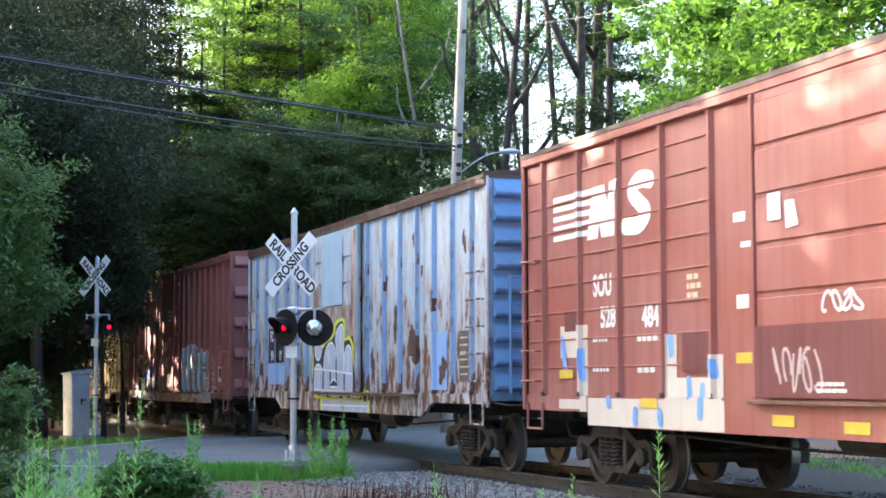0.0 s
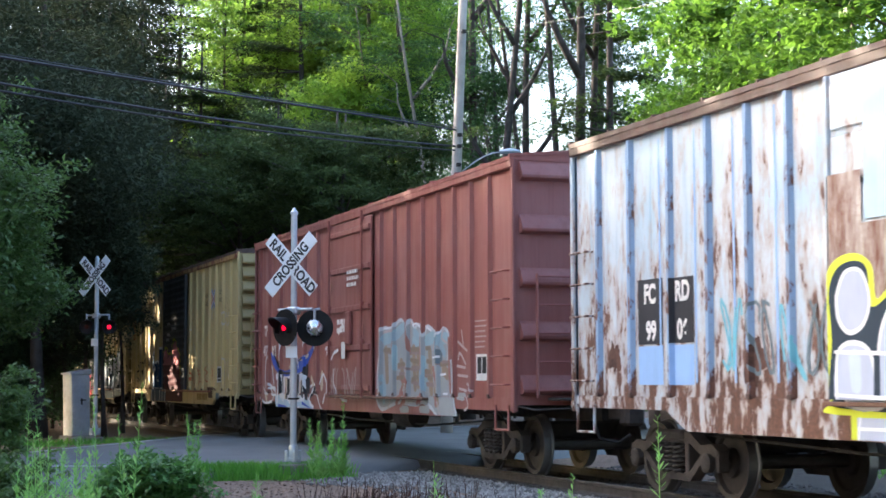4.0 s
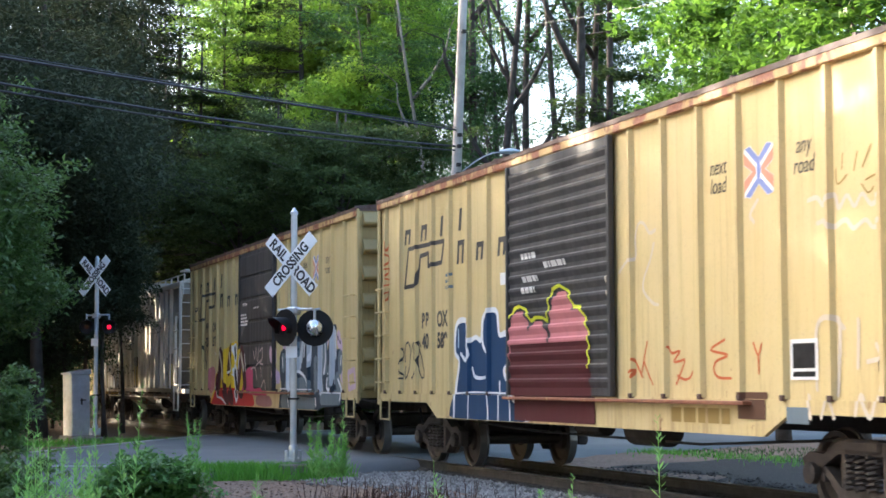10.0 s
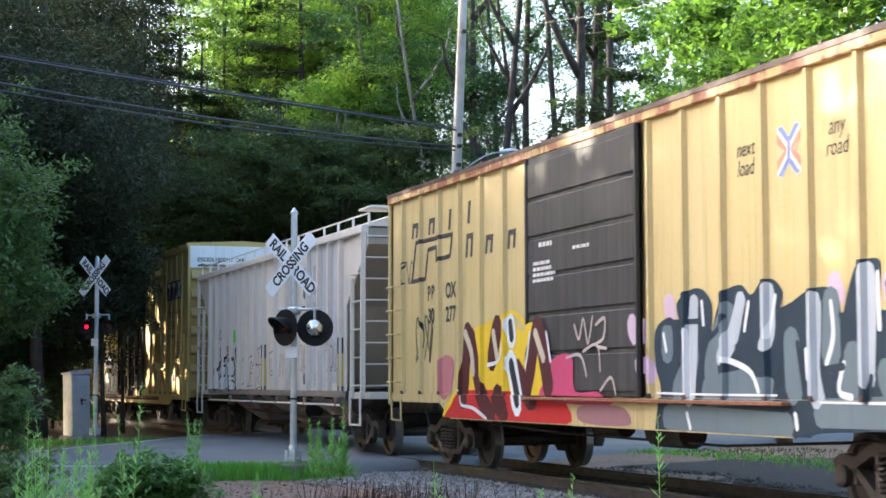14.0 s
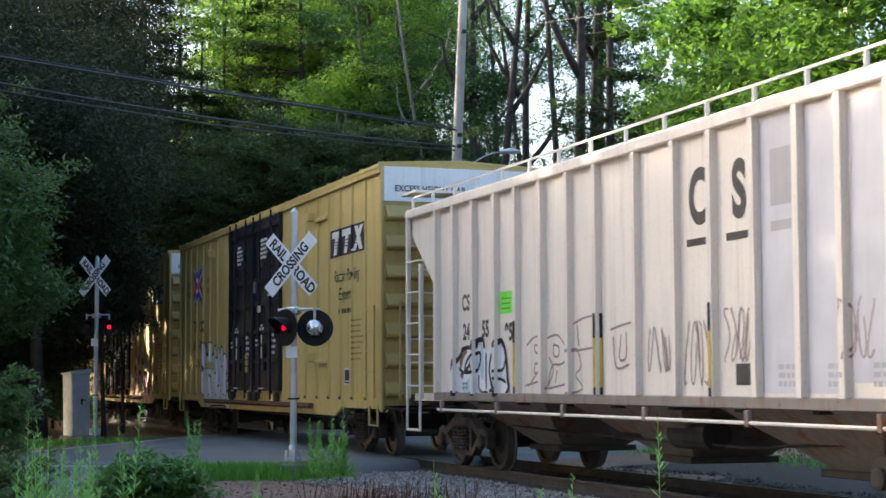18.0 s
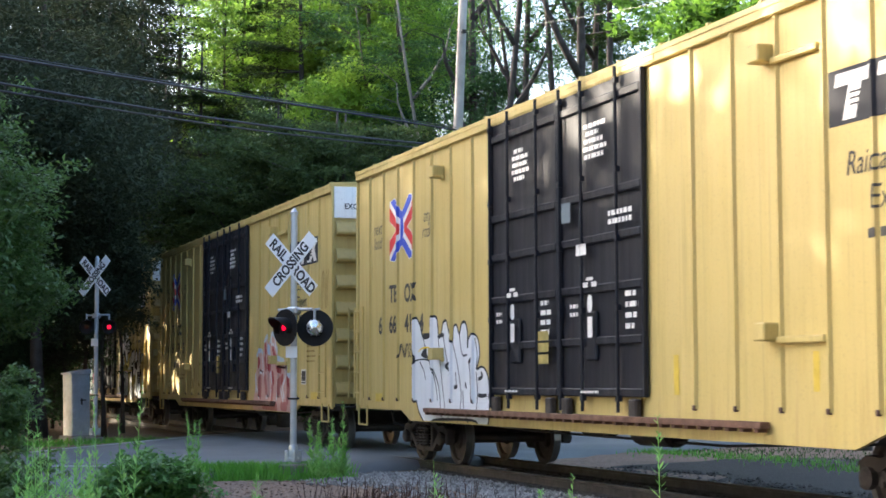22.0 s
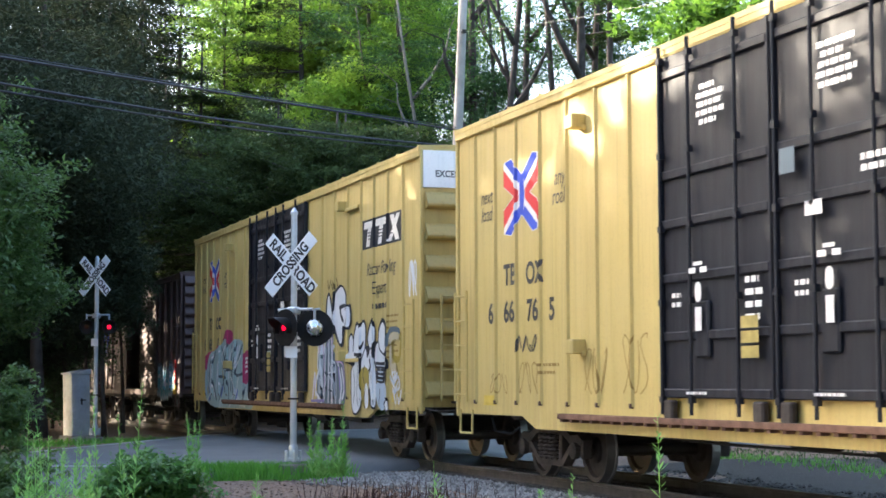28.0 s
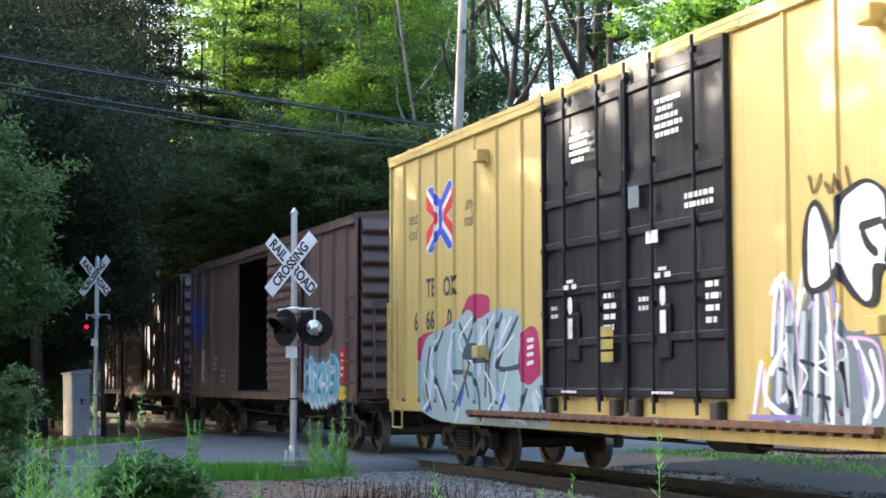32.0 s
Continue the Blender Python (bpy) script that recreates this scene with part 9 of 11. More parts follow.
S_FADERED, S_BLUEMARK = spray("faded_red_mark", (0.60, 0.28, 0.18)), spray("blue_mark", (0.22, 0.26, 0.50))
S_DEEPRED, S_DARKSTEEL = spray("deep_red_spray", (0.38, 0.07, 0.07)), spray("dark_steel_spray", (0.06, 0.085, 0.11))
S_PALEPINK, S_PALETURQ = spray("pale_pink_spray", (0.62, 0.40, 0.34)), spray("pale_turquoise_spray", (0.34, 0.46, 0.48))
S_NAVYGREY, S_LILACPALE = spray("navy_grey_spray", (0.022, 0.038, 0.058)), spray("pale_lilac_spray", (0.60, 0.44, 0.55))
S_THINWHITE, S_RUSTDARK = spray("rubbed_white_spray", (0.60, 0.52, 0.40)), spray("dark_rust", (0.10, 0.05, 0.03))
S_RUSTBROWN = spray("rust_brown_stain", (0.26, 0.13, 0.06))
S_BEIGEDEEP, S_SKYPALE = spray("tan_spray", (0.27, 0.205, 0.145)), spray("milky_sky_spray", (0.32, 0.42, 0.48))
S_LILACDEEP = spray("deep_lilac_spray", (0.26, 0.22, 0.48))
S_MARKRED, S_MARKBLUE = spray("bright_red_mark", (0.62, 0.05, 0.05)), spray("bright_blue_mark", (0.06, 0.10, 0.55))


def build_marks_hopper(s):
    fs = []
    for x in (-97.62, -96.73):
        fs.append((rect(x - 0.28, x + 0.28, 2.78, 2.86), 0, 0))
    s.lay("emblem", fs, [M_INK], "dark blue-grey block emblem with underlines")
    s.text("C", -97.62, 3.28, 0.80, M_INK, 0.78, 0.0, 0.035)
    s.text("S", -96.73, 3.27, 0.80, M_INK, 0.78, 0.0, 0.035)
    grey = spray("pale_lilac_grey_repaint", (0.56, 0.55, 0.57))
    s.lay_each("patch", [(rect(-96.29, -95.57, 1.2, 3.95), 0, 0), (rect(-95.43, -94.83, 1.2, 3.95), 0, 0), (rect(-94.67, -94.05, 1.3, 3.9), 0, 0)], [grey], "pale lilac-grey repainted sheet")
    s.lay("emblem", [(rect(-96.1, -95.7, 3.05, 3.62), 0, 0), (rect(-96.1, -95.7, 2.8, 2.9), 0, 0)], [spray("worn_grey_mark", (0.40, 0.38, 0.38))], "worn grey block")
    for word, x, z in (("CS", -104.98, 2.48), ("24", -104.97, 2.05), ("55", -104.17, 2.07), ("95", -103.25, 2.0)):
        s.text(word, x, z, 0.33, M_INK, 0.9)
    s.lay_each("label_panel", [(rect(-103.58, -103.06, 2.27, 2.58), 0, 0)], [L_GREEN], "bright green label")
    s.bars(-103.52, -103.12, 2.32, 2.53, 3, M_INK, 0.22, seed=18)
    m = Mural(s, 1.03)
    m.fill(S_WHITE, [(-105.48, 1.16), (-105.45, 1.46), (-105.29, 1.66), (-105.04, 1.74), (-104.79, 1.82), (-104.62, 1.73), (-104.47, 1.82), (-104.28, 1.83), (-104.14, 1.77), (-104.02, 1.85), (-103.88, 1.76), (-103.74, 1.8), (-103.57, 1.82), (-103.41, 1.7), (-103.36, 1.44), (-103.31, 1.29), (-103.41, 1.16), (-105.51, 1.15)])
    m.fill(S_SILVERBLUE, [(-105.16, 1.29), (-104.94, 1.34), (-104.65, 1.51), (-104.62, 1.18), (-105.11, 1.17)])
    m.fill(S_PALEBLUE, [(-104.39, 1.82), (-104.26, 1.81), (-104.24, 1.4), (-104.36, 1.4)])
    m.fill(S_RUSTBROWN, [(-105.24, 1.76), (-104.92, 1.77), (-105.09, 1.67), (-105.2, 1.52), (-105.27, 1.63)])
    m.fill(S_RUSTBROWN, [(-105.25, 1.43), (-105.09, 1.46), (-105.14, 1.36)])
    m.line(S_BLACK, 0.035, [(-105.48, 1.41), (-105.36, 1.63), (-105.17, 1.74)])
    m.line(S_BLACK, 0.035, [(-105.17, 1.79), (-104.98, 1.82), (-104.68, 1.84)])
    m.line(S_BLACK, 0.035, [(-104.53, 1.81), (-104.47, 1.92), (-104.26, 1.92), (-104.22, 1.83)])
    m.line(S_BLACK, 0.035, [(-103.88, 1.76), (-103.82, 1.88), (-103.76, 1.8)])
    m.line(S_BLACK, 0.035, [(-103.65, 1.83), (-103.55, 1.9), (-103.42, 1.8), (-103.34, 1.6), (-103.31, 1.37), (-103.26, 1.24), (-103.36, 1.16)])
    m.line(S_BLACK, 0.026, [(-105.05, 1.46), (-104.98, 1.6), (-104.79, 1.71), (-104.84, 1.57), (-105.02, 1.47), (-104.8, 1.47), (-104.69, 1.53)])
    m.line(S_BLACK, 0.026, [(-104.56, 1.51), (-104.6, 1.65), (-104.47, 1.74), (-104.37, 1.72), (-104.39, 1.59), (-104.5, 1.48), (-104.59, 1.45)])
    m.line(S_BLACK, 0.026, [(-104.44, 1.4), (-104.43, 1.24), (-104.29, 1.16), (-104.16, 1.18)])
    m.line(S_BLACK, 0.026, [(-104.14, 1.72), (-104.14, 1.45), (-104.14, 1.24)])
    m.line(S_BLACK, 0.026, [(-103.92, 1.71), (-104.01, 1.5), (-103.92, 1.24), (-104, 1.19)])
    m.line(S_BLACK, 0.026, [(-103.39, 1.6), (-103.46, 1.5), (-103.65, 1.47), (-103.72, 1.44)])
    m.line(S_BLACK, 0.026, [(-103.65, 1.37), (-103.5, 1.35), (-103.38, 1.32)])
    m.line(S_BLACK, 0.026, [(-103.67, 1.31), (-103.63, 1.21), (-103.69, 1.16)])
    m.line(S_BLACK, 0.026, [(-105.27, 1.52), (-105.1, 1.45)])
    m.line(S_BLACK, 0.04, [(-105.49, 1.16), (-105.37, 1.15)])
    m.line(S_BLACK, 0.04, [(-104.73, 1.17), (-104.6, 1.16)])
    m.line(S_BLACK, 0.04, [(-104.22, 1.16), (-104.08, 1.15)])
    m.line(S_BLACK, 0.04, [(-103.79, 1.17), (-103.64, 1.15)])
    m.line(S_STEEL, 0.008, [(-105.14, 1.3), (-104.92, 1.3)])
    m.line(S_STEEL, 0.008, [(-105.14, 1.23), (-104.92, 1.24)])
    m.line(S_STEEL, 0.008, [(-105.09, 1.32), (-105.1, 1.2)])
    m.line(S_STEEL, 0.008, [(-104.94, 1.32), (-104.94, 1.2)])
    m.lay("white spray-painted rounded forms with black shading")
    m = Mural(s, 1.03)
    m.line(S_BROWNLINE, 0.014, [(-102.58, 1.81), (-102.26, 1.92), (-102.05, 1.81), (-102.13, 1.52), (-102.53, 1.26)])
    m.line(S_BROWNLINE, 0.014, [(-102.29, 1.81), (-102.1, 1.78), (-102.15, 1.7), (-102.29, 1.72), (-102.29, 1.81)])
    m.line(S_BROWNLINE, 0.014, [(-102.3, 1.56), (-102.13, 1.55), (-102.2, 1.44), (-102.32, 1.45), (-102.3, 1.56)])
    m.line(S_BROWNLINE, 0.014, [(-102.63, 1.27), (-102.02, 1.34)])
    m.line(S_BROWNLINE, 0.014, [(-101.86, 1.89), (-101.54, 1.92), (-101.3, 1.79), (-101.2, 1.62), (-101.44, 1.54), (-101.71, 1.52), (-101.88, 1.23)])
    m.line(S_BROWNLINE, 0.014, [(-101.65, 1.8), (-101.48, 1.76), (-101.5, 1.65), (-101.66, 1.66), (-101.65, 1.8)])
    m.line(S_BROWNLINE, 0.014, [(-101.8, 1.63), (-101.67, 1.46), (-101.9, 1.23)])
    m.line(S_BROWNLINE, 0.014, [(-101.83, 1.23), (-101.25, 1.29)])
    m.line(S_BROWNLINE, 0.014, [(-101.55, 1.46), (-101.6, 1.31)])
    m.line(S_BROWNLINE, 0.014, [(-101.11, 1.71), (-100.9, 1.72), (-100.78, 1.51), (-100.95, 1.4), (-100.73, 1.24), (-101.08, 1.17)])
    m.line(S_BROWNLINE, 0.014, [(-100.99, 2.05), (-100.68, 2.11), (-100.26, 2.13)])
    m.line(S_BROWNLINE, 0.014, [(-100.89, 2.02), (-100.85, 1.78)])
    m.line(S_BROWNLINE, 0.014, [(-99.89, 1.94), (-99.54, 1.99), (-99.3, 2.01)])
    m.line(S_BROWNLINE, 0.014, [(-99.82, 1.85), (-99.74, 1.49), (-99.39, 1.52)])
    m.line(S_BROWNLINE, 0.014, [(-99.6, 1.86), (-99.65, 1.59), (-99.47, 1.61), (-99.46, 1.89)])
    m.line(S_BROWNLINE, 0.014, [(-101.11, 1.7), (-100.49, 1.73), (-100.29, 1.75)])
    m.lay("thin brown hand-drawn outlines on the grey sheet")
    for i, (a, b, z, h) in enumerate(((-98.9, -98.2, 1.4, .55), (-98.0, -97.4, 1.25, .75), (-97.1, -96.5, 1.5, .6), (-94.9, -94.3, 1.5, .6))):
        tag(s, a, b, z, z + h, S_BROWNLINE, 250 + i, 0.014, 4)
    for x in (-102.85, -100.17, -97.27, -93.93):
        s.lay_each("reflector", [(rect(x - 0.045, x + 0.045, 1.25, 1.85), 0, 4), (rect(x - 0.045, x + 0.045, 1.85, 2.15), 1, 4), (rect(x - 0.045, x + 0.045, 1.16, 1.25), 1, 4)], [M_YLABEL, M_BLACKPAINT], "yellow and black reflective strip")
    s.lay_each("label_panel", [(rect(-96.85, -96.55, 1.28, 1.5), 0, 0)], [M_INK], "dark data panel")
    for i, x in enumerate((-96.0, -95.1, -94.35)):
        s.bars(x, x + 0.4, 1.25, 1.5, 3, M_FAINTINK, seed=19 + i)


S_BROWNLINE, M_FAINTINK = spray("thin_brown_line", (0.30, 0.22, 0.20)), spray("faint_ink", (0.42, 0.40, 0.42))


def build_marks_tall(s, f, number, logo=True):
    """Lettering common to the tall yellow cars, by the place of the front end."""
    d = f + 109.06
    a, b = -112.38 + d, -110.08 + d
    fs = [([(a, 3.66), (b, 3.66), (b, 4.18), (a, 4.18)], 0, 0)]
    for x0, top in ((a + 0.08, 1), (a + 0.78, 1), (a + 1.52, 0)):
        w = 0.62
        if top:
            fs += [([(x0 + 0.02, 4.02), (x0 + w, 4.02), (x0 + w + 0.03, 4.14), (x0 + 0.05, 4.14)], 1, 2), ([(x0 + 0.15, 3.70), (x0 + 0.36, 3.70), (x0 + 0.47, 4.02), (x0 + 0.26, 4.02)], 1, 2)]
        else:
            fs += [([(x0, 3.70), (x0 + 0.2, 3.70), (x0 + 0.68, 4.14), (x0 + 0.48, 4.14)], 1, 2), ([(x0 + 0.42, 3.70), (x0 + 0.64, 3.70), (x0 + 0.34, 4.14), (x0 + 0.12, 4.14)], 1, 3)]
    fs += [(rect(a + 0.35, b - 0.5, 3.82 + 0.055 * i, 3.84 + 0.055 * i), 0, 5) for i in range(3)]
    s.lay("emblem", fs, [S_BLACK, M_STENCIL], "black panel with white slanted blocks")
    s.text("Railcar Pooling", -111.28 + d, 3.28, 0.32, M_INK, 0.88, 0.25, 0.0)
    s.text("Experts", -111.3 + d, 2.94, 0.32, M_INK, 0.85, 0.25, 0.0)
    s.bars(-111.78 + d, -110.85 + d, 2.56, 2.70, 1, M_INK, 0.62, 3)
    chevron_x(s, -125.4 + d, 3.86, 1.05, 1.34, S_MARKRED, S_MARKBLUE)
    s.text("next", -126.75 + d, 3.95, 0.30, M_INK, 0.85, 0.2, 0.0)
    s.text("load", -126.75 + d, 3.70, 0.30, M_INK, 0.85, 0.2, 0.0)
    s.text("any", -124.1 + d, 3.95, 0.30, M_INK, 0.85, 0.2, 0.0)
    s.text("road", -124.1 + d, 3.70, 0.30, M_INK, 0.85, 0.2, 0.0)
    for word, x, z in (("TB", -125.86, 2.78), ("OX", -124.97, 2.76), (number[0], -126.6, 2.27), (number[1:3], -125.9, 2.27), (number[3:5], -125.05, 2.26), (number[5], -124.38, 2.25)):
        s.text(word, x + d, z, 0.40, M_INK, 1.0)
    s.bars(-124.9 + d, -124.1 + d, 1.40, 1.60, 2, M_FADEINK, 0.4, 4)
    tag(s, -125.6 + d, -124.9 + d, 1.72, 1.95, M_INK, 290 + int(number[4:5]), 0.016, 4)
    s.bars(-110.85 + d, -110.15 + d, 1.7, 2.5, 8, M_FADEINK, 0.35, 5)
    s.lay_each("label_panel", [(rect(-111.4 + d, -111.02 + d, 1.28, 1.58), 0, 0), (rect(-111.37 + d, -111.05 + d, 1.35, 1.55), 1, 2), (rect(-111.37 + d, -111.05 + d, 1.30, 1.33), 1, 2)], [M_STENCIL, M_BLACKPAINT], "white label with dark print")
    s.lay_each("reflector", [(rect(-110.65 + d, -110.12 + d, 0.99, 1.13), 0, 0), (rect(-126.9 + d, -126.4 + d, 0.99, 1.13), 0, 0)], [M_YLABEL], "yellow reflective label")
    for x, z in ((-113.45, 4.55), (-113.42, 1.80), (-123.35, 4.55), (-123.4, 1.75)):
        bm = bmesh.new()
        x += d - s.cx
        box(bm, x - 0.12, x + 0.10, -SIDE - 0.16, -SIDE + 0.03, z - 0.09, z + 0.09, 0.015)
        box(bm, x + 0.1, x + 0.95 if x > 0 else x + 0.12, -SIDE - 0.03, -SIDE + 0.03, z - 0.12, z - 0.05, 0.01)
        part("door_stop", bm, M_YELLOW2, s.car)
    # stencils on the doors
    for k, (x, zz) in enumerate(((-119.75, 4.2), (-117.35, 4.2))):
        s.bars(x - 0.36 + d, x + 0.36 + d, zz - 0.20, zz + 0.27, 5, M_STENCIL, 0.6, 20 + k, centred=True)
    for k, x in enumerate((-120.1, -117.55)):
        s.lay("stencil", [(rect(x - 0.07 + d, x + 0.07 + d, 1.85, 2.10), 0, 0), (capsule((x + d, 2.22), (x + d, 2.30), 0.07), 0, 0), (rect(x - 0.2 + d, x - 0.05 + d, 2.46, 2.52), 0, 0), (rect(x + 0.05 + d, x + 0.2 + d, 2.46, 2.52), 0, 0), (rect(x - 0.1 + d, x + 0.1 + d, 2.54, 2.58), 0, 0)], [M_STENCIL], "white stencil figure")
        s.bars(x - 0.3 + d, x + 0.3 + d, 1.17, 1.22, 1, M_STENCIL, 0.6, 24 + k)
        s.bars(x + 1.0 + d, x + 1.35 + d, 1.9, 2.4, 4, M_STENCIL, 0.5, 26 + k)
        s.bars(x - 0.6 + d, x - 0.35 + d, 2.1, 2.3, 2, M_STENCIL, 0.5, 30 + k)
    s.bars(-117.0 + d, -116.3 + d, 3.15, 3.35, 2, M_STENCIL, 0.6, 28)
    s.lay_each("reflector", [(rect(-115.61 + d, -115.49 + d, 1.17, 1.61), 0, 0), (rect(-112.74 + d, -112.63 + d, 1.22, 1.6), 0, 0)], [M_YLABEL], "upright yellow reflective strip")
    s.lay_each("label_panel", [(rect(-119.2 + d, -118.85 + d, 1.55 + 0.15 * i, 1.67 + 0.15 * i), 0, 0) for i in range(3)], [M_OLDLABEL], "dull yellow label")
    s.lay_each("label_panel", [(rect(-117.95 + d, -117.65 + d, 2.86, 3.0), 0, 0), (rect(-118.4 + d, -118.12 + d, 3.3, 3.55), 1, 0)], [M_STENCIL, S_STEEL], "white label")


M_FADEINK = spray("faded_brown_ink", (0.30, 0.20, 0.06))


def build_marks_brown(s):
    piece(s, -175.1, -172.5, 0.82, 2.0, 4, S_TURQ, S_PALEBLUE, 81, 0.16, 0.06, S_WHITE, S_STEEL, 0.08)
    s.lay_each("label_panel", [(rect(-172.45, -171.95, 1.32, 1.95), 0, 0), (rect(-172.45, -171.95, 1.0, 1.25), 1, 0)], [S_RED, S_YEL], "red and yellow painted squares")
    s.bars(-172.4, -172.0, 1.4, 1.9, 4, M_STENCIL, 0.5, 50)
    tag(s, -187.0, -185.3, 2.3, 3.6, S_BLUE, 260, 0.07, 4)
    for i, (a, b, z) in enumerate(((-184.2, -183.6, 1.6), (-183.3, -182.6, 1.3), (-177.6, -176.6, 1.5), (-177.2, -176.4, 1.9))):
        s.bars(a, b, z, z + 0.4, 3, S_FADEWHITE, 0.5, 52 + i)
    tag(s, -185.6, -184.9, 1.2, 2.2, S_FADEWHITE, 261, 0.02, 4)
    s.lay_each("label_panel", [(rect(-177.0, -176.6, 1.22, 1.42), 0, 0)], [M_YLABEL], "yellow label")


def build_train():
    def low(f, r, z, zz):
        return [(f, z), (f - 2.5, z), (f - 3.0, zz), (r + 3.0, zz), (r + 2.5, z), (r, z)]
    s = boxcar("boxcar", -5.6, -21.15, 4.33, 1.15, M_RED, M_RED, "brown-red boxcar with white lettering and a sliding door", even(-6.6, -11.2, 5) + even(-15.9, -20.5, 5), (-11.3, -14.9),
               belly=low(-5.6, -21.15, 0.95, 0.78), door_style="panelled", end_ribs=6)
    build_marks_old_red(s)
    for a, b in zip(s.ribs[5:], s.ribs[6:] + [-7.72]):
        for z in even(1.5, 3.95, 8):
            bm = bmesh.new()
            box(bm, b + 0.07, a - 0.07, -SIDE + 0.035, -SIDE + 0.06, z - 0.012, z + 0.012, 0.005)
            part("panel_seam", bm, M_RED, s.car)
    s = boxcar("boxcar", -22.57, -37.94, 4.27, 1.15, M_BLUE, M_BLUE, "faded pale blue boxcar with heavy rust and graffiti", [-23.25, -24.1, -24.95, -25.8, -26.7, -27.6, -28.6, -32.75, -33.55, -34.4, -35.3, -36.3, -37.2], (-28.92, -31.95), end=M_BLUE_END,
               belly=low(-22.57, -37.94, 1.0, 0.78), door_style="panelled", end_ribs=9, chord=M_ROOF, rib_mat=M_BLUE_RIB)
    build_marks_blue(s)
    s = boxcar("boxcar", -40.0, -55.72, 4.40, 1.10, M_TUSCAN, M_TUSCAN, "dull red boxcar with pale graffiti along the side", even(-40.95, -46.2, 8) + [-50.4, -51.4, -52.4, -53.4, -54.45, -55.3], (-46.65, -49.28), roof=M_TUSCAN,
               belly=low(-40.0, -55.72, 0.92, 0.80), door_style="rodded", end_ribs=5)
    build_marks_tuscan(s)
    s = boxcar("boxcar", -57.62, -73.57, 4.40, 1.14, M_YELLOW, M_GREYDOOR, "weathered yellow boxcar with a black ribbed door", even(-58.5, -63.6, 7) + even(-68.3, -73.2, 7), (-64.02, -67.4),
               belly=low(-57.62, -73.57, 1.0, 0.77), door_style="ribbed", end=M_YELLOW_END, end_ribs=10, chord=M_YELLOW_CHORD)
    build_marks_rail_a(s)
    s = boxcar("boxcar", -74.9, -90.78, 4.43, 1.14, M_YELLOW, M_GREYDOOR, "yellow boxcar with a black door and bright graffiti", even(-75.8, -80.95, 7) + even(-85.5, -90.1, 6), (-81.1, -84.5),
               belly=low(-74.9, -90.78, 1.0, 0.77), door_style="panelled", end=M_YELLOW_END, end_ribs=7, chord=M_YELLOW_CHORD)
    build_marks_rail_b(s)
    car, s = hopper(-92.4, -107.65, "pale grey covered hopper car with scrawls along its side")
    build_marks_hopper(s)
    for k, (f, r, number, label) in enumerate(((-109.06, -127.95, "666414", "tall yellow boxcar with white graffiti behind its black doors"),
                                               (-129.7, -148.59, "666765", "tall yellow boxcar with red and white graffiti"),
                                               (-150.35, -169.2, "666 06", "tall yellow boxcar with white and silver graffiti"))):
        d = f + 109.06
        ribs = [x + d for x in (-110.0, -110.85, -111.65, -112.45, -113.3, -114.2, -115.1, -122.0, -122.95, -123.85, -124.75, -125.6, -126.4, -127.2)]
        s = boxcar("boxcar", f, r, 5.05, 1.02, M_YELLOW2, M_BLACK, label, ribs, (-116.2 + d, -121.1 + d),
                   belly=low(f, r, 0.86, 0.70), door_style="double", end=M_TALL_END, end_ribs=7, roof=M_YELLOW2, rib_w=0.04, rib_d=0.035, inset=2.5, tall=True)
        build_marks_tall(s, f, number)
        if k == 0:
            m = Mural(s, 0.715)
            m.fill(S_WHITE, [(-124.82, 2.3), (-124.65, 2.35), (-124.46, 2.23), (-124.3, 2.03), (-123.97, 2.05), (-123.97, 2.27), (-123.81, 2.34), (-123.62, 2.29), (-123.54, 2.01), (-123.4, 2.09), (-123.34, 2.22), (-123.19, 2.25), (-123.09, 2.11), (-122.9, 1.92), (-122.85, 2.14), (-122.72, 2.17), (-122.6, 2.04), (-122.5, 2.18), (-122.35, 2.2), (-122.25, 2.07), (-122.24, 1.82), (-122.2, 1.96), (-122, 2.02), (-121.8, 1.94), (-121.73, 1.72), (-121.85, 1.51), (-121.65, 1.54), (-121.45, 1.46), (-121.35, 1.24), (-121.36, 0.77), (-121.54, 0.67), (-121.8, 0.66), (-122, 0.76), (-123.68, 0.74), (-123.91, 0.66), (-124.2, 0.67), (-124.5, 0.85), (-124.63, 1.01), (-124.81, 1.04), (-124.84, 1.54), (-124.72, 1.67), (-124.86, 2.06)], S_BLACK, 0.02)
            m.line(S_BLACK, 0.014, [(-124.73, 1.66), (-124.36, 1.68), (-123.97, 1.66)])
            m.line(S_BLACK, 0.014, [(-124.45, 1.63), (-124.28, 1.51), (-124.18, 1.37)])
            m.line(S_BLACK, 0.014, [(-124.3, 2.03), (-124.04, 1.66), (-123.76, 1.47), (-123.54, 1.23), (-123.45, 0.92)])
            m.line(S_BLACK, 0.014, [(-123.56, 2.01), (-123.45, 1.53), (-123.34, 1.17), (-123.25, 0.94)])
            m.line(S_BLACK, 0.014, [(-123.32, 2.02), (-123.24, 1.82), (-123.15, 1.64)])
            m.line(S_BLACK, 0.014, [(-122.9, 1.92), (-122.68, 1.57), (-122.53, 1.18), (-122.55, 0.93)])
            m.line(S_BLACK, 0.014, [(-122.59, 2.02), (-122.52, 1.8), (-122.43, 1.71), (-122.27, 1.72)])
            m.line(S_BLACK, 0.014, [(-121.92, 1.95), (-121.83, 1.72), (-121.88, 1.51)])
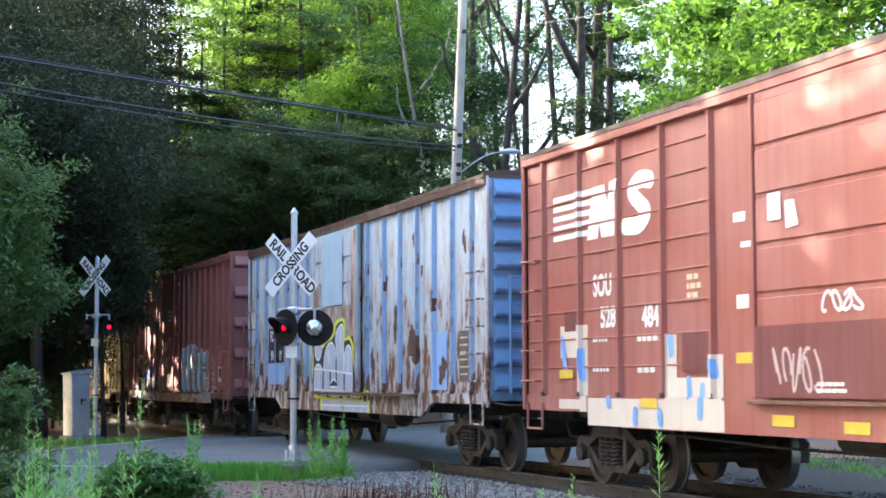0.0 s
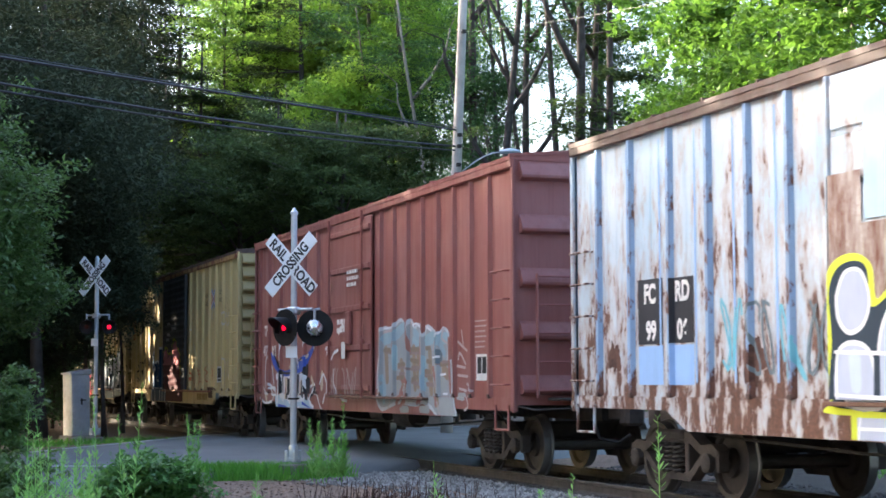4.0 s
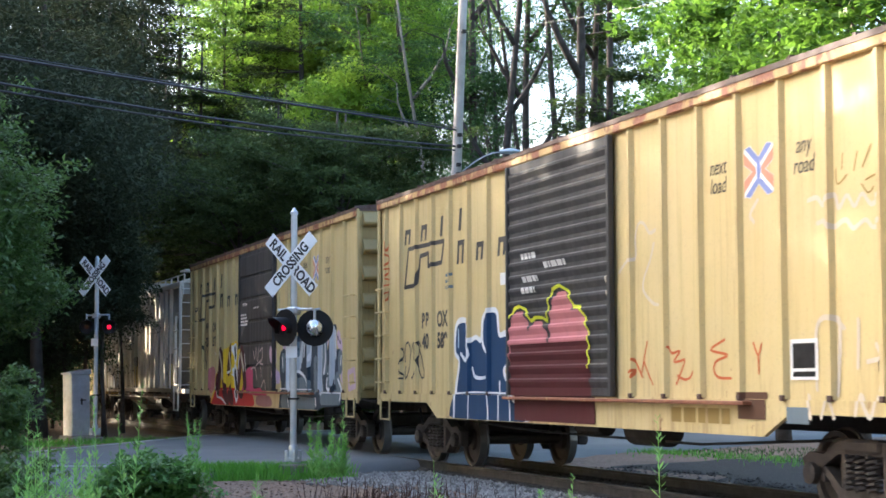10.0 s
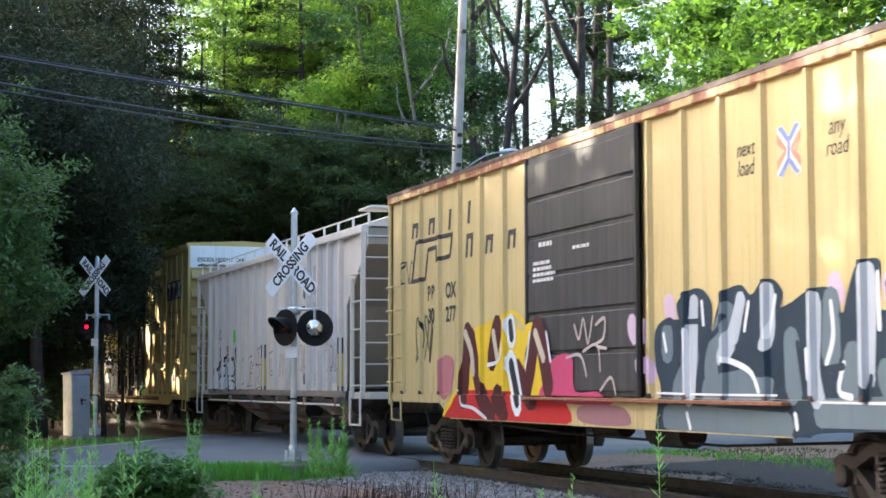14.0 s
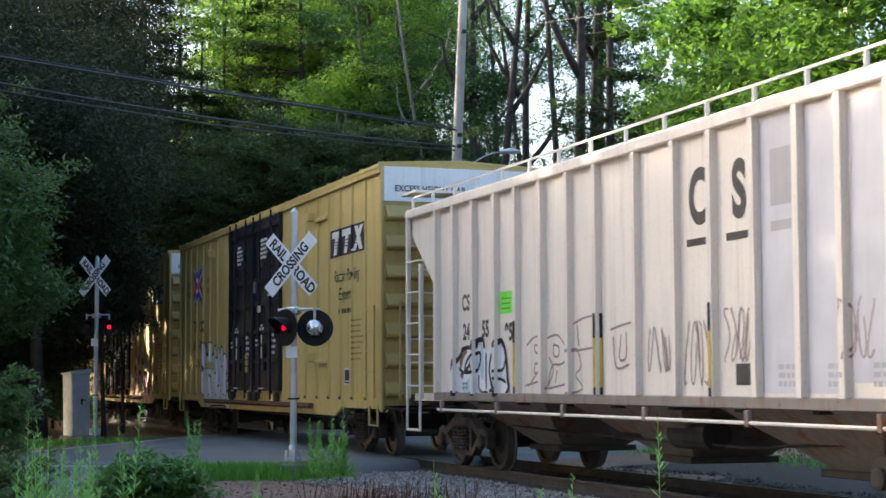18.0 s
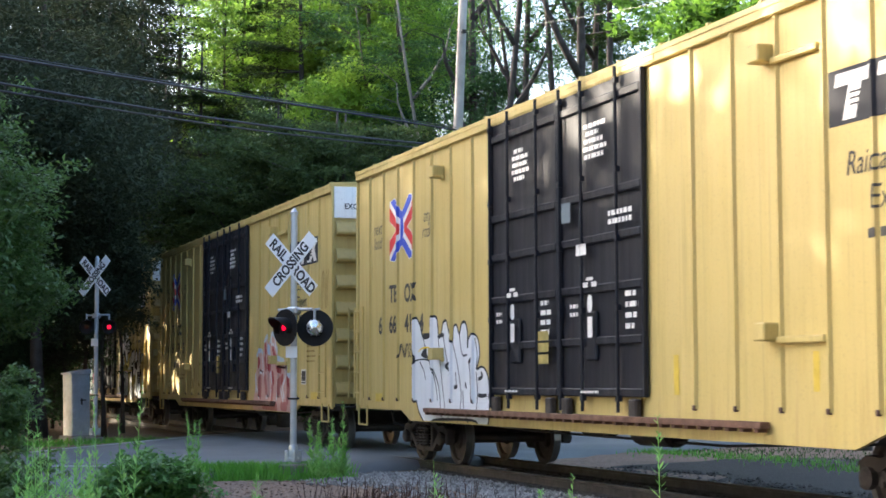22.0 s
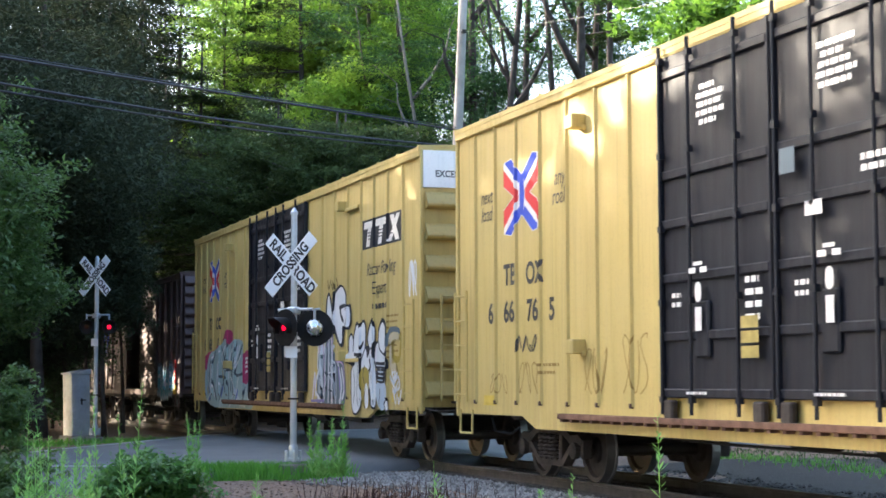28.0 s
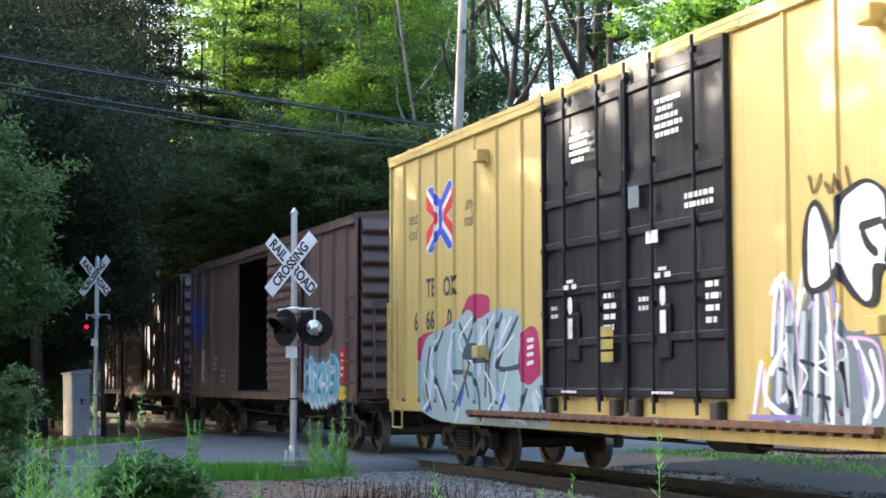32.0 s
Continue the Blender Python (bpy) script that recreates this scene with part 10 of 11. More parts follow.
            m.line(S_BLACK, 0.014, [(-122.18, 1.61), (-122.13, 1.4), (-122.12, 1.07)])
            m.line(S_BLACK, 0.014, [(-123.06, 1.45), (-123, 1.23), (-122.97, 1.01)])
            m.line(S_BLACK, 0.014, [(-122.45, 1.18), (-122.41, 0.93)])
            m.line(S_BLACK, 0.014, [(-122.77, 1.46), (-122.72, 1.23)])
            m.line(S_BLACK, 0.014, [(-123.81, 1.47), (-123.66, 1.23), (-123.6, 1.05)])
            m.line(S_BLACK, 0.014, [(-121.87, 1.45), (-121.82, 1.18), (-121.86, 0.86)])
            m.line(S_BLACK, 0.014, [(-123.42, 0.82), (-123.28, 0.71)])
            m.line(S_BLACK, 0.014, [(-123.06, 0.82), (-123.14, 0.71)])
            m.line(S_BLACK, 0.014, [(-122.62, 0.81), (-122.69, 0.7)])
            m.line(S_BLACK, 0.014, [(-122.26, 0.8), (-122.22, 0.68)])
            m.line(S_BLACK, 0.028, [(-124.27, 2.06), (-123.97, 2.06)])
            m.line(S_BLACK, 0.028, [(-123.56, 2.02), (-123.31, 2.04)])
            m.line(S_BLACK, 0.028, [(-121.77, 1.13), (-121.62, 1.12), (-121.46, 1.13)])
            m.line(S_BLACK, 0.028, [(-121.65, 1.45), (-121.61, 1.4), (-121.76, 1.36)])
            m.line(S_BLACK, 0.028, [(-123.22, 1.57), (-123.06, 1.6)])
            m.line(S_BLACK, 0.028, [(-123.22, 1.56), (-123.04, 1.5)])
            m.line(S_BLACK, 0.028, [(-122.18, 1.61), (-122.06, 1.67)])
            m.line(S_BLACK, 0.028, [(-122.33, 1.29), (-122.29, 1.24)])
            m.line(S_BLACK, 0.028, [(-122.81, 1.24), (-122.7, 1.25)])
            m.fill(S_BLACK, [(-124.39, 1.75), (-124.22, 1.85), (-124.11, 1.85), (-124.1, 1.75), (-123.98, 1.69), (-124.22, 1.7)])
            m.line(S_YEL, 0.012, [(-124.5, 1.8), (-124.36, 1.85), (-123.98, 1.85), (-123.93, 1.7)])
            m.lay("white spray-painted rounded columns with thin black outlines")
        elif k == 1:
            m = Mural(s, 0.715)
            m.fill(S_PALEPINK, [(-136.17, 1.21), (-136.21, 1.49), (-136.03, 1.61), (-135.89, 1.92), (-135.67, 2.01), (-135.41, 1.99), (-135.27, 2.25), (-135.06, 2.3), (-134.86, 2.16), (-134.73, 2.31), (-134.53, 2.38), (-134.23, 2.29), (-134.16, 2.09), (-133.99, 1.88), (-133.62, 1.82), (-133.26, 1.73), (-133.17, 1.52), (-132.91, 1.46), (-132.67, 1.29), (-132.56, 0.89), (-133.17, 0.67), (-136.18, 0.64)])
            m.line(S_SILVERBLUE, 0.05, [(-136.02, 1.93), (-135.67, 2.03), (-135.45, 1.97)])
            m.line(S_SILVERBLUE, 0.05, [(-135.27, 2.22), (-135.02, 2.32), (-134.86, 2.13), (-134.74, 1.89)])
            m.line(S_SILVERBLUE, 0.05, [(-134.73, 2.2), (-134.57, 2.37), (-134.25, 2.29)])
            m.line(S_SILVERBLUE, 0.05, [(-134.18, 2.07), (-133.95, 1.84), (-133.54, 1.79)])
            m.line(S_SILVERBLUE, 0.05, [(-133.22, 1.7), (-133.19, 1.5), (-132.88, 1.43), (-132.68, 1.15)])
            m.line(S_SILVERBLUE, 0.05, [(-136.12, 1.49), (-136.08, 1.13)])
            m.line(S_WHITE, 0.035, [(-134.65, 2.35), (-134.61, 2.15), (-134.41, 2.13)])
            m.line(S_WHITE, 0.035, [(-134.29, 2.27), (-134.26, 2.09)])
            m.line(S_WHITE, 0.035, [(-135.49, 1.91), (-135.41, 1.6), (-135.67, 1.54)])
            m.line(S_WHITE, 0.035, [(-135.37, 1.52), (-135.12, 1.21), (-135.08, 0.98)])
            m.line(S_WHITE, 0.035, [(-134.91, 1.59), (-134.96, 0.99)])
            m.line(S_WHITE, 0.035, [(-134.7, 1.59), (-134.59, 1.29), (-134.71, 0.99)])
            m.line(S_WHITE, 0.035, [(-134.08, 1.44), (-134.12, 0.96)])
            m.line(S_WHITE, 0.035, [(-133.44, 1.68), (-133.37, 1.43), (-133.59, 1.22), (-133.45, 1)])
            m.line(S_WHITE, 0.035, [(-132.85, 1.15), (-132.75, 0.89)])
            m.line(S_WHITE, 0.035, [(-133.82, 1.22), (-133.53, 0.93)])
            m.line(S_WHITE, 0.035, [(-133.15, 1.57), (-133.23, 1.22)])
            m.line(S_WHITE, 0.035, [(-135.99, 1.21), (-135.77, 0.98)])
            m.line(S_WHITE, 0.035, [(-134.32, 0.92), (-134.21, 0.7)])
            m.line(S_WHITE, 0.035, [(-133.56, 0.9), (-133.46, 0.72)])
            m.line(S_DEEPRED, 0.085, [(-135.78, 1.83), (-135.8, 1.65)])
            m.line(S_DEEPRED, 0.085, [(-135.19, 2.12), (-135.15, 1.98)])
            m.line(S_DEEPRED, 0.085, [(-135.2, 1.83), (-135.11, 1.63)])
            m.line(S_DEEPRED, 0.085, [(-134.78, 1.83), (-134.74, 1.61)])
            m.line(S_DEEPRED, 0.085, [(-134.47, 2.04), (-134.3, 1.88), (-134.07, 1.79)])
            m.line(S_DEEPRED, 0.085, [(-134.11, 1.67), (-133.77, 1.58)])
            m.line(S_DEEPRED, 0.085, [(-134.5, 1.5), (-134.43, 1.33)])
            m.line(S_DEEPRED, 0.085, [(-133.62, 1.43), (-133.66, 1.35)])
            m.line(S_DEEPRED, 0.085, [(-133.14, 1.42), (-133.07, 1.22)])
            m.line(S_PINKDULL, 0.1, [(-135.63, 1.41), (-135.64, 1.04)])
            m.line(S_PINKDULL, 0.1, [(-135.2, 1.43), (-135.08, 1.14)])
            m.line(S_PINKDULL, 0.1, [(-134.51, 1.21), (-134.55, 0.98)])
            m.line(S_PINKDULL, 0.1, [(-133.81, 1.38), (-133.89, 1.14)])
            m.line(S_PINKDULL, 0.1, [(-133.09, 1.15), (-133.17, 0.94)])
            m.line(S_PINKDULL, 0.1, [(-135.34, 0.83), (-134.13, 0.79)])
            m.line(S_PINKDULL, 0.1, [(-133.66, 0.82), (-133.28, 0.81)])
            m.line(S_MAROON, 0.02, [(-134.11, 1.72), (-133.88, 1.65), (-133.36, 1.63), (-133.29, 1.68)])
            m.line(S_MAROON, 0.02, [(-135.67, 1.6), (-135.41, 1.55)])
            m.lay("dark red and pale pink spray-painted drops with white outlines")
            tag(s, -130.5, -129.95, 2.7, 3.5, M_FADEINK, 262, 0.012, 4)
            for i, x in enumerate((-147.3, -146.2, -144.0, -142.9)):
                tag(s, x, x + 0.7, 1.15, 1.15 + 0.3 + 0.15 * i, M_FADEINK, 263 + i, 0.012, 3)
        else:
            m = Mural(s, 0.715)
            m.fill(S_MAGENTA, [(-165.49, 2.22), (-165.43, 2.57), (-164.62, 2.54), (-164.5, 2.31), (-163.62, 2.31), (-163.58, 2.15)])
            m.fill(S_MAGENTA, [(-163.45, 1.21), (-163.34, 1.94), (-162.79, 1.99), (-162.75, 1.21)])
            m.fill(S_MAGENTA, [(-167.7, 1.67), (-167.63, 2.05), (-166.7, 2.12), (-166.28, 2.24), (-166.14, 2.01), (-167.19, 1.66)])
            m.fill(S_PALETURQ, [(-167.7, 1.57), (-167.38, 2), (-166.64, 2.13), (-165.88, 2.26), (-165.43, 2.38), (-165, 2.23), (-164.37, 2.34), (-163.48, 2.27), (-163.34, 1.94), (-163.49, 1.53), (-163.12, 1.27), (-162.48, 1.42), (-162.36, 0.78), (-163.36, 0.67), (-165.44, 0.62), (-167.51, 0.84), (-167.83, 1.24)])
            m.line(S_SILVERBLUE, 0.07, [(-167.04, 1.66), (-167.26, 1.01)])
            m.line(S_SILVERBLUE, 0.07, [(-166.14, 2.01), (-166.47, 1.2)])
            m.line(S_SILVERBLUE, 0.07, [(-164.89, 2.07), (-165, 1.46)])
            m.line(S_SILVERBLUE, 0.07, [(-163.99, 2.13), (-164.38, 1.54)])
            m.line(S_SILVERBLUE, 0.07, [(-162.93, 1.13), (-162.71, 0.81)])
            m.line(S_SILVERBLUE, 0.07, [(-164.38, 1.2), (-163.64, 0.8)])
            m.line(S_DARKSTEEL, 0.036, [(-167.19, 1.85), (-167.38, 1.29), (-167.13, 0.9)])
            m.line(S_DARKSTEEL, 0.036, [(-166.58, 2.08), (-167.01, 1.57), (-166.41, 0.91)])
            m.line(S_DARKSTEEL, 0.036, [(-165.82, 2.18), (-165.38, 1.64), (-166.06, 0.91)])
            m.line(S_DARKSTEEL, 0.036, [(-165.1, 2.23), (-165.66, 1.64), (-165.44, 1.11)])
            m.line(S_DARKSTEEL, 0.036, [(-164.63, 2.19), (-164.74, 1.12)])
            m.line(S_DARKSTEEL, 0.036, [(-164.07, 2.25), (-164.58, 1.63), (-164.48, 0.95)])
            m.line(S_DARKSTEEL, 0.036, [(-163.48, 2.19), (-164.22, 1.54), (-163.39, 1.53)])
            m.line(S_DARKSTEEL, 0.036, [(-165.44, 1.62), (-164.58, 1.63)])
            m.line(S_DARKSTEEL, 0.036, [(-163.16, 1.21), (-163.5, 0.8)])
            m.line(S_DARKSTEEL, 0.036, [(-162.57, 1.29), (-162.71, 0.81)])
            m.line(S_DARKSTEEL, 0.036, [(-166, 1.47), (-165.17, 1.38), (-164.9, 0.77)])
            m.line(S_WHITE, 0.02, [(-167.51, 1.48), (-167.19, 1.1), (-167.51, 0.89)])
            m.line(S_WHITE, 0.02, [(-166.73, 2.03), (-167.19, 1.66), (-166.82, 1.2), (-166.59, 0.97)])
            m.line(S_WHITE, 0.02, [(-166, 2.1), (-166.35, 1.65), (-165.89, 1.2)])
            m.line(S_WHITE, 0.02, [(-165.21, 2.29), (-165.85, 1.91), (-165.16, 1.55)])
            m.line(S_WHITE, 0.02, [(-164.37, 2.26), (-165.03, 1.81)])
            m.line(S_WHITE, 0.02, [(-163.72, 2.2), (-164.38, 1.63), (-163.63, 1.95)])
            m.line(S_WHITE, 0.02, [(-163.88, 1.46), (-164.08, 0.95), (-163.17, 0.76)])
            m.line(S_WHITE, 0.02, [(-165.72, 1.11), (-166, 0.71)])
            m.line(S_WHITE, 0.02, [(-164.74, 1.46), (-164.38, 1.12), (-164.9, 0.73)])
            m.line(S_WHITE, 0.02, [(-162.84, 1.21), (-162.49, 0.98)])
            m.line(S_BLUE, 0.04, [(-165.66, 1.2), (-165.83, 0.98)])
            m.line(S_BLUE, 0.04, [(-167.19, 0.95), (-167.32, 0.87)])
            m.line(S_BLUE, 0.04, [(-163.98, 1.12), (-164.13, 0.95)])
            m.line(S_OCHRE, 0.04, [(-165.66, 1.64), (-165.6, 1.45)])
            m.line(S_OCHRE, 0.04, [(-167.51, 1.19), (-167.44, 1.05)])
            m.fill(S_DARKSTEEL, [(-165.66, 1.66), (-165.55, 1.85), (-165.11, 1.88), (-165, 1.67)])
            m.line(M_STENCIL, 0.03, [(-163.11, 1.87), (-162.92, 1.88)])
            m.line(M_STENCIL, 0.03, [(-163.11, 1.77), (-162.93, 1.79)])
            m.line(M_STENCIL, 0.03, [(-163.11, 1.68), (-162.93, 1.69)])
            m.line(M_STENCIL, 0.03, [(-163.11, 1.56), (-162.93, 1.58)])
            m.lay("pale turquoise spray-painted angular forms with magenta corners")
            m = Mural(s, 0.715)
            m.fill(S_STEEL, [(-156.7, 0.88), (-156.73, 1.59), (-156.6, 2.18), (-156.4, 2.26), (-156.3, 1.87), (-156.01, 2.19), (-155.81, 2.23), (-155.63, 1.86), (-155.52, 2.07), (-155.39, 1.78), (-154.88, 1.7), (-154.8, 0.92), (-155.76, 0.85)])
            m.line(S_SILVER, 0.05, [(-156.56, 1.95), (-156.62, 1.14)])
            m.line(S_SILVER, 0.05, [(-156.14, 1.94), (-156.24, 1)])
            m.line(S_SILVER, 0.05, [(-155.92, 2.08), (-155.94, 0.97)])
            m.line(S_SILVER, 0.05, [(-155.71, 1.72), (-155.73, 0.93)])
            m.line(S_SILVER, 0.05, [(-155.43, 1.57), (-155.41, 0.97)])
            m.line(S_SILVER, 0.05, [(-155.15, 1.5), (-155.06, 0.98)])
            m.line(S_SILVER, 0.05, [(-156.37, 1.73), (-156.42, 1.14)])
            m.line(S_WHITE, 0.035, [(-156.73, 1.59), (-156.64, 2.18), (-156.48, 2.35), (-156.33, 2.17), (-156.37, 1.88)])
            m.line(S_WHITE, 0.035, [(-156.26, 1.87), (-156.14, 2.16), (-155.88, 2.24), (-155.7, 2), (-155.65, 0.94)])
            m.line(S_WHITE, 0.035, [(-155.57, 1.71), (-155.49, 2)])
            m.line(S_WHITE, 0.035, [(-157.1, 0.99), (-156.93, 1.51), (-156.85, 1.14), (-156.43, 0.95)])
            m.line(S_WHITE, 0.035, [(-155.01, 1.57), (-154.85, 1.22), (-154.96, 1.02)])
            m.line(S_WHITE, 0.035, [(-156.49, 1.58), (-156.35, 1.29), (-156.54, 1.14)])
            m.line(S_LILAC, 0.018, [(-156.64, 1.88), (-156.44, 2.28), (-156.26, 1.8), (-156.2, 1.14)])
            m.line(S_LILAC, 0.018, [(-156.03, 2.01), (-155.77, 2.15), (-155.57, 1.57), (-155.55, 1.01)])
            m.line(S_LILAC, 0.018, [(-157.05, 1.03), (-156.89, 1.48)])
            m.line(S_LILAC, 0.018, [(-155.39, 1.71), (-154.91, 1.63), (-154.82, 1.15)])
            m.line(S_NAVYGREY, 0.02, [(-156.3, 1.58), (-156.35, 1)])
            m.line(S_NAVYGREY, 0.02, [(-156.03, 1.87), (-156.09, 1)])
            m.line(S_NAVYGREY, 0.02, [(-155.82, 1.58), (-155.81, 0.97)])
            m.line(S_NAVYGREY, 0.02, [(-155.54, 1.43), (-155.51, 1.01)])
            m.line(S_NAVYGREY, 0.02, [(-156.59, 1.44), (-156.31, 1.38)])
            m.line(S_NAVYGREY, 0.02, [(-156.19, 1.51), (-155.75, 1.43)])
            m.line(S_NAVYGREY, 0.02, [(-156.16, 1.22), (-155.65, 1.15)])
            m.line(S_OCHRE, 0.05, [(-151.89, 2.12), (-151.83, 1.76), (-151.49, 1.72), (-151.4, 2.1)])
            m.line(S_WHITE, 0.028, [(-151.91, 1.46), (-151.71, 1.52), (-151.84, 1.29), (-151.57, 1.41), (-151.5, 1.23), (-151.85, 1.17)])
            m.line(S_WHITE, 0.028, [(-151.56, 1.06), (-151.51, 0.97), (-151.39, 1.18)])
            m.line(S_FADEINKDARK, 0.022, [(-155.99, 3.25), (-155.9, 3.09), (-155.78, 3.24)])
            m.line(S_FADEINKDARK, 0.022, [(-155.71, 3.16), (-155.61, 3.06), (-155.53, 3.21), (-155.43, 3.06)])
            m.line(S_FADEINKDARK, 0.022, [(-155.35, 3.26), (-155.29, 3.08)])
            m.line(S_WHITE, 0.028, [(-156.73, 2.18), (-156.62, 2.3), (-156.51, 2.18), (-156.55, 1.69), (-156.73, 1.39)])
            m.line(S_WHITE, 0.028, [(-156.87, 1.08), (-156.8, 1.39), (-156.47, 1.69)])
            m.line(S_WHITE, 0.028, [(-156.23, 2.09), (-156.05, 2.48), (-155.88, 2.08), (-155.94, 1.19)])
            m.line(S_WHITE, 0.028, [(-155.7, 1.98), (-155.63, 1.29), (-155.7, 0.95)])
            m.line(S_WHITE, 0.028, [(-155.26, 1.68), (-155, 1.29), (-155.13, 0.95)])
            m.line(S_WHITE, 0.028, [(-156.44, 1.89), (-156.29, 1.09)])
            m.line(S_WHITE, 0.014, [(-155.84, 1.68), (-155.74, 1.53), (-155.91, 1.47), (-155.7, 1.37)])
            m.line(S_WHITE, 0.014, [(-155.53, 1.78), (-155.4, 1.58), (-155.57, 1.43)])
            m.line(S_WHITE, 0.014, [(-156.22, 1.49), (-156.08, 1.37), (-156.22, 1.19)])
            m.line(S_LILACDEEP, 0.03, [(-155.95, 2.88), (-155.81, 2.47), (-155.88, 2.23)])
            m.line(S_LILACDEEP, 0.03, [(-155.67, 2.37), (-155.57, 1.97)])
            m.line(S_LILACDEEP, 0.03, [(-157.17, 0.96), (-156.22, 0.97)])
            m.line(S_LILACDEEP, 0.03, [(-155.2, 1.58), (-155.1, 1.19)])
            m.line(S_BLACK, 0.018, [(-156.05, 2.33), (-155.94, 2.08)])
            m.line(S_BLACK, 0.018, [(-156.47, 1.49), (-156.36, 1.19)])
            m.line(S_BLACK, 0.018, [(-155.46, 1.48), (-155.4, 1.09)])
            m.line(S_BLACK, 0.018, [(-155.8, 1.19), (-155.7, 0.95)])
            m.lay("silver and lilac spray-painted slim forms with fine lines")
            m = Mural(s, 0.715)
            m.fill(S_BLACK, [(-156.06, 2.16), (-156.13, 2.54), (-156.05, 2.9), (-155.86, 3.02), (-155.65, 2.79), (-155.58, 2.65), (-155.54, 2.96), (-155.29, 3.09), (-154.98, 3.12), (-154.68, 2.96), (-154.62, 2.75), (-154.39, 2.73), (-154.34, 2.42), (-154.5, 2.28), (-154.8, 2.28), (-154.87, 2.03), (-155.04, 1.97), (-155.28, 2.07), (-155.55, 2.28), (-155.66, 2.17)])
            m.fill(S_WHITE, [(-155.99, 2.21), (-156.02, 2.52), (-155.98, 2.87), (-155.86, 2.95), (-155.72, 2.72), (-155.62, 2.53), (-155.47, 2.63), (-155.43, 2.93), (-155.22, 3.04), (-154.98, 3.08), (-154.76, 2.95), (-154.72, 2.71), (-154.49, 2.68), (-154.43, 2.43), (-154.6, 2.32), (-154.93, 2.35), (-154.97, 2.08), (-155.1, 2.04), (-155.34, 2.24), (-155.51, 2.42), (-155.7, 2.25)])
            m.line(S_BLACK, 0.04, [(-155.12, 2.7), (-154.82, 2.73)])
            m.line(S_BLACK, 0.04, [(-155.09, 2.65), (-155.02, 2.54), (-154.89, 2.45)])
            m.line(S_BLACK, 0.04, [(-154.75, 2.7), (-154.69, 2.59), (-154.73, 2.38)])
            m.line(S_BLACK, 0.018, [(-155.65, 2.57), (-155.62, 2.28)])
            m.lay("white spray-painted angular form with a thick black outline")
            m = Mural(s, 0.715)
            m.fill(S_BLACK, [(-154.4, 1.76), (-154.16, 1.86), (-154.06, 2.06), (-153.79, 1.93), (-153.56, 2), (-153.3, 1.95), (-153.12, 2.03), (-152.86, 2.06), (-152.7, 1.98), (-152.45, 1.9), (-152.21, 1.85), (-152.07, 1.59), (-152.26, 1.5), (-152.58, 1.55), (-152.85, 1.6), (-153.17, 1.48), (-153.61, 1.61), (-154.07, 1.57), (-154.35, 1.63)])
            m.fill(S_WHITE, [(-154.49, 2.11), (-154.34, 2.19), (-154.18, 2.06), (-154.21, 1.74), (-154.49, 1.73)], S_BLACK, 0.025)
            m.fill(S_WHITE, [(-154.18, 2.14), (-153.99, 2.37), (-153.81, 2.24), (-153.84, 1.74), (-154.19, 1.73)], S_BLACK, 0.03)
            m.fill(S_WHITE, [(-153.83, 2.25), (-153.58, 2.4), (-153.42, 2.27), (-153.5, 1.83), (-153.81, 1.75)], S_BLACK, 0.03)
            m.fill(S_WHITE, [(-153.25, 2.23), (-153.03, 2.41), (-152.86, 2.25), (-152.89, 1.97), (-153.1, 1.85), (-153.3, 2.04)], S_BLACK, 0.03)
            m.fill(S_WHITE, [(-152.65, 2.21), (-152.42, 2.38), (-152.2, 2.22), (-152.21, 1.91), (-152.41, 1.75), (-152.66, 1.89)], S_BLACK, 0.035)
            m.fill(S_WHITE, [(-154.54, 1.85), (-154.07, 1.86), (-153.93, 1.76), (-154.12, 1.66), (-154.54, 1.68)])
            m.fill(S_WHITE, [(-154.33, 1.53), (-154.04, 1.74), (-153.75, 1.75), (-153.71, 1.29), (-153.67, 0.97), (-153.9, 0.78), (-154.2, 0.79), (-154.33, 1.13)], S_BLACK, 0.02)
            m.fill(S_WHITE, [(-153.7, 1.69), (-153.56, 1.83), (-153.39, 1.92), (-153.3, 1.76), (-153.12, 1.91), (-152.95, 1.83), (-152.83, 1.6), (-152.75, 1.21), (-152.8, 0.92), (-152.93, 0.87), (-153.1, 0.94), (-153.18, 1.21), (-153.29, 1.02), (-153.4, 0.88), (-153.53, 0.97), (-153.55, 1.29), (-153.71, 1.45)], S_BLACK, 0.02)
            m.fill(S_WHITE, [(-152.82, 1.95), (-152.66, 2.01), (-152.57, 1.88), (-152.37, 1.8), (-152.17, 1.72), (-152.17, 1.57), (-152.83, 1.6)], S_BLACK, 0.02)
            m.fill(S_SILVERBLUE, [(-152.77, 1.29), (-152.26, 1.29), (-152.23, 0.95), (-152.43, 0.84), (-152.71, 0.98)])
            m.fill(S_WHITE, [(-152.31, 0.95), (-152.14, 1.05), (-152.07, 0.88), (-152.19, 0.83)], S_BLACK, 0.015)
            m.fill(S_OCHRE, [(-153.7, 1.53), (-153.22, 1.51), (-153.31, 0.98), (-153.62, 0.96)])
            m.fill(S_WHITE, [(-153.48, 1.21), (-153.31, 1.29), (-153.23, 0.96), (-153.4, 0.87)])
            m.line(S_BLACK, 0.012, [(-153.48, 1.61), (-153.57, 1.45), (-153.44, 1.21), (-153.56, 0.96)])
            m.line(S_BLACK, 0.012, [(-153.02, 1.6), (-153.09, 1.37), (-152.93, 0.93)])
            m.line(S_BLACK, 0.012, [(-152.55, 1.21), (-152.59, 0.91)])
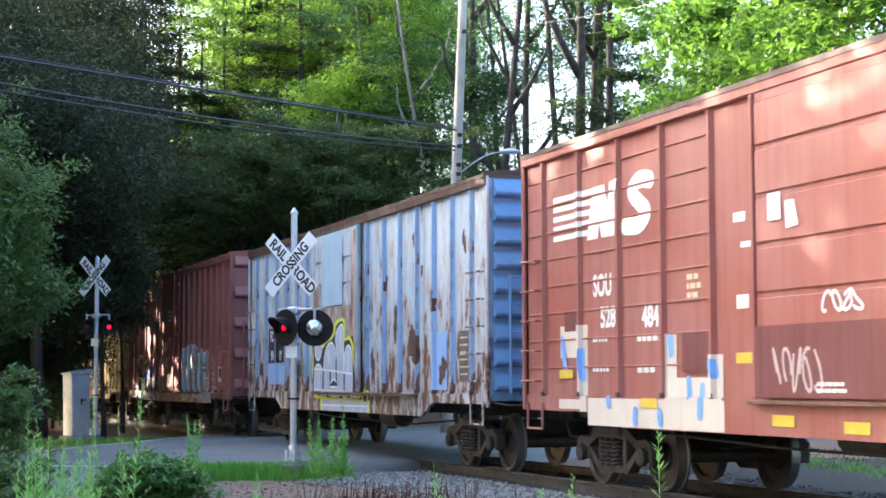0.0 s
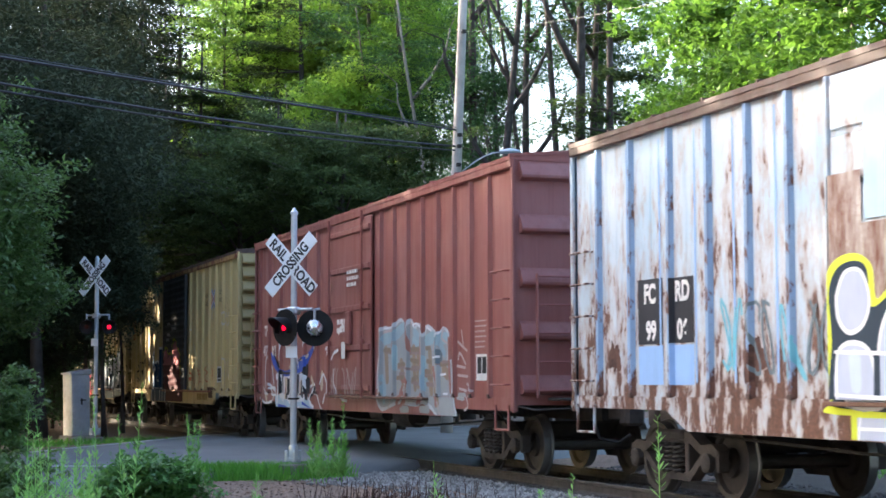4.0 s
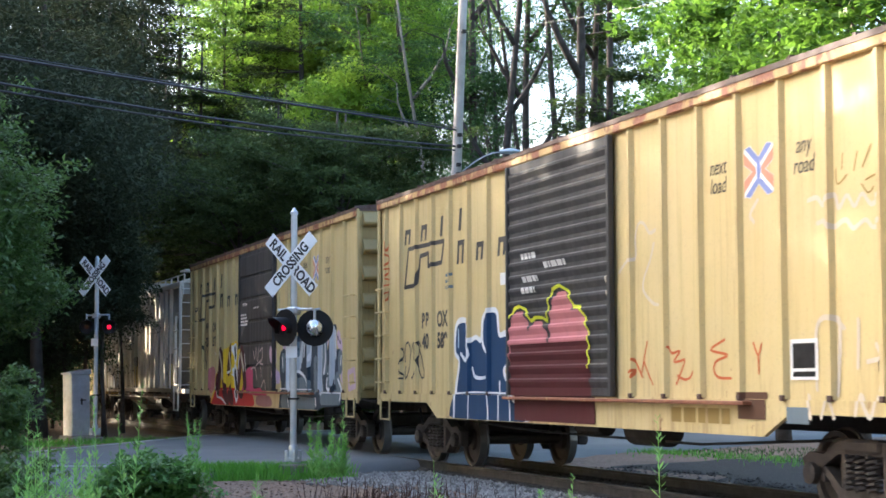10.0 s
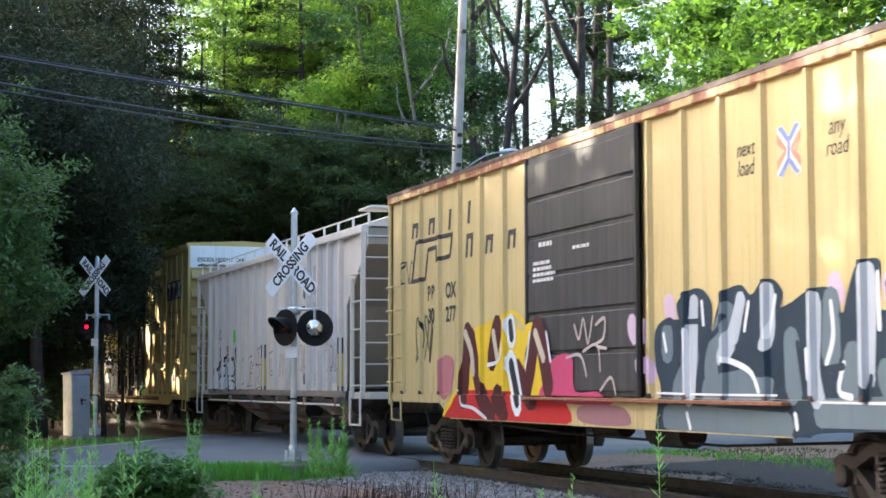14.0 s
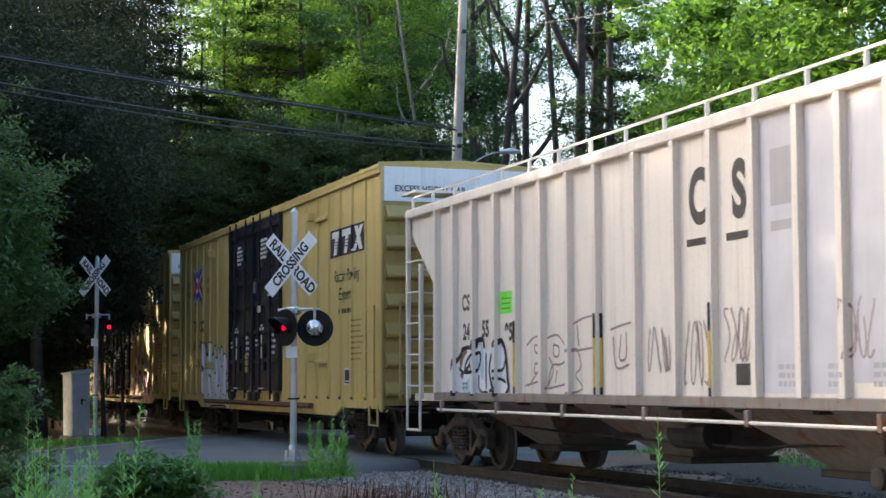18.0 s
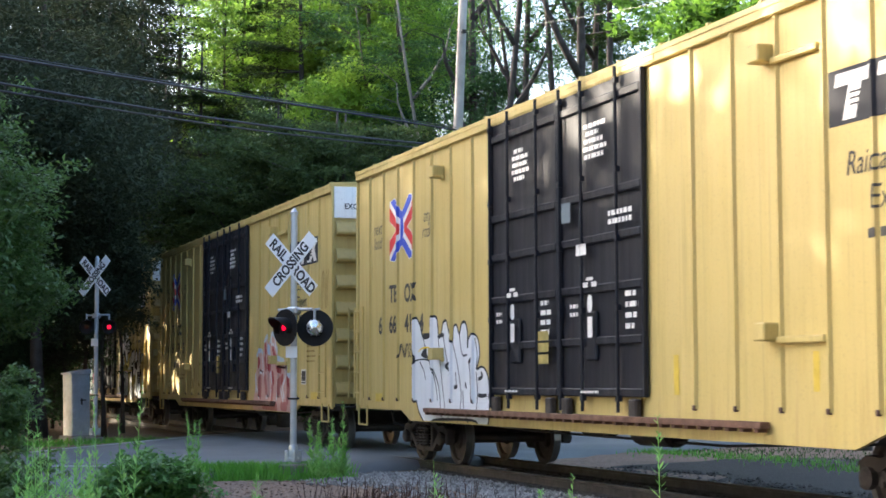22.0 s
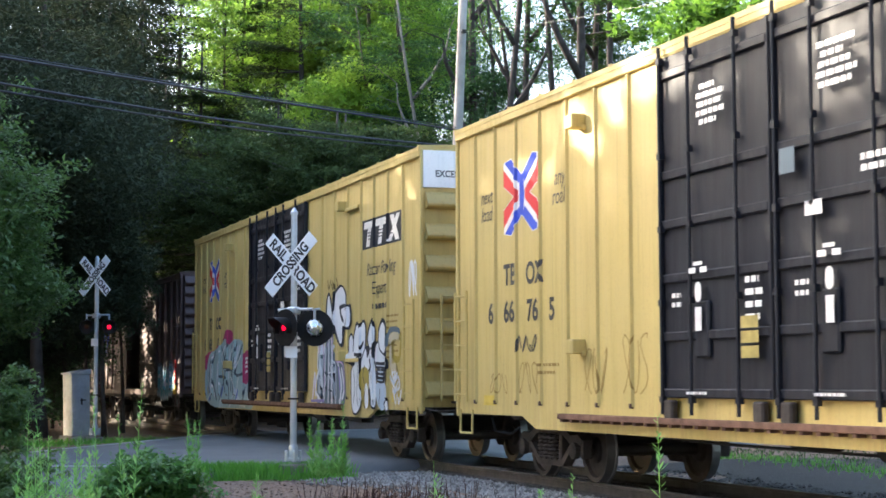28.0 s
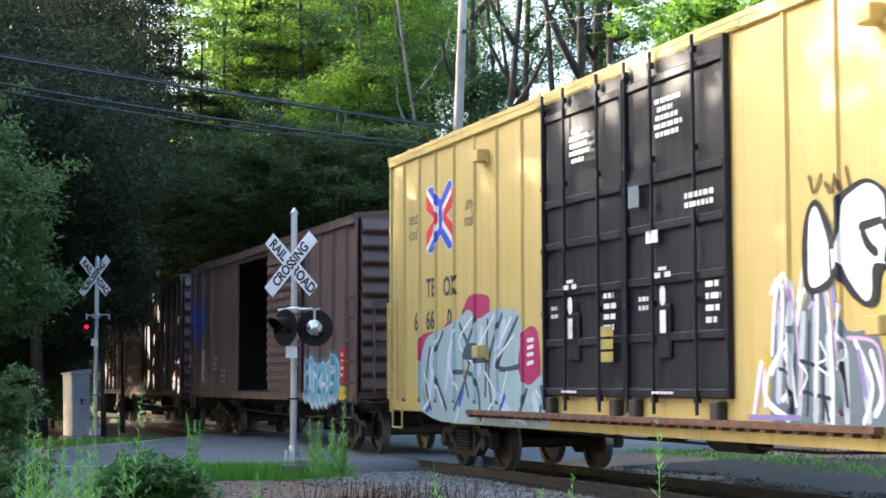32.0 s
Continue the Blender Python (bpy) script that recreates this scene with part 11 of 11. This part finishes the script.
            m.line(S_BLACK, 0.012, [(-154.16, 1.53), (-154.08, 1.21), (-154.17, 0.95)])
            m.line(S_BLACK, 0.012, [(-153.88, 1.61), (-153.96, 1.13), (-153.85, 0.89)])
            m.line(S_BLACK, 0.012, [(-153.25, 1.92), (-153.13, 1.72), (-153.22, 1.52)])
            m.line(S_BLACK, 0.035, [(-154.64, 1.72), (-154.35, 1.67), (-154.12, 1.65)])
            m.line(S_BLACK, 0.035, [(-154.11, 1.82), (-153.88, 1.8), (-153.68, 1.8)])
            m.line(S_BLACK, 0.035, [(-153.7, 1.93), (-153.56, 2.02)])
            m.line(S_BLACK, 0.035, [(-152.79, 1.64), (-152.5, 1.62), (-152.25, 1.64)])
            m.line(S_BLACK, 0.035, [(-153.17, 1.7), (-153.11, 1.6), (-153.17, 1.51)])
            m.fill(S_BLACK, [(-152.7, 1.6), (-152.29, 1.58), (-152.3, 1.32), (-152.71, 1.34)])
            m.line(S_SILVERBLUE, 0.01, [(-152.64, 1.5), (-152.36, 1.49)])
            m.line(S_SILVERBLUE, 0.01, [(-152.64, 1.43), (-152.36, 1.42)])
            m.line(S_SILVERBLUE, 0.01, [(-152.5, 1.56), (-152.5, 1.43)])
            m.line(S_SILVERBLUE, 0.01, [(-152.75, 1.61), (-152.25, 1.59)])
            m.line(S_SILVERBLUE, 0.01, [(-152.67, 1.36), (-152.38, 1.35)])
            m.line(S_STEEL, 0.05, [(-152.13, 1.96), (-152, 2.17), (-151.69, 2.2), (-151.46, 2.16)])
            m.line(S_FAINT, 0.07, [(-151.97, 2.03), (-151.77, 2.09), (-151.54, 2.08)])
            m.line(S_FAINT, 0.06, [(-151.93, 1.88), (-151.9, 1.59), (-151.67, 1.58)])
            m.line(S_WHITE, 0.022, [(-151.86, 1.51), (-151.75, 1.38), (-151.55, 1.47)])
            m.line(S_WHITE, 0.022, [(-151.9, 1.36), (-151.67, 1.22), (-151.52, 1.32)])
            m.line(S_WHITE, 0.022, [(-151.71, 1.14), (-151.64, 0.96), (-151.56, 1.11)])
            m.line(S_WHITE, 0.022, [(-151.79, 1.22), (-151.71, 1.03)])
            m.line(S_SILVERBLUE, 0.025, [(-151.94, 1.41), (-151.71, 1.29)])
            m.line(S_SILVERBLUE, 0.025, [(-151.75, 1.19), (-151.64, 1.14)])
            m.lay("white spray-painted rounded forms with black shadow")
            tag(s, -151.0, -150.6, 2.7, 3.3, S_WHITE, 264, 0.03, 3)
    s = boxcar("boxcar", -171.3, -187.04, 4.32, 1.12, M_BROWN, M_BROWN, "dark brown boxcar with its sliding door open", even(-172.0, -174.8, 4) + even(-184.4, -186.6, 3), None,
               open_door=(-181.5, -178.1), end_ribs=11)
    bm = bmesh.new()
    box(bm, -178.05 + 179.17, -175.2 + 179.17, -SIDE - 0.02, -SIDE + 0.02, 1.16, 4.16, 0.01)
    door = part("door", bm, M_BROWN, s.car, "ribbed brown door slid aside")
    bm = bmesh.new()
    rib = part("door_rib", box(bm, -178.0 + 179.17, -175.25 + 179.17, -SIDE - 0.055, -SIDE - 0.02, 0, 0.10, 0.012), M_BROWN, door)
    rib.location = (0, 0, 1.35)
    for k in range(1, 14):
        part("door_rib", rib.data, None, door).location = (0, 0, 1.35 + 0.19 * k)
    build_marks_brown(s)
    boxcar("boxcar", -188.6, -204.3, 4.25, 1.12, M_BROWN, M_BROWN, "dark brown boxcar in deep shade", even(-189.3, -194.5, 7) + even(-198.4, -203.8, 7), (-194.9, -198.1), door_style="ribbed", end_ribs=9)


build_ground()
build_track()
build_signals()
build_pole()
build_train()
build_woods()
build_near_trees()
build_weeds()


def motions():
    times = [2.0 * i for i in range(17)]
    for car, cx in TRAIN:
        walk(car, [(t, pose(cx + train_at(t), TRACK_Y, 0)) for t in times])
    steps = [0.1333333 * i for i in range(240)] + [32.0]
    turn = [math.degrees(train_at(t) / 0.42) for t in steps]
    for ws, x in WHEELS:
        walk(ws, [(t, pose(x, 0, 0.42, 0, a % 360, 0)) for t, a in zip(steps, turn)])
    # the lamps flash by turns: a lens shows its bright face or its dark one
    flips = [0.42 + 1.21 * (k // 2) + 0.53 * (k % 2) for k in range(54)]
    for lens, phase in FLASHERS:
        side, rows = phase, [(0.0, pose(0, -0.02, 0, 0, 0, 180 * phase))]
        for t in flips:
            if t > 31.9:
                break
            a = 180 * side
            rows += [(t - 0.034 + 0.034 * k, pose(0, -0.02, 0, 0, 0, a + 60 * k)) for k in range(4)]
            side = 1 - side
        rows.append((32.0, pose(0, -0.02, 0, 0, 0, 180 * side)))
        walk(lens, rows)


motions()
